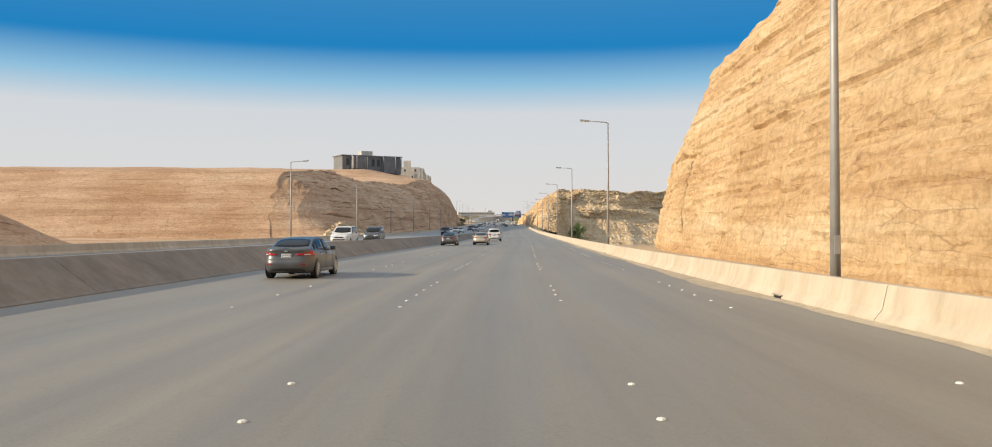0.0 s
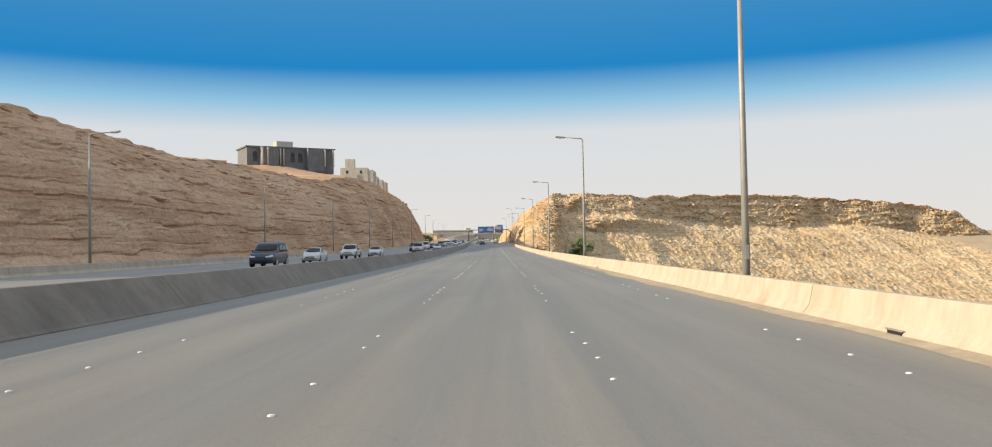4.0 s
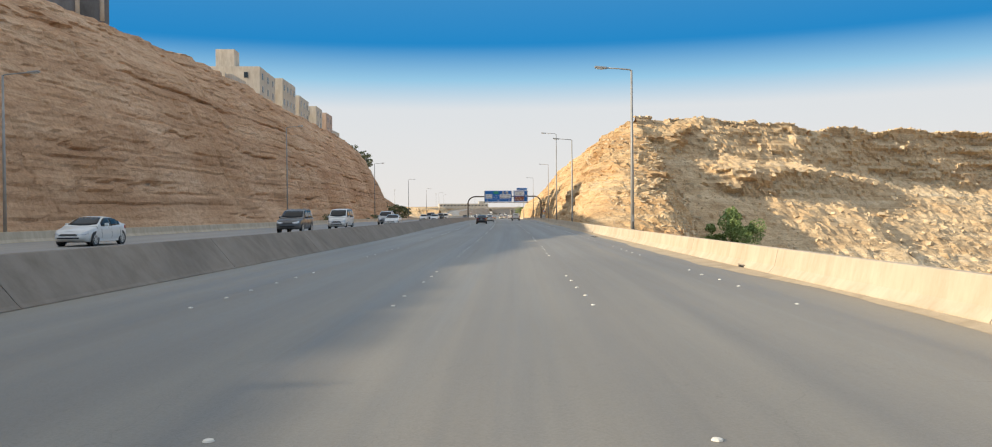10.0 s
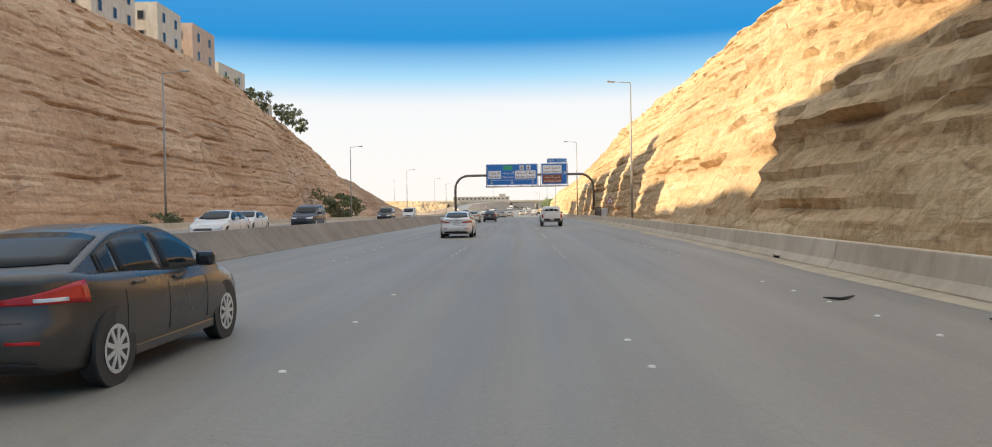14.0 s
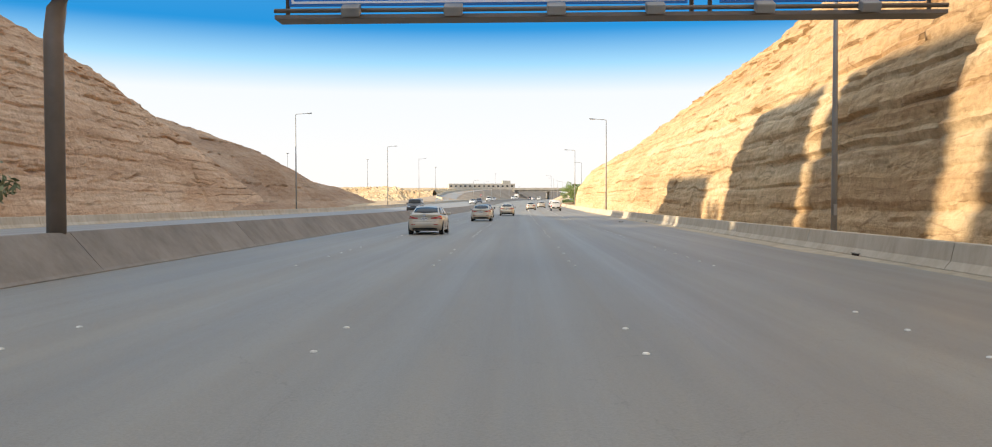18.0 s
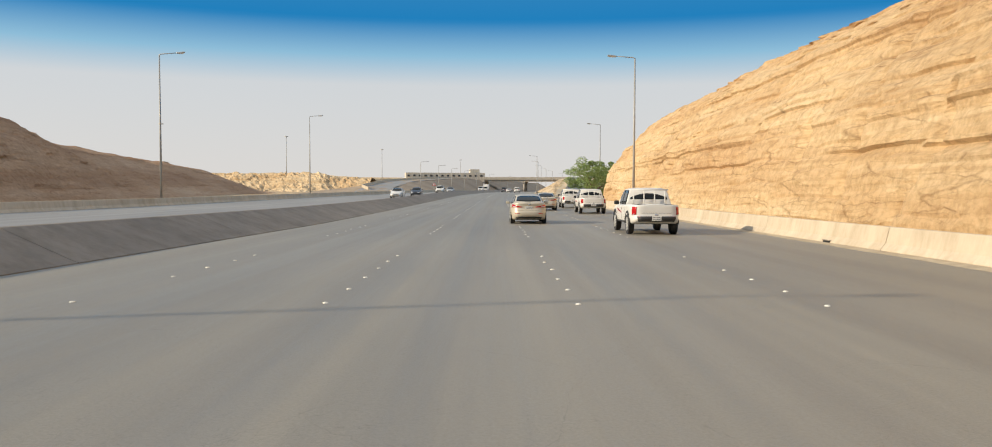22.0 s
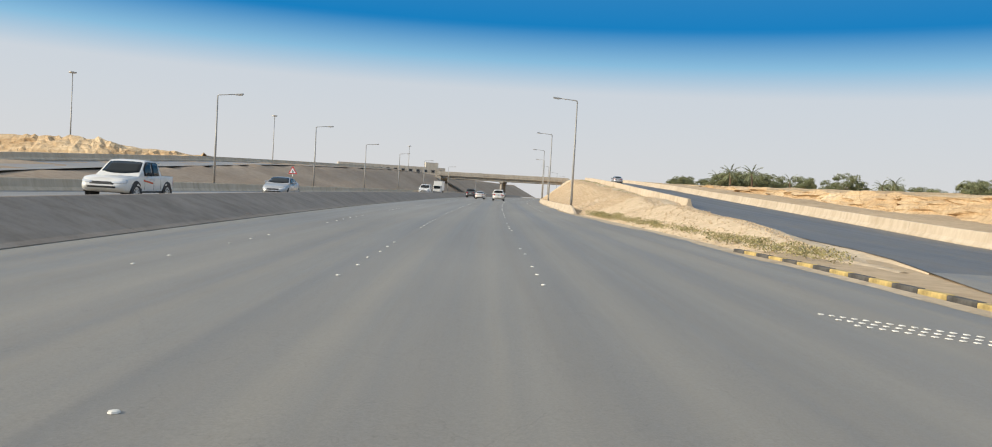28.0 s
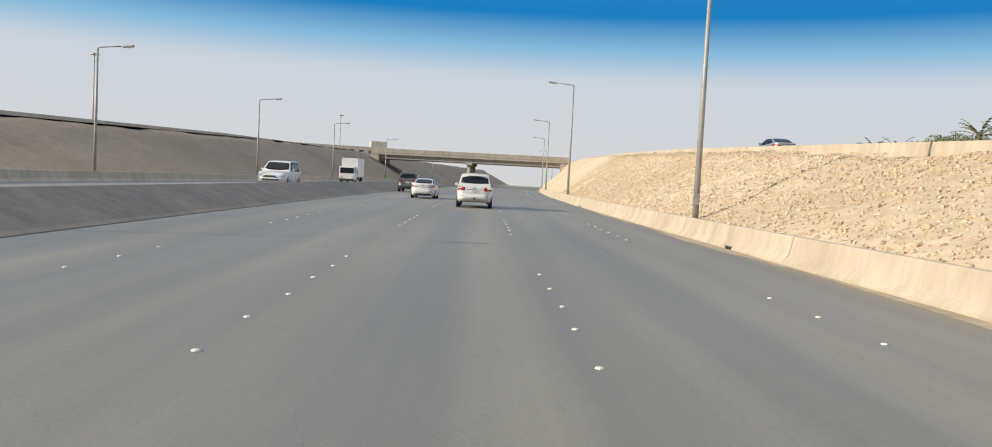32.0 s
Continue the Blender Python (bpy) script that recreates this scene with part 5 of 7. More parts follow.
# stones on the bank
rs = np.random.RandomState(8)
spots = []
bank_pts = np.empty(len(right_bank.data.vertices) * 3, np.float32)
right_bank.data.vertices.foreach_get("co", bank_pts)
bank_pts = bank_pts.reshape(len(BANK_Y), 26, 3)
for _ in range(46000):
    i, j = rs.randint(4, 104), rs.randint(0, 15)
    if i < 30 and rs.rand() < 0.75:
        continue
    a, b = rs.rand(2)
    p = (bank_pts[i, j] * (1 - a) + bank_pts[i + 1, j] * a) * (1 - b) + (bank_pts[i, j + 1] * (1 - a) + bank_pts[i + 1, j + 1] * a) * b
    spots.append(((float(p[0]), float(p[1]), float(p[2]) + 0.015), (0.025 if i < 30 else 0.03) + (0.04 if i < 30 else 0.055) * rs.rand() ** 2))
stones("bank_stones", spots, M_CHIPB, "loose pale stones covering the bank", 5)

# left bank and ramp
LB_H = ((860, 0.2), (900, 1.6), (930, 2.6), (960, 3.6), (1000, 4.6), (1060, 6.0), (1110, 6.6), (1300, 6.9))
bank("bank_left", np.arange(862, 1320, 3.0),
     ((((862, -23.5), (880, -22.6), (1320, -23)), ((862, 0.15), (1320, 0.3))), (((862, -25), (900, -29), (960, -34), (1320, -36)), LB_H),
      (((862, -33), (900, -38), (960, -43), (1320, -45)), shift(LB_H, 0.02)), (((862, -45), (900, -54), (960, -61), (1320, -65)), ((862, 0), (1320, 1)))), M_EARTH, "brown earth bank below the oncoming ramp", 0.35, 21)
tagged(strip("entry_ramp", np.arange(862, 1115, 4.0), lambda y: np.interp(y, (862, 900, 960, 1320), (-32.5, -37.5, -42.5, -44.5)), lambda y: np.interp(y, (862, 900, 960, 1320), (-25.2, -29.2, -34.2, -36.2)), lambda y: lerp(LB_H, y) + 0.05, M_ASPH2, 4), "pale asphalt ramp on the bank", "road", kind="structure")
line_barrier("entry_ramp_barrier", 880, 1112, 12, ((880, -32), (900, -37.7), (960, -42.7), (1320, -44.7)), shift(LB_H, 0.1), -1, M_CONC, "pale concrete barrier along the oncoming ramp")

# overpass
BY = 1122.0
bridge = thing("overpass_bridge", on_road(-9.5, BY), "grey concrete overpass across both carriageways", "bridge")
part("deck", box((0, 0, 6.55), (46, 13, 0.5), 0.03), M_BRIDGE, bridge)
for k in range(6):
    part("girder", box((0, -5.4 + k * 2.16, 5.85), (44, 0.7, 0.95), 0.03), M_BRIDGE, bridge)
for y in (-6.4, 6.4):
    part("parapet", box((0, y, 7.25), (46, 0.3, 0.95), 0.04), M_BRIDGE, bridge)
part("pier_cap", box((0, 0, 5.15), (1.5, 12, 0.7), 0.05), M_BRIDGE, bridge)
for y in (-4.2, 0, 4.2):
    part("pier", tube([(0, y, -0.2), (0, y, 5.0)], 0.55, 16), M_BRIDGE, bridge)
for x in (-22, 22):
    part("abutment", box((x, 0, 2.9), (2.0, 13, 6.6), 0.05), M_BRIDGE, bridge)
cliff("cliff_bridge_right", np.arange(1082, 1140, 1.0), [right_station(1082, 11, ((12, 0.2), (13, 0.3), (15, 0.4), (17, 0.5), (25, 0.5), (40, 0.5))), right_station(1096, 10, ((10.6, 2), (11.6, 4), (13, 5.6), (15, 6.6), (25, 6.9), (40, 6))), right_station(1140, 10, ((10.6, 2), (11.6, 4), (13, 5.6), (15, 6.6), (25, 6.9), (40, 6)))], 20, M_ROCK, "pale rock shoulder beside the bridge", 0.5, 1.2, 111)
cliff("ridge_far_left", np.arange(1010, 1500, 4.0), [left_station(*q) for q in ((1010, -4, -98, -108), (1045, 1.5, -96, -106), (1130, 6.5, -88, -97), (1300, 9.5, -108, -120), (1500, 12, -150, -160))], 30, M_RUBBLE, "pale broken rock ridge beyond the ramp", 1.0, 1.4, 131, 0.7, broken=0.6, cellular=0.6, cut=1.0)


scarp("ridge_beyond_ramp", np.arange(-250, -50, 0.8), (
    (-250, ((-40, -3), (-26, -1.6), (-14, 0.2), (-8, 1.8), (-5, 3.0), (0, 8.0))), (-130, ((-40, -3), (-26, -1.6), (-14, 0.0), (-8, 1.4), (-5, 2.4), (0, 6.9))),
    (-70, ((-40, -3), (-26, -1.6), (-14, -0.2), (-8, 1.0), (-5, 2.0), (0, 5.9))), (-50, ((-40, -3), (-26, -1.8), (-14, -0.8), (-8, 0.2), (-5, 1.0), (0, 4.4)))),
    44, M_RUBBLE, "sunlit pale broken rock ridge beyond the oncoming ramp", 171, ((-250, -130, -50), (1030, 1000, 985)))


cliff("cliff_ramp_side", np.arange(850, 1090, 1.2), [right_station(850, 42, ((43, -0.6), (44, -0.6), (45, -0.6), (46, -0.6), (60, -0.6), (160, -0.6))), right_station(866, 40, ((40.4, 0.9), (41, 1.7), (41.5, 2.3), (42.2, 2.7), (60, 2.9), (190, 2.6))), right_station(960, 37, ((37.4, 1.9), (38, 3.0), (38.5, 3.9), (39.2, 4.4), (56, 4.6), (190, 4.0))), right_station(1090, 38, ((38.5, 3.5), (39.1, 5.0), (39.7, 6.0), (40.4, 6.6), (60, 6.8), (190, 5.6)))], 30, M_RUBBLE, "low pale broken rock step beyond the ramp", 0.9, 0.8, 151, 0.5, 0.7, 0.6, broken=0.5, cellular=0.5)


# ---- trees ----
def leaf_cloud(bm_v, bm_f, rs, centre, rad, n, size):
    for _ in range(n):
        d = rs.normal(size=3)
        d /= np.linalg.norm(d)
        p = np.array(centre) + d * np.array(rad) * (0.35 + 0.65 * rs.rand() ** 0.5)
        a = rs.normal(size=3)
        a /= np.linalg.norm(a)
        b = np.cross(a, rs.normal(size=3))
        b /= np.linalg.norm(b)
        s = size * (0.6 + 0.8 * rs.rand())
        k = len(bm_v)
        bm_v += [p - a * s, p + b * s * 0.45, p + a * s, p - b * s * 0.45]
        bm_f.append((k, k + 1, k + 2, k + 3))


def tree(name, m, height, width, seed, label, leaf=0.22, count=3200, mat=None, low=0.35):
    rs = np.random.RandomState(seed)
    ob = thing(name, m, label, "tree" if height > 2.5 else "bush")
    bm = bmesh.new()
    tips = []
    trunk = height * low
    add_tube(bm, [(0, 0, -0.3), (0.1, 0.05, trunk * 0.6), (0.05, 0.1, trunk)], [0.05 * height * 0.6, 0.03 * height, 0.025 * height], 8)
    for k in range(8):
        a = k * 2.4 + rs.rand()
        r = width * 0.5 * (0.45 + 0.5 * rs.rand())
        z = height * (low + (0.92 - low) * rs.rand())
        tip = (r * math.cos(a), r * math.sin(a), z)
        mid = (tip[0] * 0.4, tip[1] * 0.4, trunk + (z - trunk) * 0.55)
        add_tube(bm, [(0.05, 0.1, trunk * 0.9), mid, tip], [0.02 * height, 0.012 * height, 0.004 * height], 6)
        tips.append(tip)
    part("trunk", bm, M_BARK, ob)
    V, F = [], []
    blobs = [(t, (width * 0.17 * (0.7 + 0.6 * rs.rand()), width * 0.17 * (0.7 + 0.6 * rs.rand()), height * 0.13 * (0.7 + 0.6 * rs.rand()))) for t in tips]
    for _ in range(24):
        a, r = rs.rand() * 6.28, width * 0.46 * rs.rand() ** 0.6
        z = height * (low * 0.7 + (0.93 - low * 0.7) * rs.rand() * (1 - 0.35 * (r / (width * 0.5)) ** 2))
        w = 0.07 + 0.1 * rs.rand()
        blobs.append(((r * math.cos(a), r * math.sin(a), z), (width * w, width * w, height * w * 0.8)))
    for c, r in blobs:
        leaf_cloud(V, F, rs, c, r, count // len(blobs), leaf)
    o = new("crown", mesh_of("crown", V, F, mat or M_LEAF))
    o.parent = ob
    return ob


tree("tree", on_road(-37, 622, 0.1), 7.0, 11, 3, "broad dark green tree beside the oncoming lanes", 0.26, 5200, M_LEAFD, 0.15)
tree("tree", on_road(15.2, 814, 0.1), 6.8, 8.5, 5, "light green feathery acacia behind the ramp barrier", 0.11, 15000, M_LEAF, 0.12)
tree("tree", on_road(18.6, 818, 0.1), 6.2, 7, 6, "light green feathery acacia beside the rock face", 0.11, 12000, M_LEAF, 0.12)
tree("tree", on_road(16.5, 834, 0.1), 4.2, 6.0, 8, "low green tree beside the ramp", 0.12, 7000, M_LEAF, 0.1)
tree("tree", pose(40, 455, -9.5), 10, 9, 9, "large round green shrub at the foot of the rubble slope", 0.2, 9000, M_LEAF, 0.08)
tree("bush", on_road(-31, 470, 0.1), 1.8, 3.4, 12, "dry green bush at the cliff foot", 0.12, 1400, M_LEAFD, 0.08)
tree("bush", on_road(-31, 522, 0.1), 1.7, 3.6, 13, "dry green bush at the cliff foot", 0.12, 1400, M_LEAFD, 0.08)
far_tree = tree("tree", on_road(48, 1010, 1.5), 5.5, 7, 21, "dusty green tree in a row beyond the ramp", 0.17, 4200, M_LEAFD, 0.1)
rs = np.random.RandomState(33)
for k in range(150):
    y = 985 + 120 * rs.rand()
    u = 44 + 190 * rs.rand() ** 1.3
    m = on_road(u, y, float(lerp(RAMP_H, y)) * 0.25 + 3.4, rs.rand() * 80)
    copy_thing(far_tree, m @ Matrix.Scale(0.5 + 0.4 * rs.rand(), 4))


def palm(m, height, seed):
    rs = np.random.RandomState(seed)
    ob = thing("palm_tree", m, "date palm with a ragged crown beyond the ramp", "palm tree", "date palms beyond the ramp")
    part("trunk", tube([(0, 0, -0.3), (0.1, 0, height * 0.5), (0, 0.1, height)], [0.26, 0.2, 0.22], 8), M_BARK, ob)
    V, F = [], []
    for k in range(26):
        a, e = k * 2.4, 1.1 - 1.7 * rs.rand()
        p = np.array([0, 0.1, height])
        d = np.array([math.cos(a) * math.cos(e), math.sin(a) * math.cos(e), math.sin(e)])
        side = np.array([-math.sin(a), math.cos(a), 0])
        for j in range(7):
            q = p + d * 0.36
            d = d + np.array([0, 0, -0.14])
            d /= np.linalg.norm(d)
            w = 0.3 * math.sin(math.pi * (j + 0.7) / 8)
            for s in (-1, 1):
                b = len(V)
                V += [p, q, q + side * s * w - np.array([0, 0, 0.12])]
                F.append((b, b + 1, b + 2))
            p = q
    o = new("crown", mesh_of("crown", V, F, M_LEAFD))
    o.parent = ob
    return ob


pm = palm(on_road(46, 1000, 4.4), 3.6, 1)
for u, y, s in ((52, 1006, 1.1), (63, 1015, 0.9), (50, 1030, 1.0), (58, 1040, 1.2), (80, 1000, 0.9), (68, 1052, 1.1), (90, 1030, 1.0)):
    copy_thing(pm, on_road(u, y, 4.4, u * 7 % 90) @ Matrix.Scale(s, 4))

# dry scrub on the bank
V, F = [], []
for _ in range(260):
    y = 858 + 42 * rs.rand() ** 0.8
    u0 = float(lerp(RIGHT, y)) + 0.9
    c = P(u0 + 1.6 * rs.rand() ** 1.5, y, 0.18 + 0.2 * rs.rand())
    leaf_cloud(V, F, rs, c[:], (0.4, 0.4, 0.14), 70, 0.04)
for _ in range(70):
    p = bank_pts[rs.randint(28, 110), rs.randint(16, 18)]
    leaf_cloud(V, F, rs, (float(p[0]), float(p[1]) + 1.5 * rs.rand(), float(p[2]) + 0.12), (0.3, 0.4, 0.1), 50, 0.035)
tagged(new("scrub", mesh_of("scrub", V, F, M_GRASS)), "dry yellow green scrub along the bank foot", "scrub", kind="stuff")

# rubble on the broken bank
spots = []
nx, nr = HILL_PTS.shape[:2]
for _ in range(15000):
    i, k = rs.randint(0, int(nx * 0.93)), int((nr - 1) * (0.22 + 0.78 * rs.rand() ** 1.2))
    p = HILL_PTS[i, k]
    size = 0.13 + 0.75 * rs.rand() ** 7
    spots.append(((p[0] + 0.6 * rs.rand(), p[1] - 0.1, p[2] - 0.1 * size), size))
for _ in range(2600):
    i = rs.randint(0, int(nx * 0.9))
    p = HILL_PTS[i, nr - 1]
    spots.append(((p[0], p[1] + 4 * rs.rand() ** 2 - 0.3, p[2]), 0.12 + 0.5 * rs.rand() ** 5))
for _ in range(900):
    y, k = 150 + 34 * rs.rand(), rs.rand()
    spots.append((P(-29.5 - 7 * k, y, 3.2 * k * max(0, 1 - abs(y - 166) / 18))[:], 0.12 + 0.6 * rs.rand() ** 3))
# rubble down the end of the cut face
spur_pts = np.empty(len(spur.data.vertices) * 3, np.float32)
spur.data.vertices.foreach_get("co", spur_pts)
spur_pts = spur_pts.reshape(-1, 3)
across, along = spur_pts[:, 0] - xr(spur_pts[:, 1]), spur_pts[:, 1]
loose = fbm((across - 0.35 * along) / 2.4, along / 12, 0 * along, 3, 87) + 0.12 * np.clip(across - 17, -3, 3)
spur_pts = spur_pts[(along > 434) & (along < 494) & (across > 13.5 + 0.05 * (along - 434)) & (spur_pts[:, 2] > -10) & (loose > 0.02)]
for k in rs.randint(0, len(spur_pts), 11000):
    p = spur_pts[k]
    size = 0.09 + 0.36 * rs.rand() ** 4
    spots.append(((float(p[0]) + 0.3 * rs.rand(), float(p[1]) + 0.4 * rs.rand(), float(p[2]) + 0.1 * size), size))
stones("rubble", spots, M_CHIP, "fallen angular limestone blocks on the slope", 9)
spots = []
for _ in range(2600):
    y = 100 + 600 * rs.rand()
    u = -28.2 - 4.5 * rs.rand()
    spots.append((P(u, y, 0.1 + max(0, -u - 31) * 0.25)[:], 0.06 + 0.4 * rs.rand() ** 4))
stones("fallen_stones", spots, M_CHIPL, "small fallen stones along the cliff foot", 10)
spots = []
for _ in range(1500):
    y = 505 + 290 * rs.rand()
    spots.append((P(float(lerp(RIGHT, y)) + 0.9 + 2.6 * rs.rand(), y, 0.08)[:], 0.05 + 0.25 * rs.rand() ** 4))
stones("foot_stones", spots, M_CHIP, "small fallen stones behind the barrier", 11)


# ---- houses on the left plateau ----
M_PLASTER = concrete_mat("cream_plaster", (0.55, 0.50, 0.42), (0.66, 0.61, 0.52))
M_PINK = concrete_mat("pinkish_plaster", (0.52, 0.38, 0.30), (0.60, 0.46, 0.37))
M_DARKST = concrete_mat("dark_stone_cladding", (0.17, 0.175, 0.18), (0.25, 0.255, 0.26))
M_PANE = plain("dark_window_glass", (0.03, 0.035, 0.04), 0.08, 0, 0.2, 1.0)
M_FRAME = plain("window_frame", (0.30, 0.28, 0.25), 0.5, 0.2, 0.1, 1.0)


def house(m, w, d, h, mat, label, cols, floors, roof_room=None):
    """Flat-roofed house: walls, parapet, windows on the sides that face the road; x along the road side."""
    ob = thing("house", m, label, "house", "houses on the cliff top")
    wall = part("wall", box((0, 0, h / 2 - 1), (d, w, h + 2), 0.05), mat, ob)
    bm = bmesh.new()
    for c, s in (((d / 2 - 0.12, 0, h + 0.3), (0.24, w, 0.7)), ((-d / 2 + 0.12, 0, h + 0.3), (0.24, w, 0.7)), ((0, w / 2 - 0.12, h + 0.3), (d - 0.5, 0.24, 0.7)), ((0, -w / 2 + 0.12, h + 0.3), (d - 0.5, 0.24, 0.7))):
        add_box(bm, c, s, 0.02)
    part("parapet", bm, mat, ob)
    fh = h / floors
    for f in range(floors):
        for k in range(cols):
            y = -w / 2 + w * (k + 0.5) / cols
            fr = part("window", box((d / 2 + 0.02, y, fh * (f + 0.55)), (0.1, 1.15, 1.65), 0.02), M_FRAME, wall)
            fr.data.materials[0] = M_FRAME
            part("pane", box((d / 2 + 0.055, y, fh * (f + 0.55)), (0.06, 0.95, 1.45), 0.01), M_PANE, wall)
        for k in (-0.25, 0.25):
            part("window", box((d * k, -w / 2 - 0.02, fh * (f + 0.55)), (1.1, 0.1, 1.5), 0.02), M_FRAME, wall)
            part("pane", box((d * k, -w / 2 - 0.055, fh * (f + 0.55)), (0.9, 0.06, 1.3), 0.01), M_PANE, wall)
    if roof_room:
        part("roof_room", box((roof_room[0], roof_room[1], h + roof_room[2] / 2), (4.5, 4.5, roof_room[2]), 0.04), mat, ob)
    return ob


def at(u, y, h, extra=0.0):
    p = P(u, y, h)
    return pose(p.x, p.y, p.z, 0, 0, extra)


house(at(-64, 508, 28.6, 3), 11, 10, 3.4, M_PLASTER, "low cream flat-roofed outbuilding behind a garden wall", 2, 1)
house(at(-65, 529, 30.8, 4), 17, 13, 6.2, M_PLASTER, "cream flat-roofed house with a roof tower at the cliff edge", 3, 2, (-2, -5, 5.0))
house(at(-64, 549, 30.3, 2), 15, 12, 7.4, M_PLASTER, "large cream flat-roofed house with small dark windows", 4, 2)
house(at(-64, 569, 29.8, 3), 14, 11, 6.4, M_PLASTER, "cream flat-roofed house with arched windows", 3, 2)
house(at(-63, 586, 29.3, 3), 10, 11, 6.4, M_PLASTER, "narrow cream flat-roofed house", 2, 2)
house(at(-62, 600, 28.8, 2), 11, 10, 6.6, M_PINK, "pinkish flat-roofed house with a balcony", 2, 2)
house(at(-64, 621, 25.2, 0), 15, 10, 6.8, M_PLASTER, "pale flat-roofed house behind trees", 2, 2)
house(at(-64, 643, 21.8, 0), 11, 10, 6.0, M_PLASTER, "small pale flat-roofed house behind trees", 2, 2)
for k, (y, h) in enumerate(((506, 30.0), (513, 30.0))):
    w = thing("garden_wall", at(-60.5, y, h), "cream plastered garden wall at the cliff edge", "wall")
    part("wall", box((0, 0, 0.8), (0.3, 7, 3.6), 0.03), M_PLASTER, w)
    for q in (-3.4, 0, 3.4):
        part("pillar", box((0, q, 1.0), (0.5, 0.5, 4.2), 0.03), M_PLASTER, w)

villa = thing("villa", at(-77.5, 446, 33.0, 30), "unfinished dark stone villa with columns on the cliff top", "villa")
vw = part("wall", box((0, 7.5, 1.2), (34, 15, 9.6), 0.06), M_DARKST, villa)
part("cornice", box((0, 7.5, 6.1), (35.2, 16.2, 0.5), 0.05), M_DARKST, villa)
part("roof_room", box((-1, 8, 7.7), (6.5, 5, 3.0), 0.05), M_PLASTER, villa, "pale plastered roof room")
for x in (-9, 9):
    part("porch", box((x, -1.4, 1.4), (6.5, 3.0, 9.2), 0.05), M_DARKST, villa)
for x in (-12, -10, -4.5, -3.2, 12.4, 15.8):
    part("column", tube([(x, -3.2 if abs(x) > 8 else -0.6, -1), (x, -3.2 if abs(x) > 8 else -0.6, 5.6)], 0.32, 12), M_PLASTER, villa, "pale round column")
for x in (-14, -6.5, 0.5, 3.5, 6.5):
    bm = box((x, -0.03, 2.0), (1.7, 0.16, 3.0))
    bmesh.ops.create_cone(bm, cap_ends=True, segments=20, radius1=0.85, radius2=0.85, depth=0.16, matrix=Matrix.LocRotScale((x, -0.03, 3.5), Euler((radians(90), 0, 0)), (1, 1, 1)))
    part("arched_window", bm, M_PANE, vw)
for q in (3, 8, 12):
    part("side_window", box((17.02, q, 2.6), (0.12, 1.6, 2.6), 0.02), M_PANE, vw)
for k, (y, u, h, s) in enumerate(((611, -56, 24.8, 1.0), (616, -54, 24, 0.85), (622, -53, 23, 1.1), (629, -51, 22, 0.9), (634, -50, 21.5, 1.2), (641, -50, 20.8, 0.8))):
    tree("tree", at(u, y, h), 4.6 * s, 4.2 * s, 60 + k, "dark green garden tree at the cliff edge", 0.2, 1400, M_LEAFD, 0.12)

# low wall and building on the far ridge
far_b = thing("far_building", pose(-48, 1285, 9.0, 0, 0, 12), "long low pale building with a fence on the far ridge", "building")
part("wall", box((0, 0, 2), (58, 12, 5.5), 0.05), M_PLASTER, far_b)
for k in range(14):
    part("window", box((-27 + k * 4.1, -6.03, 2.6), (1.8, 0.1, 1.3), 0.02), M_PANE, far_b)
part("roof_room", box((22, 0, 6), (7, 6, 3), 0.04), M_PLASTER, far_b)
for x, y, hh in ((-62, 1080, 16), (-92, 1020, 18), (-30, 1180, 15), (-118, 960, 18)):
    ob = thing("light_mast", pose(x, y, 4, 0, 0, 0), "thin tall steel light mast beyond the ramp", "light mast", "tall light masts")
    part("pole", tube([(0, 0, -4), (0, 0, hh)], [0.2, 0.09], 8), M_POLE, ob)
    part("head_ring", disc(0.8, 0.25, 16, "Z", (0, 0, hh)), M_STEEL, ob)


# ---- cars ----
def paint(name, col, rough=0.28, metal=0.0, dust=0.25):
    m, nt, b = material(name, rough, metal, 0.5)
    geo = nt.nodes.new("ShaderNodeTexCoord").outputs["Object"]
    n = noise_node(nt, 1.3, 6, 0.65, geo)
    r = ramp(nt, n.outputs["Fac"], [(0.4, col), (0.75, tuple(c * (1 - dust) + d * dust for c, d in zip(col, (0.36, 0.3, 0.22))))])
    link(nt, r.outputs[0], b.inputs["Base Color"])
    rr = ramp(nt, n.outputs["Fac"], [(0.35, (rough,) * 3), (0.75, (rough + 0.3,) * 3)])
    link(nt, rr.outputs[0], b.inputs["Roughness"])
    b.inputs["Coat Weight"].default_value = 0.4
    b.inputs["Coat Roughness"].default_value = 0.12
    return m


PAINT = {"white": paint("white_paint", (0.72, 0.71, 0.68)), "beige": paint("champagne_paint", (0.56, 0.50, 0.40), 0.3, 0.15), "black": paint("black_paint", (0.018, 0.02, 0.022), 0.22, 0.0, 0.12),
         "grey": paint("grey_paint", (0.10, 0.105, 0.11), 0.28, 0.4, 0.15), "silver": paint("silver_paint", (0.45, 0.46, 0.47), 0.3, 0.5), "blue": paint("dark_blue_paint", (0.03, 0.045, 0.075), 0.25, 0.3, 0.15)}
M_GLASS = plain("car_glass", (0.016, 0.02, 0.022), 0.12, 0.0, 0.2, 1.0, 0.0, 0.22)
M_TYRE = plain("tyre_rubber", (0.028, 0.027, 0.026), 0.85, 0, 0.2, 8.0)
M_RIM = plain("alloy_rim", (0.6, 0.6, 0.58), 0.4, 0.3, 0.1, 4.0)
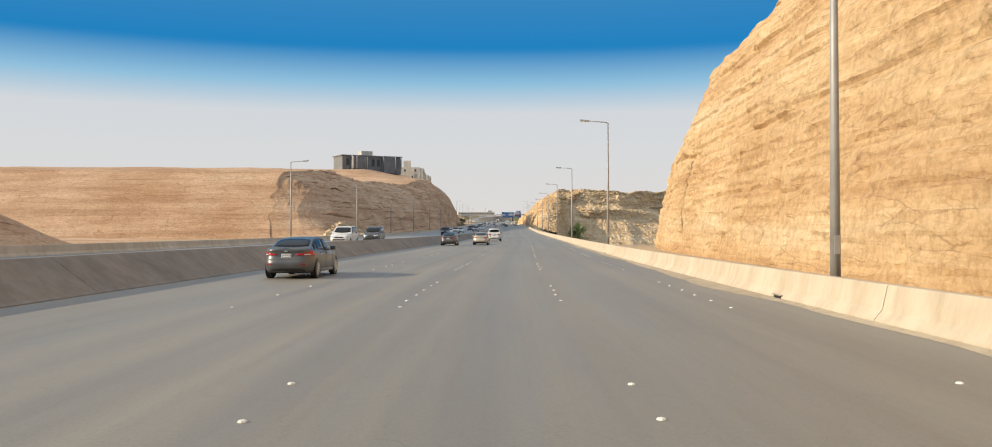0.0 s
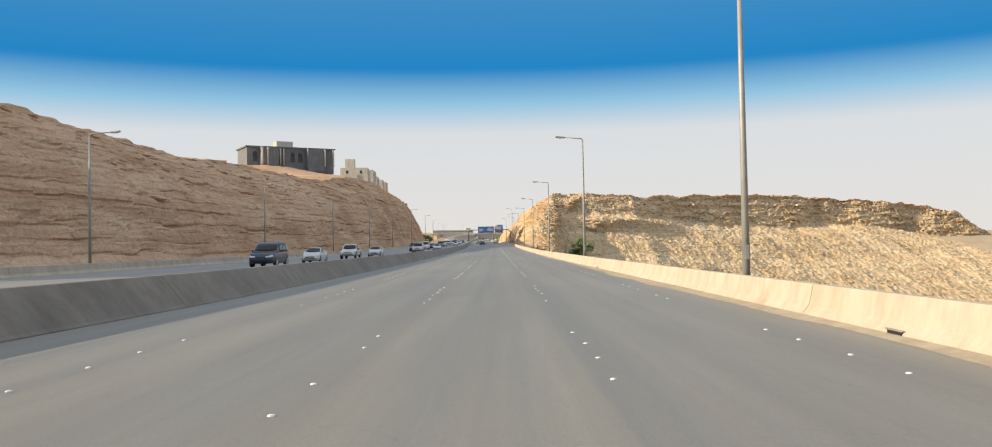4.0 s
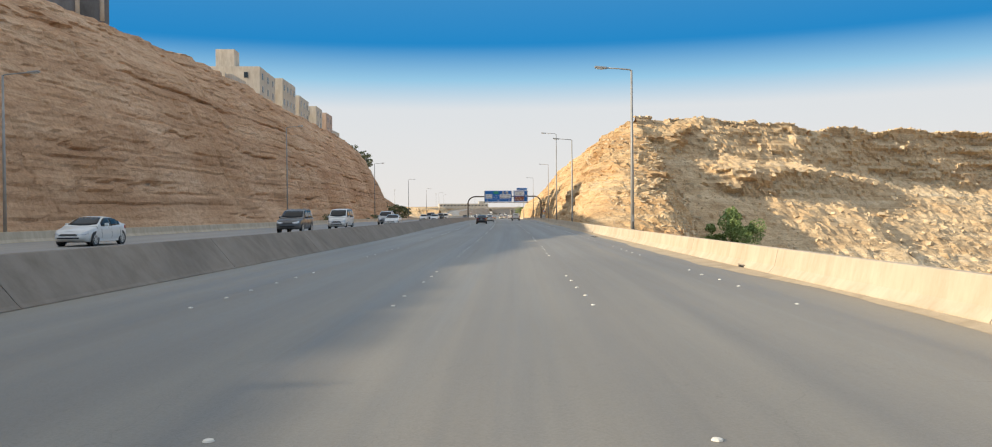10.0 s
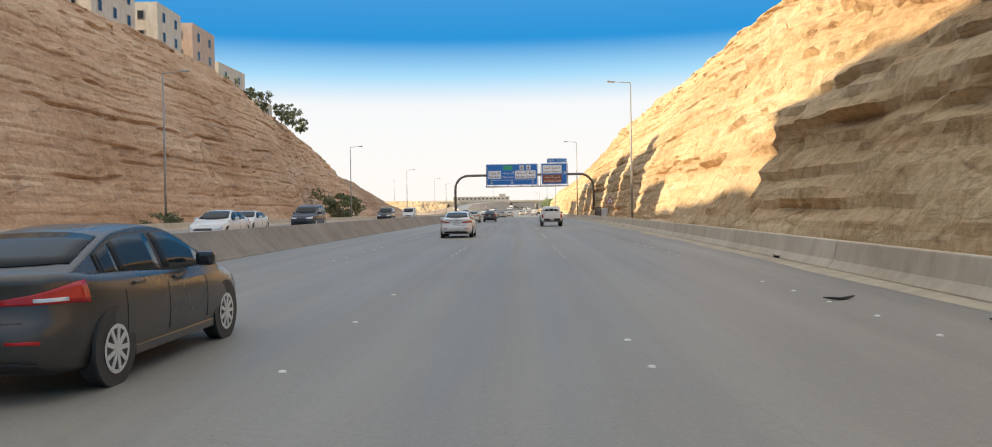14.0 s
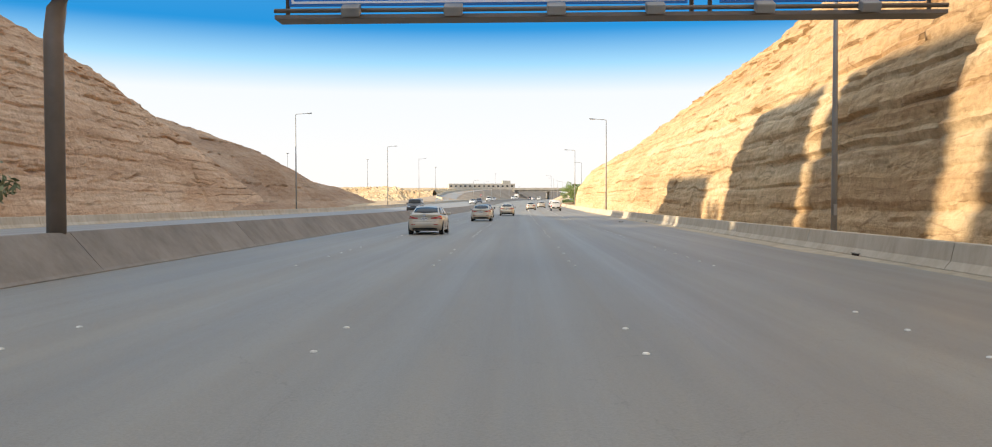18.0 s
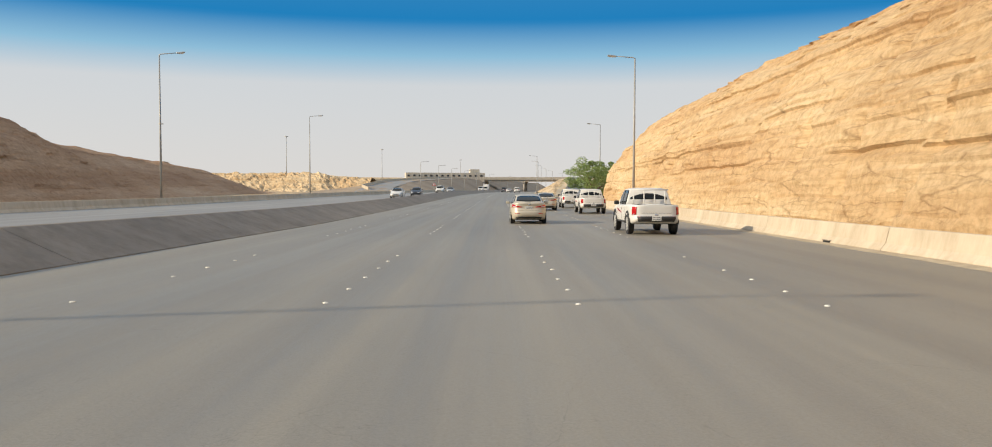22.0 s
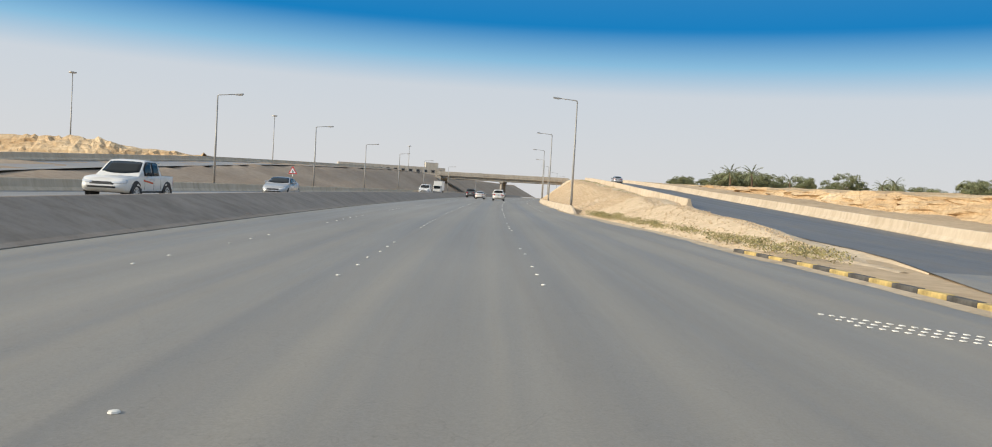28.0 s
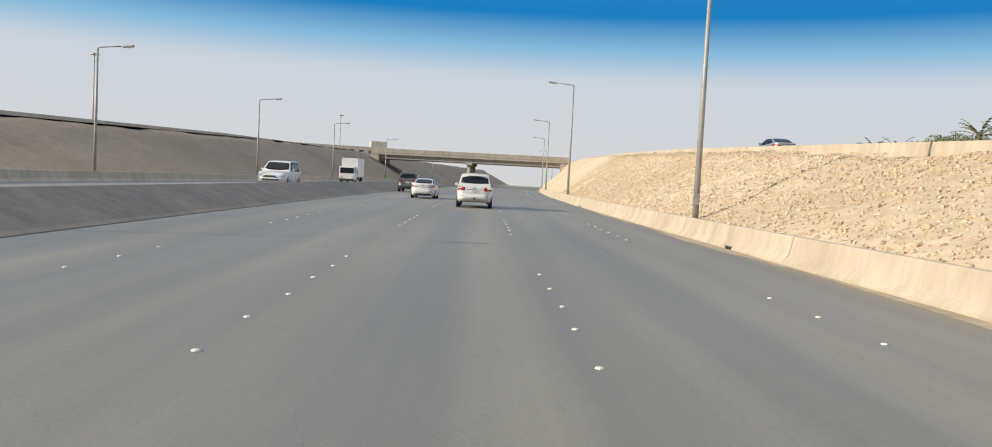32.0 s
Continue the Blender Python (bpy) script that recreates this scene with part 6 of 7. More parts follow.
M_TRIM = plain("black_plastic_trim", (0.03, 0.03, 0.031), 0.6, 0, 0.2, 4.0)
M_TAIL = plain("red_tail_lens", (0.42, 0.012, 0.014), 0.18, 0, 0.15, 6.0)
M_HEAD = plain("clear_head_lens", (0.62, 0.64, 0.66), 0.12, 0.2, 0.1, 6.0)
M_PLATE = plain("number_plate", (0.68, 0.68, 0.66), 0.5, 0, 0.05, 6.0)
M_PLATEBAR = plain("plate_bars", (0.08, 0.08, 0.085), 0.6, 0, 0.1, 6.0)
M_CHROME = plain("chrome", (0.62, 0.62, 0.62), 0.18, 0.9, 0.05, 3.0)
M_AMBER = plain("amber_lens", (0.7, 0.28, 0.03), 0.2, 0, 0.1, 6.0)

CARS = {
    # deck: height of the lower body by length from the tail; roof: roof line; panes: side windows; lamp: tail lamp's reach round the corner and its two ends
    "sedan": dict(L=4.55, W=1.78, zb=0.2, plan=4.6, belt=0.94, lean=0.2, bow=1.0,
                  deck=((0, 0.98), (0.1, 1.03), (0.4, 1.05), (0.9, 1.0), (3.0, 0.96), (3.5, 0.92), (4.2, 0.78), (4.45, 0.68), (4.55, 0.62)),
                  wide=((0, 0.06, 0.2, 0.45, 0.7, 0.85, 0.95, 1), (0.88, 0.94, 0.98, 1.0, 0.99, 0.965, 0.93, 0.87)),
                  tail=((0, 0.06, 0.2, 0.42, 0.5, 0.6, 0.8, 0.93, 1), (0.2, 0.06, 0.0, 0.01, 0.06, 0.1, 0.12, 0.07, 0.1)),
                  roof=((0.4, 0.99), (0.62, 1.09), (1.0, 1.25), (1.4, 1.385), (1.9, 1.435), (2.3, 1.43), (2.6, 1.36), (3.0, 1.15), (3.4, 0.93)), cabw=(0.78, 0.84, 0.93, 0.93, 0.8),
                  cabin=((0.6, 1.32), 0, 0, (2.5, 3.3)), panes=((0.98, 1.22), (1.25, 1.98), (2.06, 2.95)), doors=(1.16, 2.04, 3.02), handles=(1.42, 2.28),
                  lamp=((0.32, 1.18), (0.69, 0.74), (0.7, 0.93)), plate=0.66, wheels=(0.95, 3.62), r=0.325),
    "suv": dict(L=4.95, W=1.97, zb=0.32, plan=6.0, belt=1.16, lean=0.16, bow=0.3,
                deck=((0, 1.15), (0.1, 1.2), (0.3, 1.21), (3.3, 1.17), (3.7, 1.13), (4.6, 1.04), (4.85, 0.96), (4.95, 0.9)),
                wide=((0, 0.06, 0.2, 0.45, 0.7, 0.85, 0.95, 1), (0.9, 0.95, 0.98, 1.0, 0.995, 0.985, 0.965, 0.93)),
                tail=((0, 0.06, 0.15, 0.33, 0.4, 0.6, 0.9, 1), (0.16, 0.04, 0.0, 0.0, 0.06, 0.08, 0.09, 0.11)),
                roof=((0.12, 1.12), (0.3, 1.55), (0.45, 1.8), (0.6, 1.86), (1.4, 1.89), (2.5, 1.87), (2.75, 1.8), (3.15, 1.5), (3.6, 1.13)), cabw=(0.9, 0.94, 0.96, 0.95, 0.8),
                cabin=((0.2, 0.42), 0, 0, (2.8, 3.5)), panes=((0.5, 1.15), (1.22, 1.95), (2.05, 3.0)), doors=(1.2, 2.0, 3.1), handles=(1.45, 2.3),
                lamp=((0.52, 1.12), (0.66, 0.9), (0.66, 0.93)), plate=0.62, wheels=(1.05, 3.9), r=0.39),
    "van": dict(L=4.9, W=1.9, zb=0.25, plan=6.0, belt=1.15, lean=0.12, bow=0.2,
                deck=((0, 1.15), (0.2, 1.2), (3.8, 1.15), (4.5, 1.05), (4.8, 0.9), (4.9, 0.82)),
                wide=((0, 0.06, 0.2, 0.45, 0.7, 0.85, 0.95, 1), (0.9, 0.95, 0.98, 1.0, 0.995, 0.985, 0.965, 0.93)),
                tail=((0, 0.06, 0.15, 0.33, 0.4, 0.6, 0.9, 1), (0.16, 0.04, 0.0, 0.0, 0.04, 0.06, 0.07, 0.09)),
                roof=((0.1, 1.12), (0.18, 1.6), (0.28, 1.95), (0.6, 2.02), (1.8, 2.05), (3.1, 2.0), (3.4, 1.9), (3.9, 1.5), (4.35, 1.1)), cabw=(0.9, 0.95, 0.97, 0.96, 0.86),
                cabin=((0.14, 0.26), 0, 0, (3.4, 4.2)), panes=((0.4, 1.4), (1.48, 2.5), (2.6, 3.7)), doors=(1.45, 2.55, 3.7), handles=(1.7, 2.8),
                lamp=((0.66, 1.02), (0.5, 0.95), (0.5, 0.95)), plate=0.6, wheels=(0.95, 4.0), r=0.34),
    "pickup": dict(L=5.15, W=1.83, zb=0.4, plan=7.5, belt=1.08, lean=0.13, bow=0.1,
                   deck=((0, 1.07), (0.1, 1.1), (1.6, 1.1), (3.6, 1.06), (4.0, 1.04), (4.8, 0.97), (5.05, 0.9), (5.15, 0.84)),
                   wide=((0, 0.06, 0.2, 0.45, 0.7, 0.85, 0.95, 1), (0.9, 0.96, 0.985, 1.0, 0.995, 0.99, 0.98, 0.96)),
                   tail=((0, 0.1, 0.2, 0.3, 0.4, 0.9, 1), (0.1, 0.0, 0.0, 0.05, 0.06, 0.06, 0.07)),
                   roof=((1.6, 1.05), (1.66, 1.45), (1.76, 1.68), (2.0, 1.74), (2.8, 1.74), (3.0, 1.66), (3.35, 1.38), (3.8, 1.03)), cabw=(0.92, 0.93, 0.94, 0.93, 0.86),
                   cabin=((1.63, 1.72), 0, 0, (3.0, 3.65)), panes=((1.82, 2.42), (2.52, 3.25)), doors=(1.76, 2.47, 3.35), handles=(1.95, 2.7),
                   lamp=((0.74, 1.0), (0.42, 0.9), (0.42, 0.9)), plate=0.16, wheels=(1.05, 4.1), r=0.38),
}


def patch(name, fn, us, vs, lift, mat, parent, label="", depth=0.012):
    """A thin panel that follows the surface fn(u, v), lifted off it, with a rim down to it; vs gives (low, high) for each u."""
    nv = 5
    e = 1e-3
    bm = bmesh.new()
    top, low = [], []
    for u, (a, b) in zip(us, vs):
        rt, rl = [], []
        for k in range(nv):
            v = a + (b - a) * k / (nv - 1)
            p = Vector(fn(u, v))
            n = (Vector(fn(u + e, v)) - Vector(fn(u - e, v))).cross(Vector(fn(u, v + e)) - Vector(fn(u, v - e)))
            n = n.normalized() if n.length > 1e-12 else Vector((0, 0, 1))
            if n.dot(p - Vector((0, 0, 0.7))) < 0:
                n = -n
            rt.append(bm.verts.new(p + n * lift))
            rl.append(bm.verts.new(p + n * (lift - depth - 0.01)))
        top.append(rt)
        low.append(rl)
    nu = len(us)
    for i in range(nu - 1):
        for k in range(nv - 1):
            bm.faces.new((top[i][k], top[i + 1][k], top[i + 1][k + 1], top[i][k + 1])).smooth = True
    rim = [(i, 0) for i in range(nu)] + [(nu - 1, k) for k in range(1, nv)] + [(i, nv - 1) for i in range(nu - 2, -1, -1)] + [(0, k) for k in range(nv - 2, 0, -1)]
    for (i, k), (j, l) in zip(rim, rim[1:] + rim[:1]):
        bm.faces.new((top[i][k], top[j][l], low[j][l], low[i][k]))
    bmesh.ops.recalc_face_normals(bm, faces=bm.faces[:])
    return part(name, bm, mat, parent, label)


def car(name, kind, colour, m, label, category):
    """A road car; +Y is ahead, the middle of its length stands at the pose."""
    s = CARS[kind]
    L, W, zb = s["L"], s["W"], s["zb"]
    hw = W / 2
    y0 = -L / 2
    mat = PAINT[colour]
    ob = thing(name, m, label, category)
    dy, dz = [d[0] for d in s["deck"]], [d[1] for d in s["deck"]]
    # plan outline from the middle of the tail round one side to the middle of the nose, by length along it
    pw = s["plan"]
    th = np.linspace(0, math.pi, 400)
    ox, oy = np.sin(th) ** (2 / pw), -np.sign(np.cos(th)) * np.abs(np.cos(th)) ** (2 / (pw * 1.1))
    px, py = hw * ox, L / 2 * oy
    al = np.concatenate([[0], np.cumsum(np.hypot(np.diff(px), np.diff(py)))])
    total = float(al[-1])
    q_w, w_w = s["wide"]
    q_r, r_r = s["tail"]
    q_f, f_f = (0, 0.12, 0.35, 0.6, 0.85, 1), (0.14, 0.03, 0.0, 0.04, 0.12, 0.2)

    def S(a, q, side=1):
        x, y = float(np.interp(a, al, px)), float(np.interp(a, al, py))
        k = y / (L / 2)
        if k < 0:
            y += float(np.interp(q, q_r, r_r)) * (-k) ** 4
        else:
            y -= float(np.interp(q, q_f, f_f)) * k ** 4
        end = min(y - y0, L / 2 - y)
        bot = zb + 0.13 * max(0, 1 - end / 0.6) ** 1.5
        top = float(np.interp(y - y0, dy, dz))
        x *= float(np.interp(q, q_w, w_w))
        return (side * x, y, bot + (top - bot) * q)

    na = 44
    aa = np.concatenate([np.linspace(0, 1.4, 14), np.linspace(1.4, total - 1.4, na - 26)[1:-1], np.linspace(total - 1.4, total, 14)])
    qs = sorted(set((0, 0.06, 0.16, 0.28, 0.4, 0.5, 0.58, 0.66, 0.74, 0.82, 0.9, 0.95, 1.0)))
    bm = bmesh.new()
    cols = []
    for side, order in ((1, aa), (-1, aa[::-1][1:-1])):
        for a in order:
            cols.append([bm.verts.new(S(a, q, side)) for q in qs])
    n = len(cols)
    for i in range(n):
        c, d = cols[i], cols[(i + 1) % n]
        for k in range(len(qs) - 1):
            bm.faces.new((c[k], d[k], d[k + 1], c[k + 1])).smooth = True
    h = len(aa)
    for lv, crown in ((-1, 0.03), (0, 0.0)):
        prev = None
        for i in range(h):
            r = cols[i][lv]
            l = r if i in (0, h - 1) else cols[n - i][lv]
            c = r if l is r else bm.verts.new((0, r.co.y, r.co.z + crown))
            if prev:
                for x, y in (((prev[0], r), (prev[1], c)), ((prev[1], c), (prev[2], l))):
                    f = list(dict.fromkeys((x[0], x[1], y[1], y[0])))
                    if len(f) > 2:
                        bm.faces.new(f).smooth = True
            prev = (r, c, l)
    bmesh.ops.recalc_face_normals(bm, faces=bm.faces[:])
    body = part("body", bm, mat, ob)
    # cabin: roof line over a leaning side
    cy, cz = [c[0] for c in s["roof"]], [c[1] for c in s["roof"]]
    belt, lean = s["belt"], s["lean"]
    ztop = max(cz)
    y_a, y_b, y_c, y_d = s["cabin"]

    def roof_z(y):
        t = np.linspace(-0.1, 0.1, 5)
        return float(np.mean(np.interp(np.clip(y + t, cy[0], cy[-1]), cy, cz)))

    def half(y, z):
        k = (z - belt) / (ztop - belt)
        body_w = hw * float(np.interp((y - L / 2) / (L / 2), (-1, -0.7, 0, 0.55, 1), s["cabw"]))
        return body_w - lean * k - 0.05 * max(0.0, k) ** 3

    def R(y, f):
        z = roof_z(y)
        w = half(y, z - 0.03)
        return (f * w, y0 + y, z - 0.045 * abs(f) ** 4 * min(1, max(0, (z - belt) / 0.25)) + 0.0)

    bm = bmesh.new()
    yy = np.linspace(cy[0], cy[-1], 34)
    rows = []
    for y in yy:
        rw = [bm.verts.new(R(y, f)) for f in (-1, -0.93, -0.75, -0.4, 0, 0.4, 0.75, 0.93, 1)]
        lo = [bm.verts.new((sg * half(y, belt - 0.12), y0 + y, min(belt - 0.12, rw[0].co.z - 0.02))) for sg in (-1, 1)]
        rows.append([lo[0]] + rw + [lo[1]])
    for r, r2 in zip(rows, rows[1:]):
        for k in range(10):
            bm.faces.new((r[k], r[k + 1], r2[k + 1], r2[k])).smooth = 0 < k < 9
    bm.faces.new(rows[0])
    bm.faces.new(rows[-1][::-1])
    bmesh.ops.recalc_face_normals(bm, faces=bm.faces[:])
    part("cabin", bm, mat, ob)
    fs = np.linspace(-1, 1, 9)
    top_w = lambda f: (y_a[0] + 0.10 * f * f * s["bow"], y_a[1] - 0.05 * f * f)
    patch("rear_window", lambda f, y: R(y, f), [f * 0.88 for f in fs], [top_w(f) for f in fs], 0.008, M_GLASS, ob)
    patch("windscreen", lambda f, y: R(y, f), [f * 0.9 for f in fs], [(y_d[0], y_d[1] - 0.12 * f * f) for f in fs], 0.008, M_GLASS, ob)
    side_top = lambda y: min(ztop - 0.115, roof_z(y) - 0.085)
    for sg in (-1, 1):
        G = lambda y, z, sg=sg: (sg * half(y, z), y0 + y, z)
        # black surround, then panes over it
        a, b = s["panes"][0][0] - 0.03, s["panes"][-1][1] + 0.03
        us = np.linspace(a, b, 18)
        patch("window_trim", G, us, [(belt + 0.0, max(belt + 0.012, side_top(u) + 0.025)) for u in us], 0.006, M_TRIM, ob)
        for a, b in s["panes"]:
            us = np.linspace(a, b, 8)
            patch("side_window", G, us, [(belt + 0.025, max(belt + 0.035, side_top(u))) for u in us], 0.012, M_GLASS, ob)
        part("mirror", box((sg * (hw + 0.09), y0 + y_d[1] - 0.55, belt + 0.08), (0.2, 0.13, 0.16), 0.05), mat if kind != "pickup" else M_TRIM, ob)
        along = lambda y: float(np.interp(y0 + y, py[40:-40], al[40:-40]))
        B = lambda a_, q, sg=sg: S(a_, q, sg)
        for yd in s["doors"]:
            a_ = along(yd)
            patch("door_seam", B, [a_ - 0.006, a_ + 0.006], [(0.2, 0.97)] * 2, 0.005, M_TRIM, body, "", 0.001)
        for yd in s["handles"]:
            a_ = along(yd)
            x, y, z = S(a_, 0.86, sg)
            part("door_handle", box((x + sg * 0.01, y, z), (0.035, 0.2, 0.035), 0.012), M_CHROME if kind == "suv" else mat, body)
        part("sill", box((sg * hw * 0.92, y0 + sum(s["wheels"]) / 2, zb + 0.05), (0.09, s["wheels"][1] - s["wheels"][0] - 2 * s["r"] - 0.1, 0.1), 0.02), M_TRIM if kind != "sedan" else mat, ob)
        # lamps
        (a1, a2), (l0, l1), (h0, h1) = s["lamp"]
        us = np.linspace(a1, a2, 10)
        vs = [(l0 + (h0 - l0) * k, l1 + (h1 - l1) * k) for k in np.linspace(0, 1, 10)]
        lamp = patch("tail_light", B, us, vs, 0.01, M_TAIL, ob, "red tail lamp")
        us2 = np.linspace(a1 + 0.35 * (a2 - a1), a1 + 0.7 * (a2 - a1), 5)
        patch("reverse_lens", B, us2, [(l0 + (h0 - l0) * 0.5 + 0.02, l0 + (h0 - l0) * 0.5 + 0.06) for _ in us2], 0.016, M_HEAD, lamp)
        us = np.linspace(total - 1.0, total - 0.38, 7)
        patch("head_light", B, us, [(0.66, 0.9), (0.64, 0.9), (0.64, 0.88), (0.64, 0.86), (0.65, 0.84), (0.66, 0.82), (0.68, 0.8)], 0.01, M_HEAD, ob, "clear head lamp")
        us = np.linspace(hw * 0.52, hw * 0.8, 4)
        patch("reflector", B, us, [(0.27, 0.31)] * 4, 0.006, M_TAIL, body)
    both = lambda a_, q: S(abs(a_), q, 1 if a_ >= 0 else -1)
    mid = lambda w: np.linspace(-w, w, 9)
    patch("rear_bumper", both, mid(hw * 0.78), [(0.0, 0.07 if kind == "sedan" else 0.3)] * 9, 0.012, M_TRIM if kind in ("sedan", "pickup") else mat, ob, "lower rear bumper")
    patch("boot_seam", both, mid(hw * 0.62), [(0.5 + 0.0 * k, 0.512) for k in range(9)], 0.002, M_TRIM, body, "", 0.001)
    patch("grille", lambda a_, q: S(total - abs(a_), q, 1 if a_ >= 0 else -1), mid(hw * 0.5), [(0.55, 0.78)] * 9, 0.008, M_TRIM, ob)
    patch("lower_grille", lambda a_, q: S(total - abs(a_), q, 1 if a_ >= 0 else -1), mid(hw * 0.6), [(0.16, 0.36)] * 9, 0.008, M_TRIM, ob)
    zp = s["plate"]
    x, yp, z = S(0.0, zp)
    pl = part("number_plate", box((0, yp - 0.006, z), (0.34, 0.02, 0.16), 0.004), M_PLATE, ob, "white number plate with dark bars")
    bm = bmesh.new()
    for zz in (0.036, -0.036):
        for k in range(6):
            add_box(bm, (-0.125 + 0.045 * k, yp - 0.017, z + zz), (0.026, 0.004, 0.03))
    add_box(bm, (0.148, yp - 0.017, z), (0.012, 0.004, 0.13))
    tagged(part("bars", bm, M_PLATEBAR, pl), kind="stuff")
    x, ye, ze = S(0.0, min(0.97, zp + 0.23))
    part("emblem", box((0, ye - 0.004, ze), (0.13, 0.025, 0.06), 0.02), M_CHROME, ob)
    part("underbody", box((0, 0, zb + 0.06), (W * 0.7, L * 0.8, 0.14)), M_TRIM, ob)
    if kind == "suv":
        patch("chrome_strip", both, mid(0.42), [(zp + 0.12, zp + 0.165)] * 9, 0.012, M_CHROME, ob)
        part("spoiler", box((0, y0 + 0.24, ztop - 0.04), (1.25, 0.3, 0.045), 0.02), mat, ob)
        part("tow_hook", disc(0.06, 0.06, 16, "Y", (0, y0 - 0.02, 0.52)), M_TRIM, ob)
        for sg in (-1, 1):
            w = half(1.5, ztop) - 0.08
            part("roof_rail", tube([(sg * w, y0 + 0.5, ztop - 0.03), (sg * w, y0 + 0.7, ztop + 0.02), (sg * w, y0 + 2.3, ztop + 0.03), (sg * w, y0 + 2.6, ztop - 0.02)], 0.02, 6), M_CHROME, ob)
            part("mud_flap", box((sg * hw * 0.8, y0 + 0.56, 0.36), (0.26, 0.02, 0.26)), M_TRIM, ob)
    if kind == "pickup":
        bm = bmesh.new()
        for q in (-0.6, -0.2, 0.2, 0.6):
            add_tube(bm, [(q, y0 + 1.52, 1.05), (q, y0 + 1.52, 1.66)], 0.022, 6)
        add_tube(bm, [(-0.72, y0 + 1.52, 1.66), (0.72, y0 + 1.52, 1.66)], 0.03, 6)
        part("rack", bm, M_PLATE, ob, "white steel rack")
        part("bed_floor", box((0, y0 + 0.85, 1.108), (W * 0.74, 1.3, 0.02)), M_TRIM, ob, "dark open load bed")
        for sg in (-1, 1):
            part("side_stripe", box((sg * (hw + 0.001), y0 + 3.0, 0.85), (0.012, 0.9, 0.07), 0.0, Euler((0.12, 0, 0))), M_TAIL, body)
            for yw in s["wheels"]:
                part("fender_flare", tube([(sg * hw * 0.97, y0 + yw + 0.47 * math.cos(t), s["r"] + 0.47 * math.sin(t)) for t in [math.pi * q / 8 for q in range(9)]], 0.05, 6), M_TRIM, ob)
    # wheels
    r = s["r"]
    for sg in (-1, 1):
        for yw in s["wheels"]:
            x = S(along(yw), 0.3, 1)[0]
            part("wheel_arch", disc(r + 0.035, 0.03, 28, "X", (sg * (x - 0.008), y0 + yw, r + 0.02)), M_TRIM, body)
            bm = disc(r, 0.21, 28, "X", (sg * (x - 0.1), y0 + yw, r))
            bmesh.ops.bevel(bm, geom=[e for e in bm.edges if len(e.link_faces) == 2 and e.calc_face_angle() > 1], offset=0.035, segments=2, affect="EDGES")
            tyre = part("wheel", bm, M_TYRE, ob)
            part("rim", disc(r * 0.66, 0.02, 24, "X", (sg * (x + 0.0), y0 + yw, r)), M_TRIM, tyre)
            bm = disc(r * 0.16, 0.03, 12, "X", (sg * (x + 0.008), y0 + yw, r))
            for k in range(9):
                t = k * 2 * math.pi / 9
                add_box(bm, (sg * (x + 0.01), y0 + yw + r * 0.38 * math.cos(t), r + r * 0.38 * math.sin(t)), (0.02, r * 0.5, r * 0.13), 0.0, Euler((t, 0, 0)))
            ring = [[bm.verts.new((sg * (x + 0.014), y0 + yw + q * r * math.cos(t), r + q * r * math.sin(t))) for t in [2 * math.pi * k / 24 for k in range(24)]] for q in (0.68, 0.57)]
            for k in range(24):
                bm.faces.new((ring[0][k], ring[0][(k + 1) % 24], ring[1][(k + 1) % 24], ring[1][k]))
            bmesh.ops.recalc_face_normals(bm, faces=bm.faces[:])
            part("spokes", bm, M_RIM, tyre)
    return ob


OURS = (
    ("suv", "white", 0.35, 974.5, "white four-wheel-drive car with chrome tailgate strip in the lane ahead", "car"),
    ("sedan", "white", -3.6, 988, "white sedan in the next lane", "car"),
    ("suv", "grey", -6.9, 1008, "dark grey off-road car by the median", "car"),
    ("sedan", "grey", -7.0, 29.5, "dark grey sedan with alloy wheels", "car"),
    ("sedan", "grey", -7.5, 92, "dark grey sedan by the median barrier", "car"),
    ("sedan", "beige", -4.1, 95, "pale cream sedan with dark windows", "car"),
    ("suv", "white", -3.5, 122, "white four-wheel-drive car among the traffic", "car"),
    ("sedan", "black", -3.95, 459.8, "dusty black sedan with alloy wheels", "car"),
    ("sedan", "beige", -4.3, 616.9, "champagne beige sedan with dark rear window", "car"),
    ("sedan", "beige", -5.25, 554.7, "champagne beige sedan with alloy wheels", "car"),
    ("sedan", "black", -3.35, 562.4, "glossy black sedan with chrome window trim", "car"),
    ("sedan", "beige", 4.62, 752.7, "champagne beige sedan with alloy wheels", "car"),
    ("pickup", "white", 7.4, 761, "white double-cab pickup with red side stripe", "pickup"),
    ("sedan", "beige", -2.9, 646.3, "champagne beige sedan with red tail lamps", "car"),
    ("sedan", "black", -3.3, 662, "glossy black sedan in the next lane", "car"),
    ("sedan", "beige", -1.15, 674.6, "champagne beige sedan straddling the lane line", "car"),
    ("sedan", "white", -3.0, 497, "white sedan with dusty paint", "car"),
    ("pickup", "white", 3.2, 523, "white pickup with a dark load bed and rack", "pickup"),
    ("pickup", "white", 6.5, 718, "white pickup with a rack behind the cab", "pickup"),
    ("pickup", "white", 7.4, 744.8, "white pickup with dusty paint beside the barrier", "pickup"),
    ("sedan", "beige", 2.25, 727.3, "champagne beige sedan with number plate bars", "car"),
)
for kind, colour, u, y, label, cat in OURS:
    car({"suv": "suv_car", "sedan": "sedan_car", "pickup": "pickup_truck"}[kind], kind, colour, on_road(u, y), label, cat)
car("sedan_car", "sedan", "silver", on_road(21.5, 985, float(lerp(RAMP_H, 985)) + 0.03), "silver sedan climbing the exit ramp", "car")

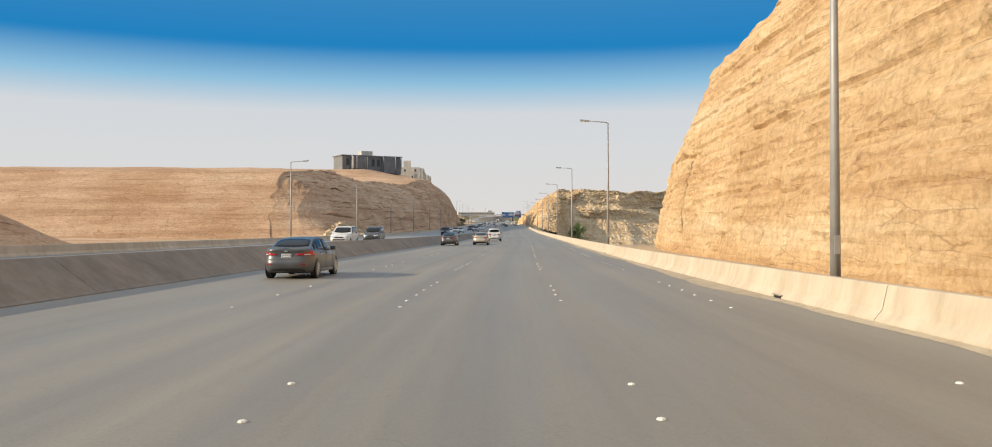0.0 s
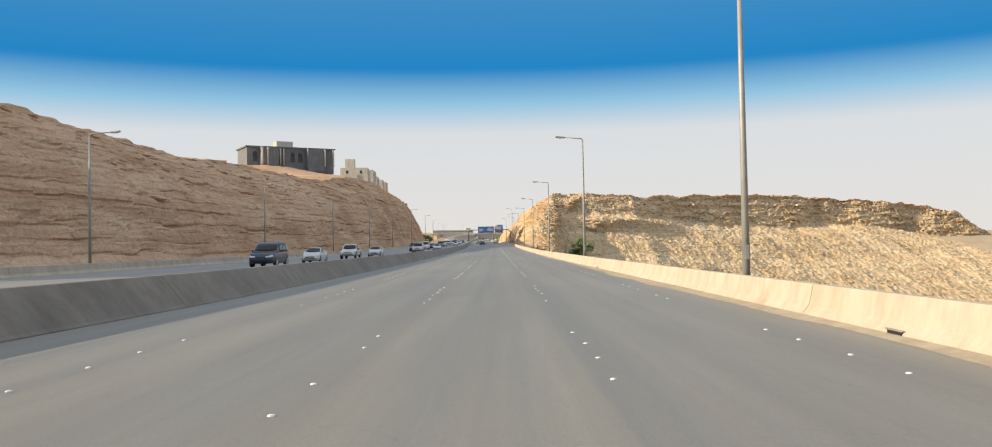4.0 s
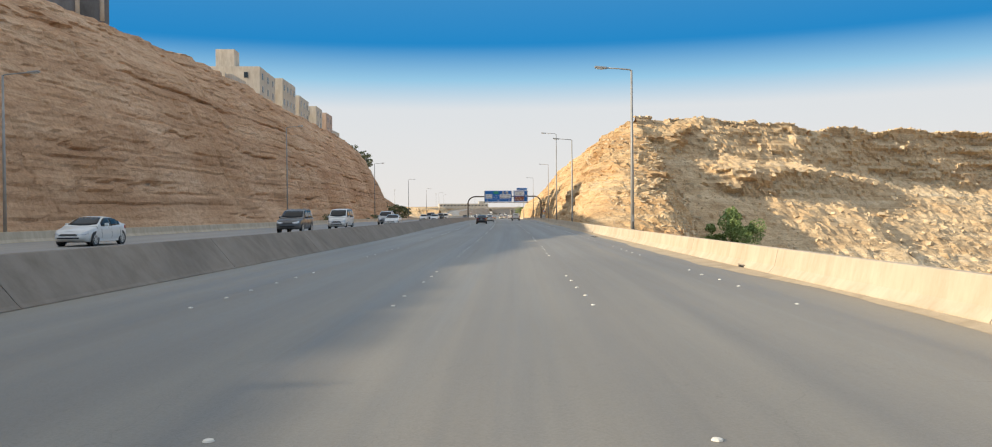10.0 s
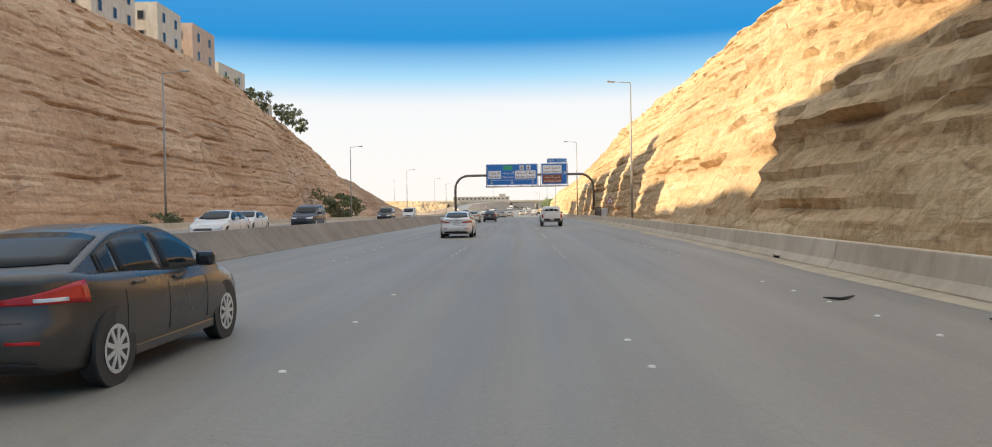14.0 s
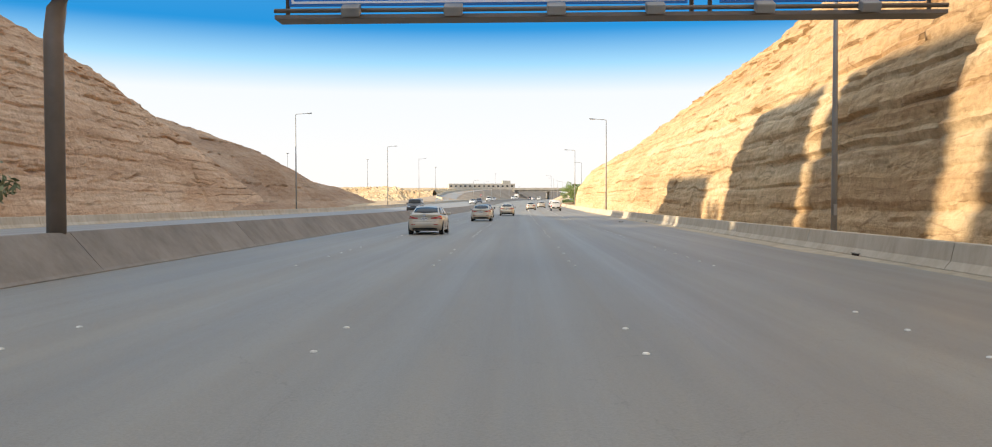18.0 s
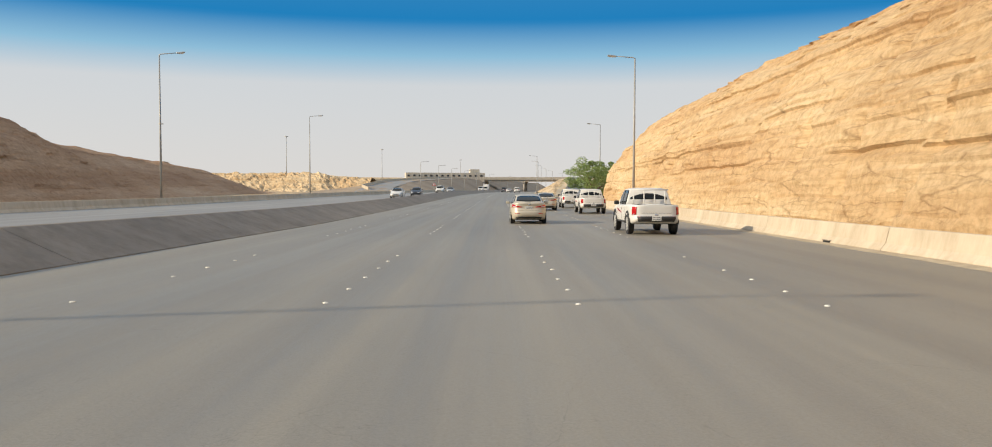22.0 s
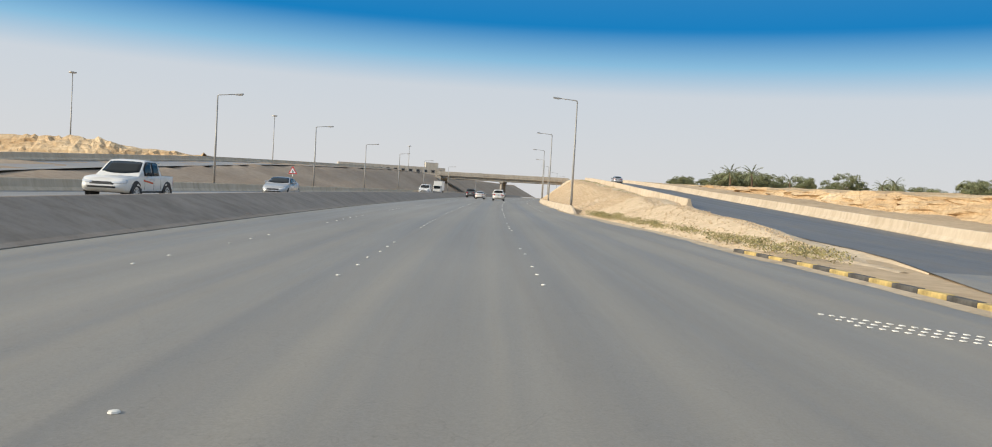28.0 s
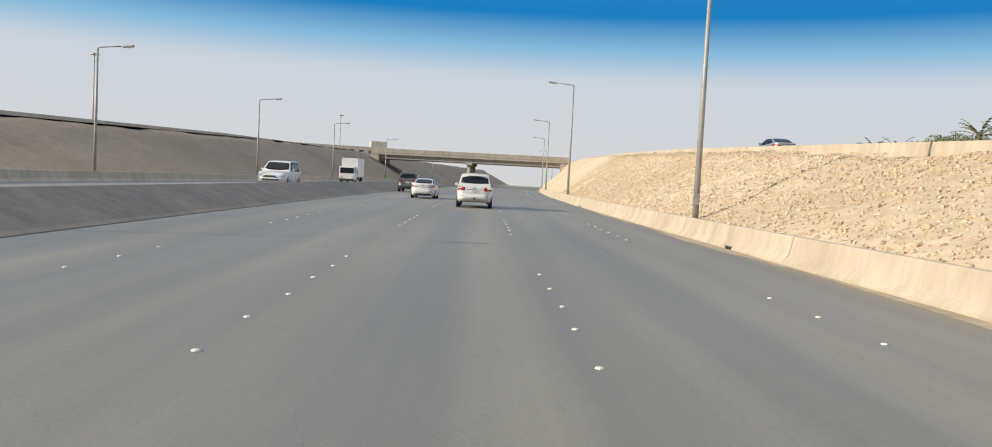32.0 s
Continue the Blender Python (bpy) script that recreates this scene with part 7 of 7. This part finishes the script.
ONCOMING = (("suv", "white", -17, 81), ("suv", "grey", -17.2, 98), ("suv", "blue", -17, 192), ("sedan", "white", -17.3, 209), ("pickup", "white", -17, 227), ("sedan", "white", -16.8, 246),
            ("suv", "silver", -13.6, 276), ("suv", "blue", -17, 304), ("sedan", "white", -13.4, 321), ("van", "white", -17.2, 333), ("sedan", "blue", -17, 350), ("sedan", "white", -20.5, 366), ("suv", "grey", -17, 391),
            ("van", "white", -17, 409), ("sedan", "white", -13.6, 423), ("suv", "silver", -17, 441), ("sedan", "white", -14, 490), ("sedan", "white", -17.4, 504), ("suv", "blue", -17, 518),
            ("suv", "black", -17.4, 561), ("van", "white", -17.2, 584), ("suv", "grey", -14, 686), ("sedan", "white", -14, 803), ("sedan", "blue", -14, 827), ("pickup", "white", -14, 870), ("sedan", "silver", -14, 894), ("suv", "white", -13.6, 986))
WORD = {"suv": "off-road car", "sedan": "sedan", "van": "van", "pickup": "pickup"}
TONE = {"white": "white", "grey": "dark grey", "blue": "dark blue", "silver": "silver", "black": "black"}
done = {}
for kind, colour, u, y in ONCOMING:
    m = on_road(u, y, 0.25, 180)
    if (kind, colour) in done:
        copy_thing(done[kind, colour], m)
    else:
        done[kind, colour] = car({"suv": "suv_car", "sedan": "sedan_car", "van": "van", "pickup": "pickup_truck"}[kind], kind, colour, m,
                                 f"{TONE[colour]} {WORD[kind]} in the oncoming lanes beyond the median", "van" if kind == "van" else "pickup" if kind == "pickup" else "car")
# small white box truck near the bridge
truck = thing("box_truck", on_road(-16.5, 1028, 0.25, 180), "white box truck in the oncoming lanes", "truck")
part("cargo_box", box((0, -0.9, 1.95), (2.0, 3.9, 2.2), 0.03), PAINT["white"], truck)
part("cab", box((0, 1.9, 1.2), (1.85, 1.5, 1.7), 0.12), PAINT["white"], truck)
part("windscreen", box((0, 2.66, 1.55), (1.6, 0.05, 0.65), 0.02), M_GLASS, truck)
part("bumper", box((0, 2.7, 0.45), (1.8, 0.12, 0.25), 0.03), M_TRIM, truck)
part("chassis", box((0, 0, 0.6), (0.9, 5.0, 0.25)), M_TRIM, truck)
for sg in (-1, 1):
    for yw in (-1.9, 1.7):
        part("wheel", disc(0.38, 0.24, 24, "X", (sg * 0.8, yw, 0.38)), M_TYRE, truck)
    part("head_light", box((sg * 0.7, 2.68, 0.75), (0.3, 0.06, 0.18), 0.02), M_HEAD, truck)
    part("side_window", box((sg * 0.93, 1.95, 1.6), (0.03, 0.8, 0.5), 0.01), M_GLASS, truck)
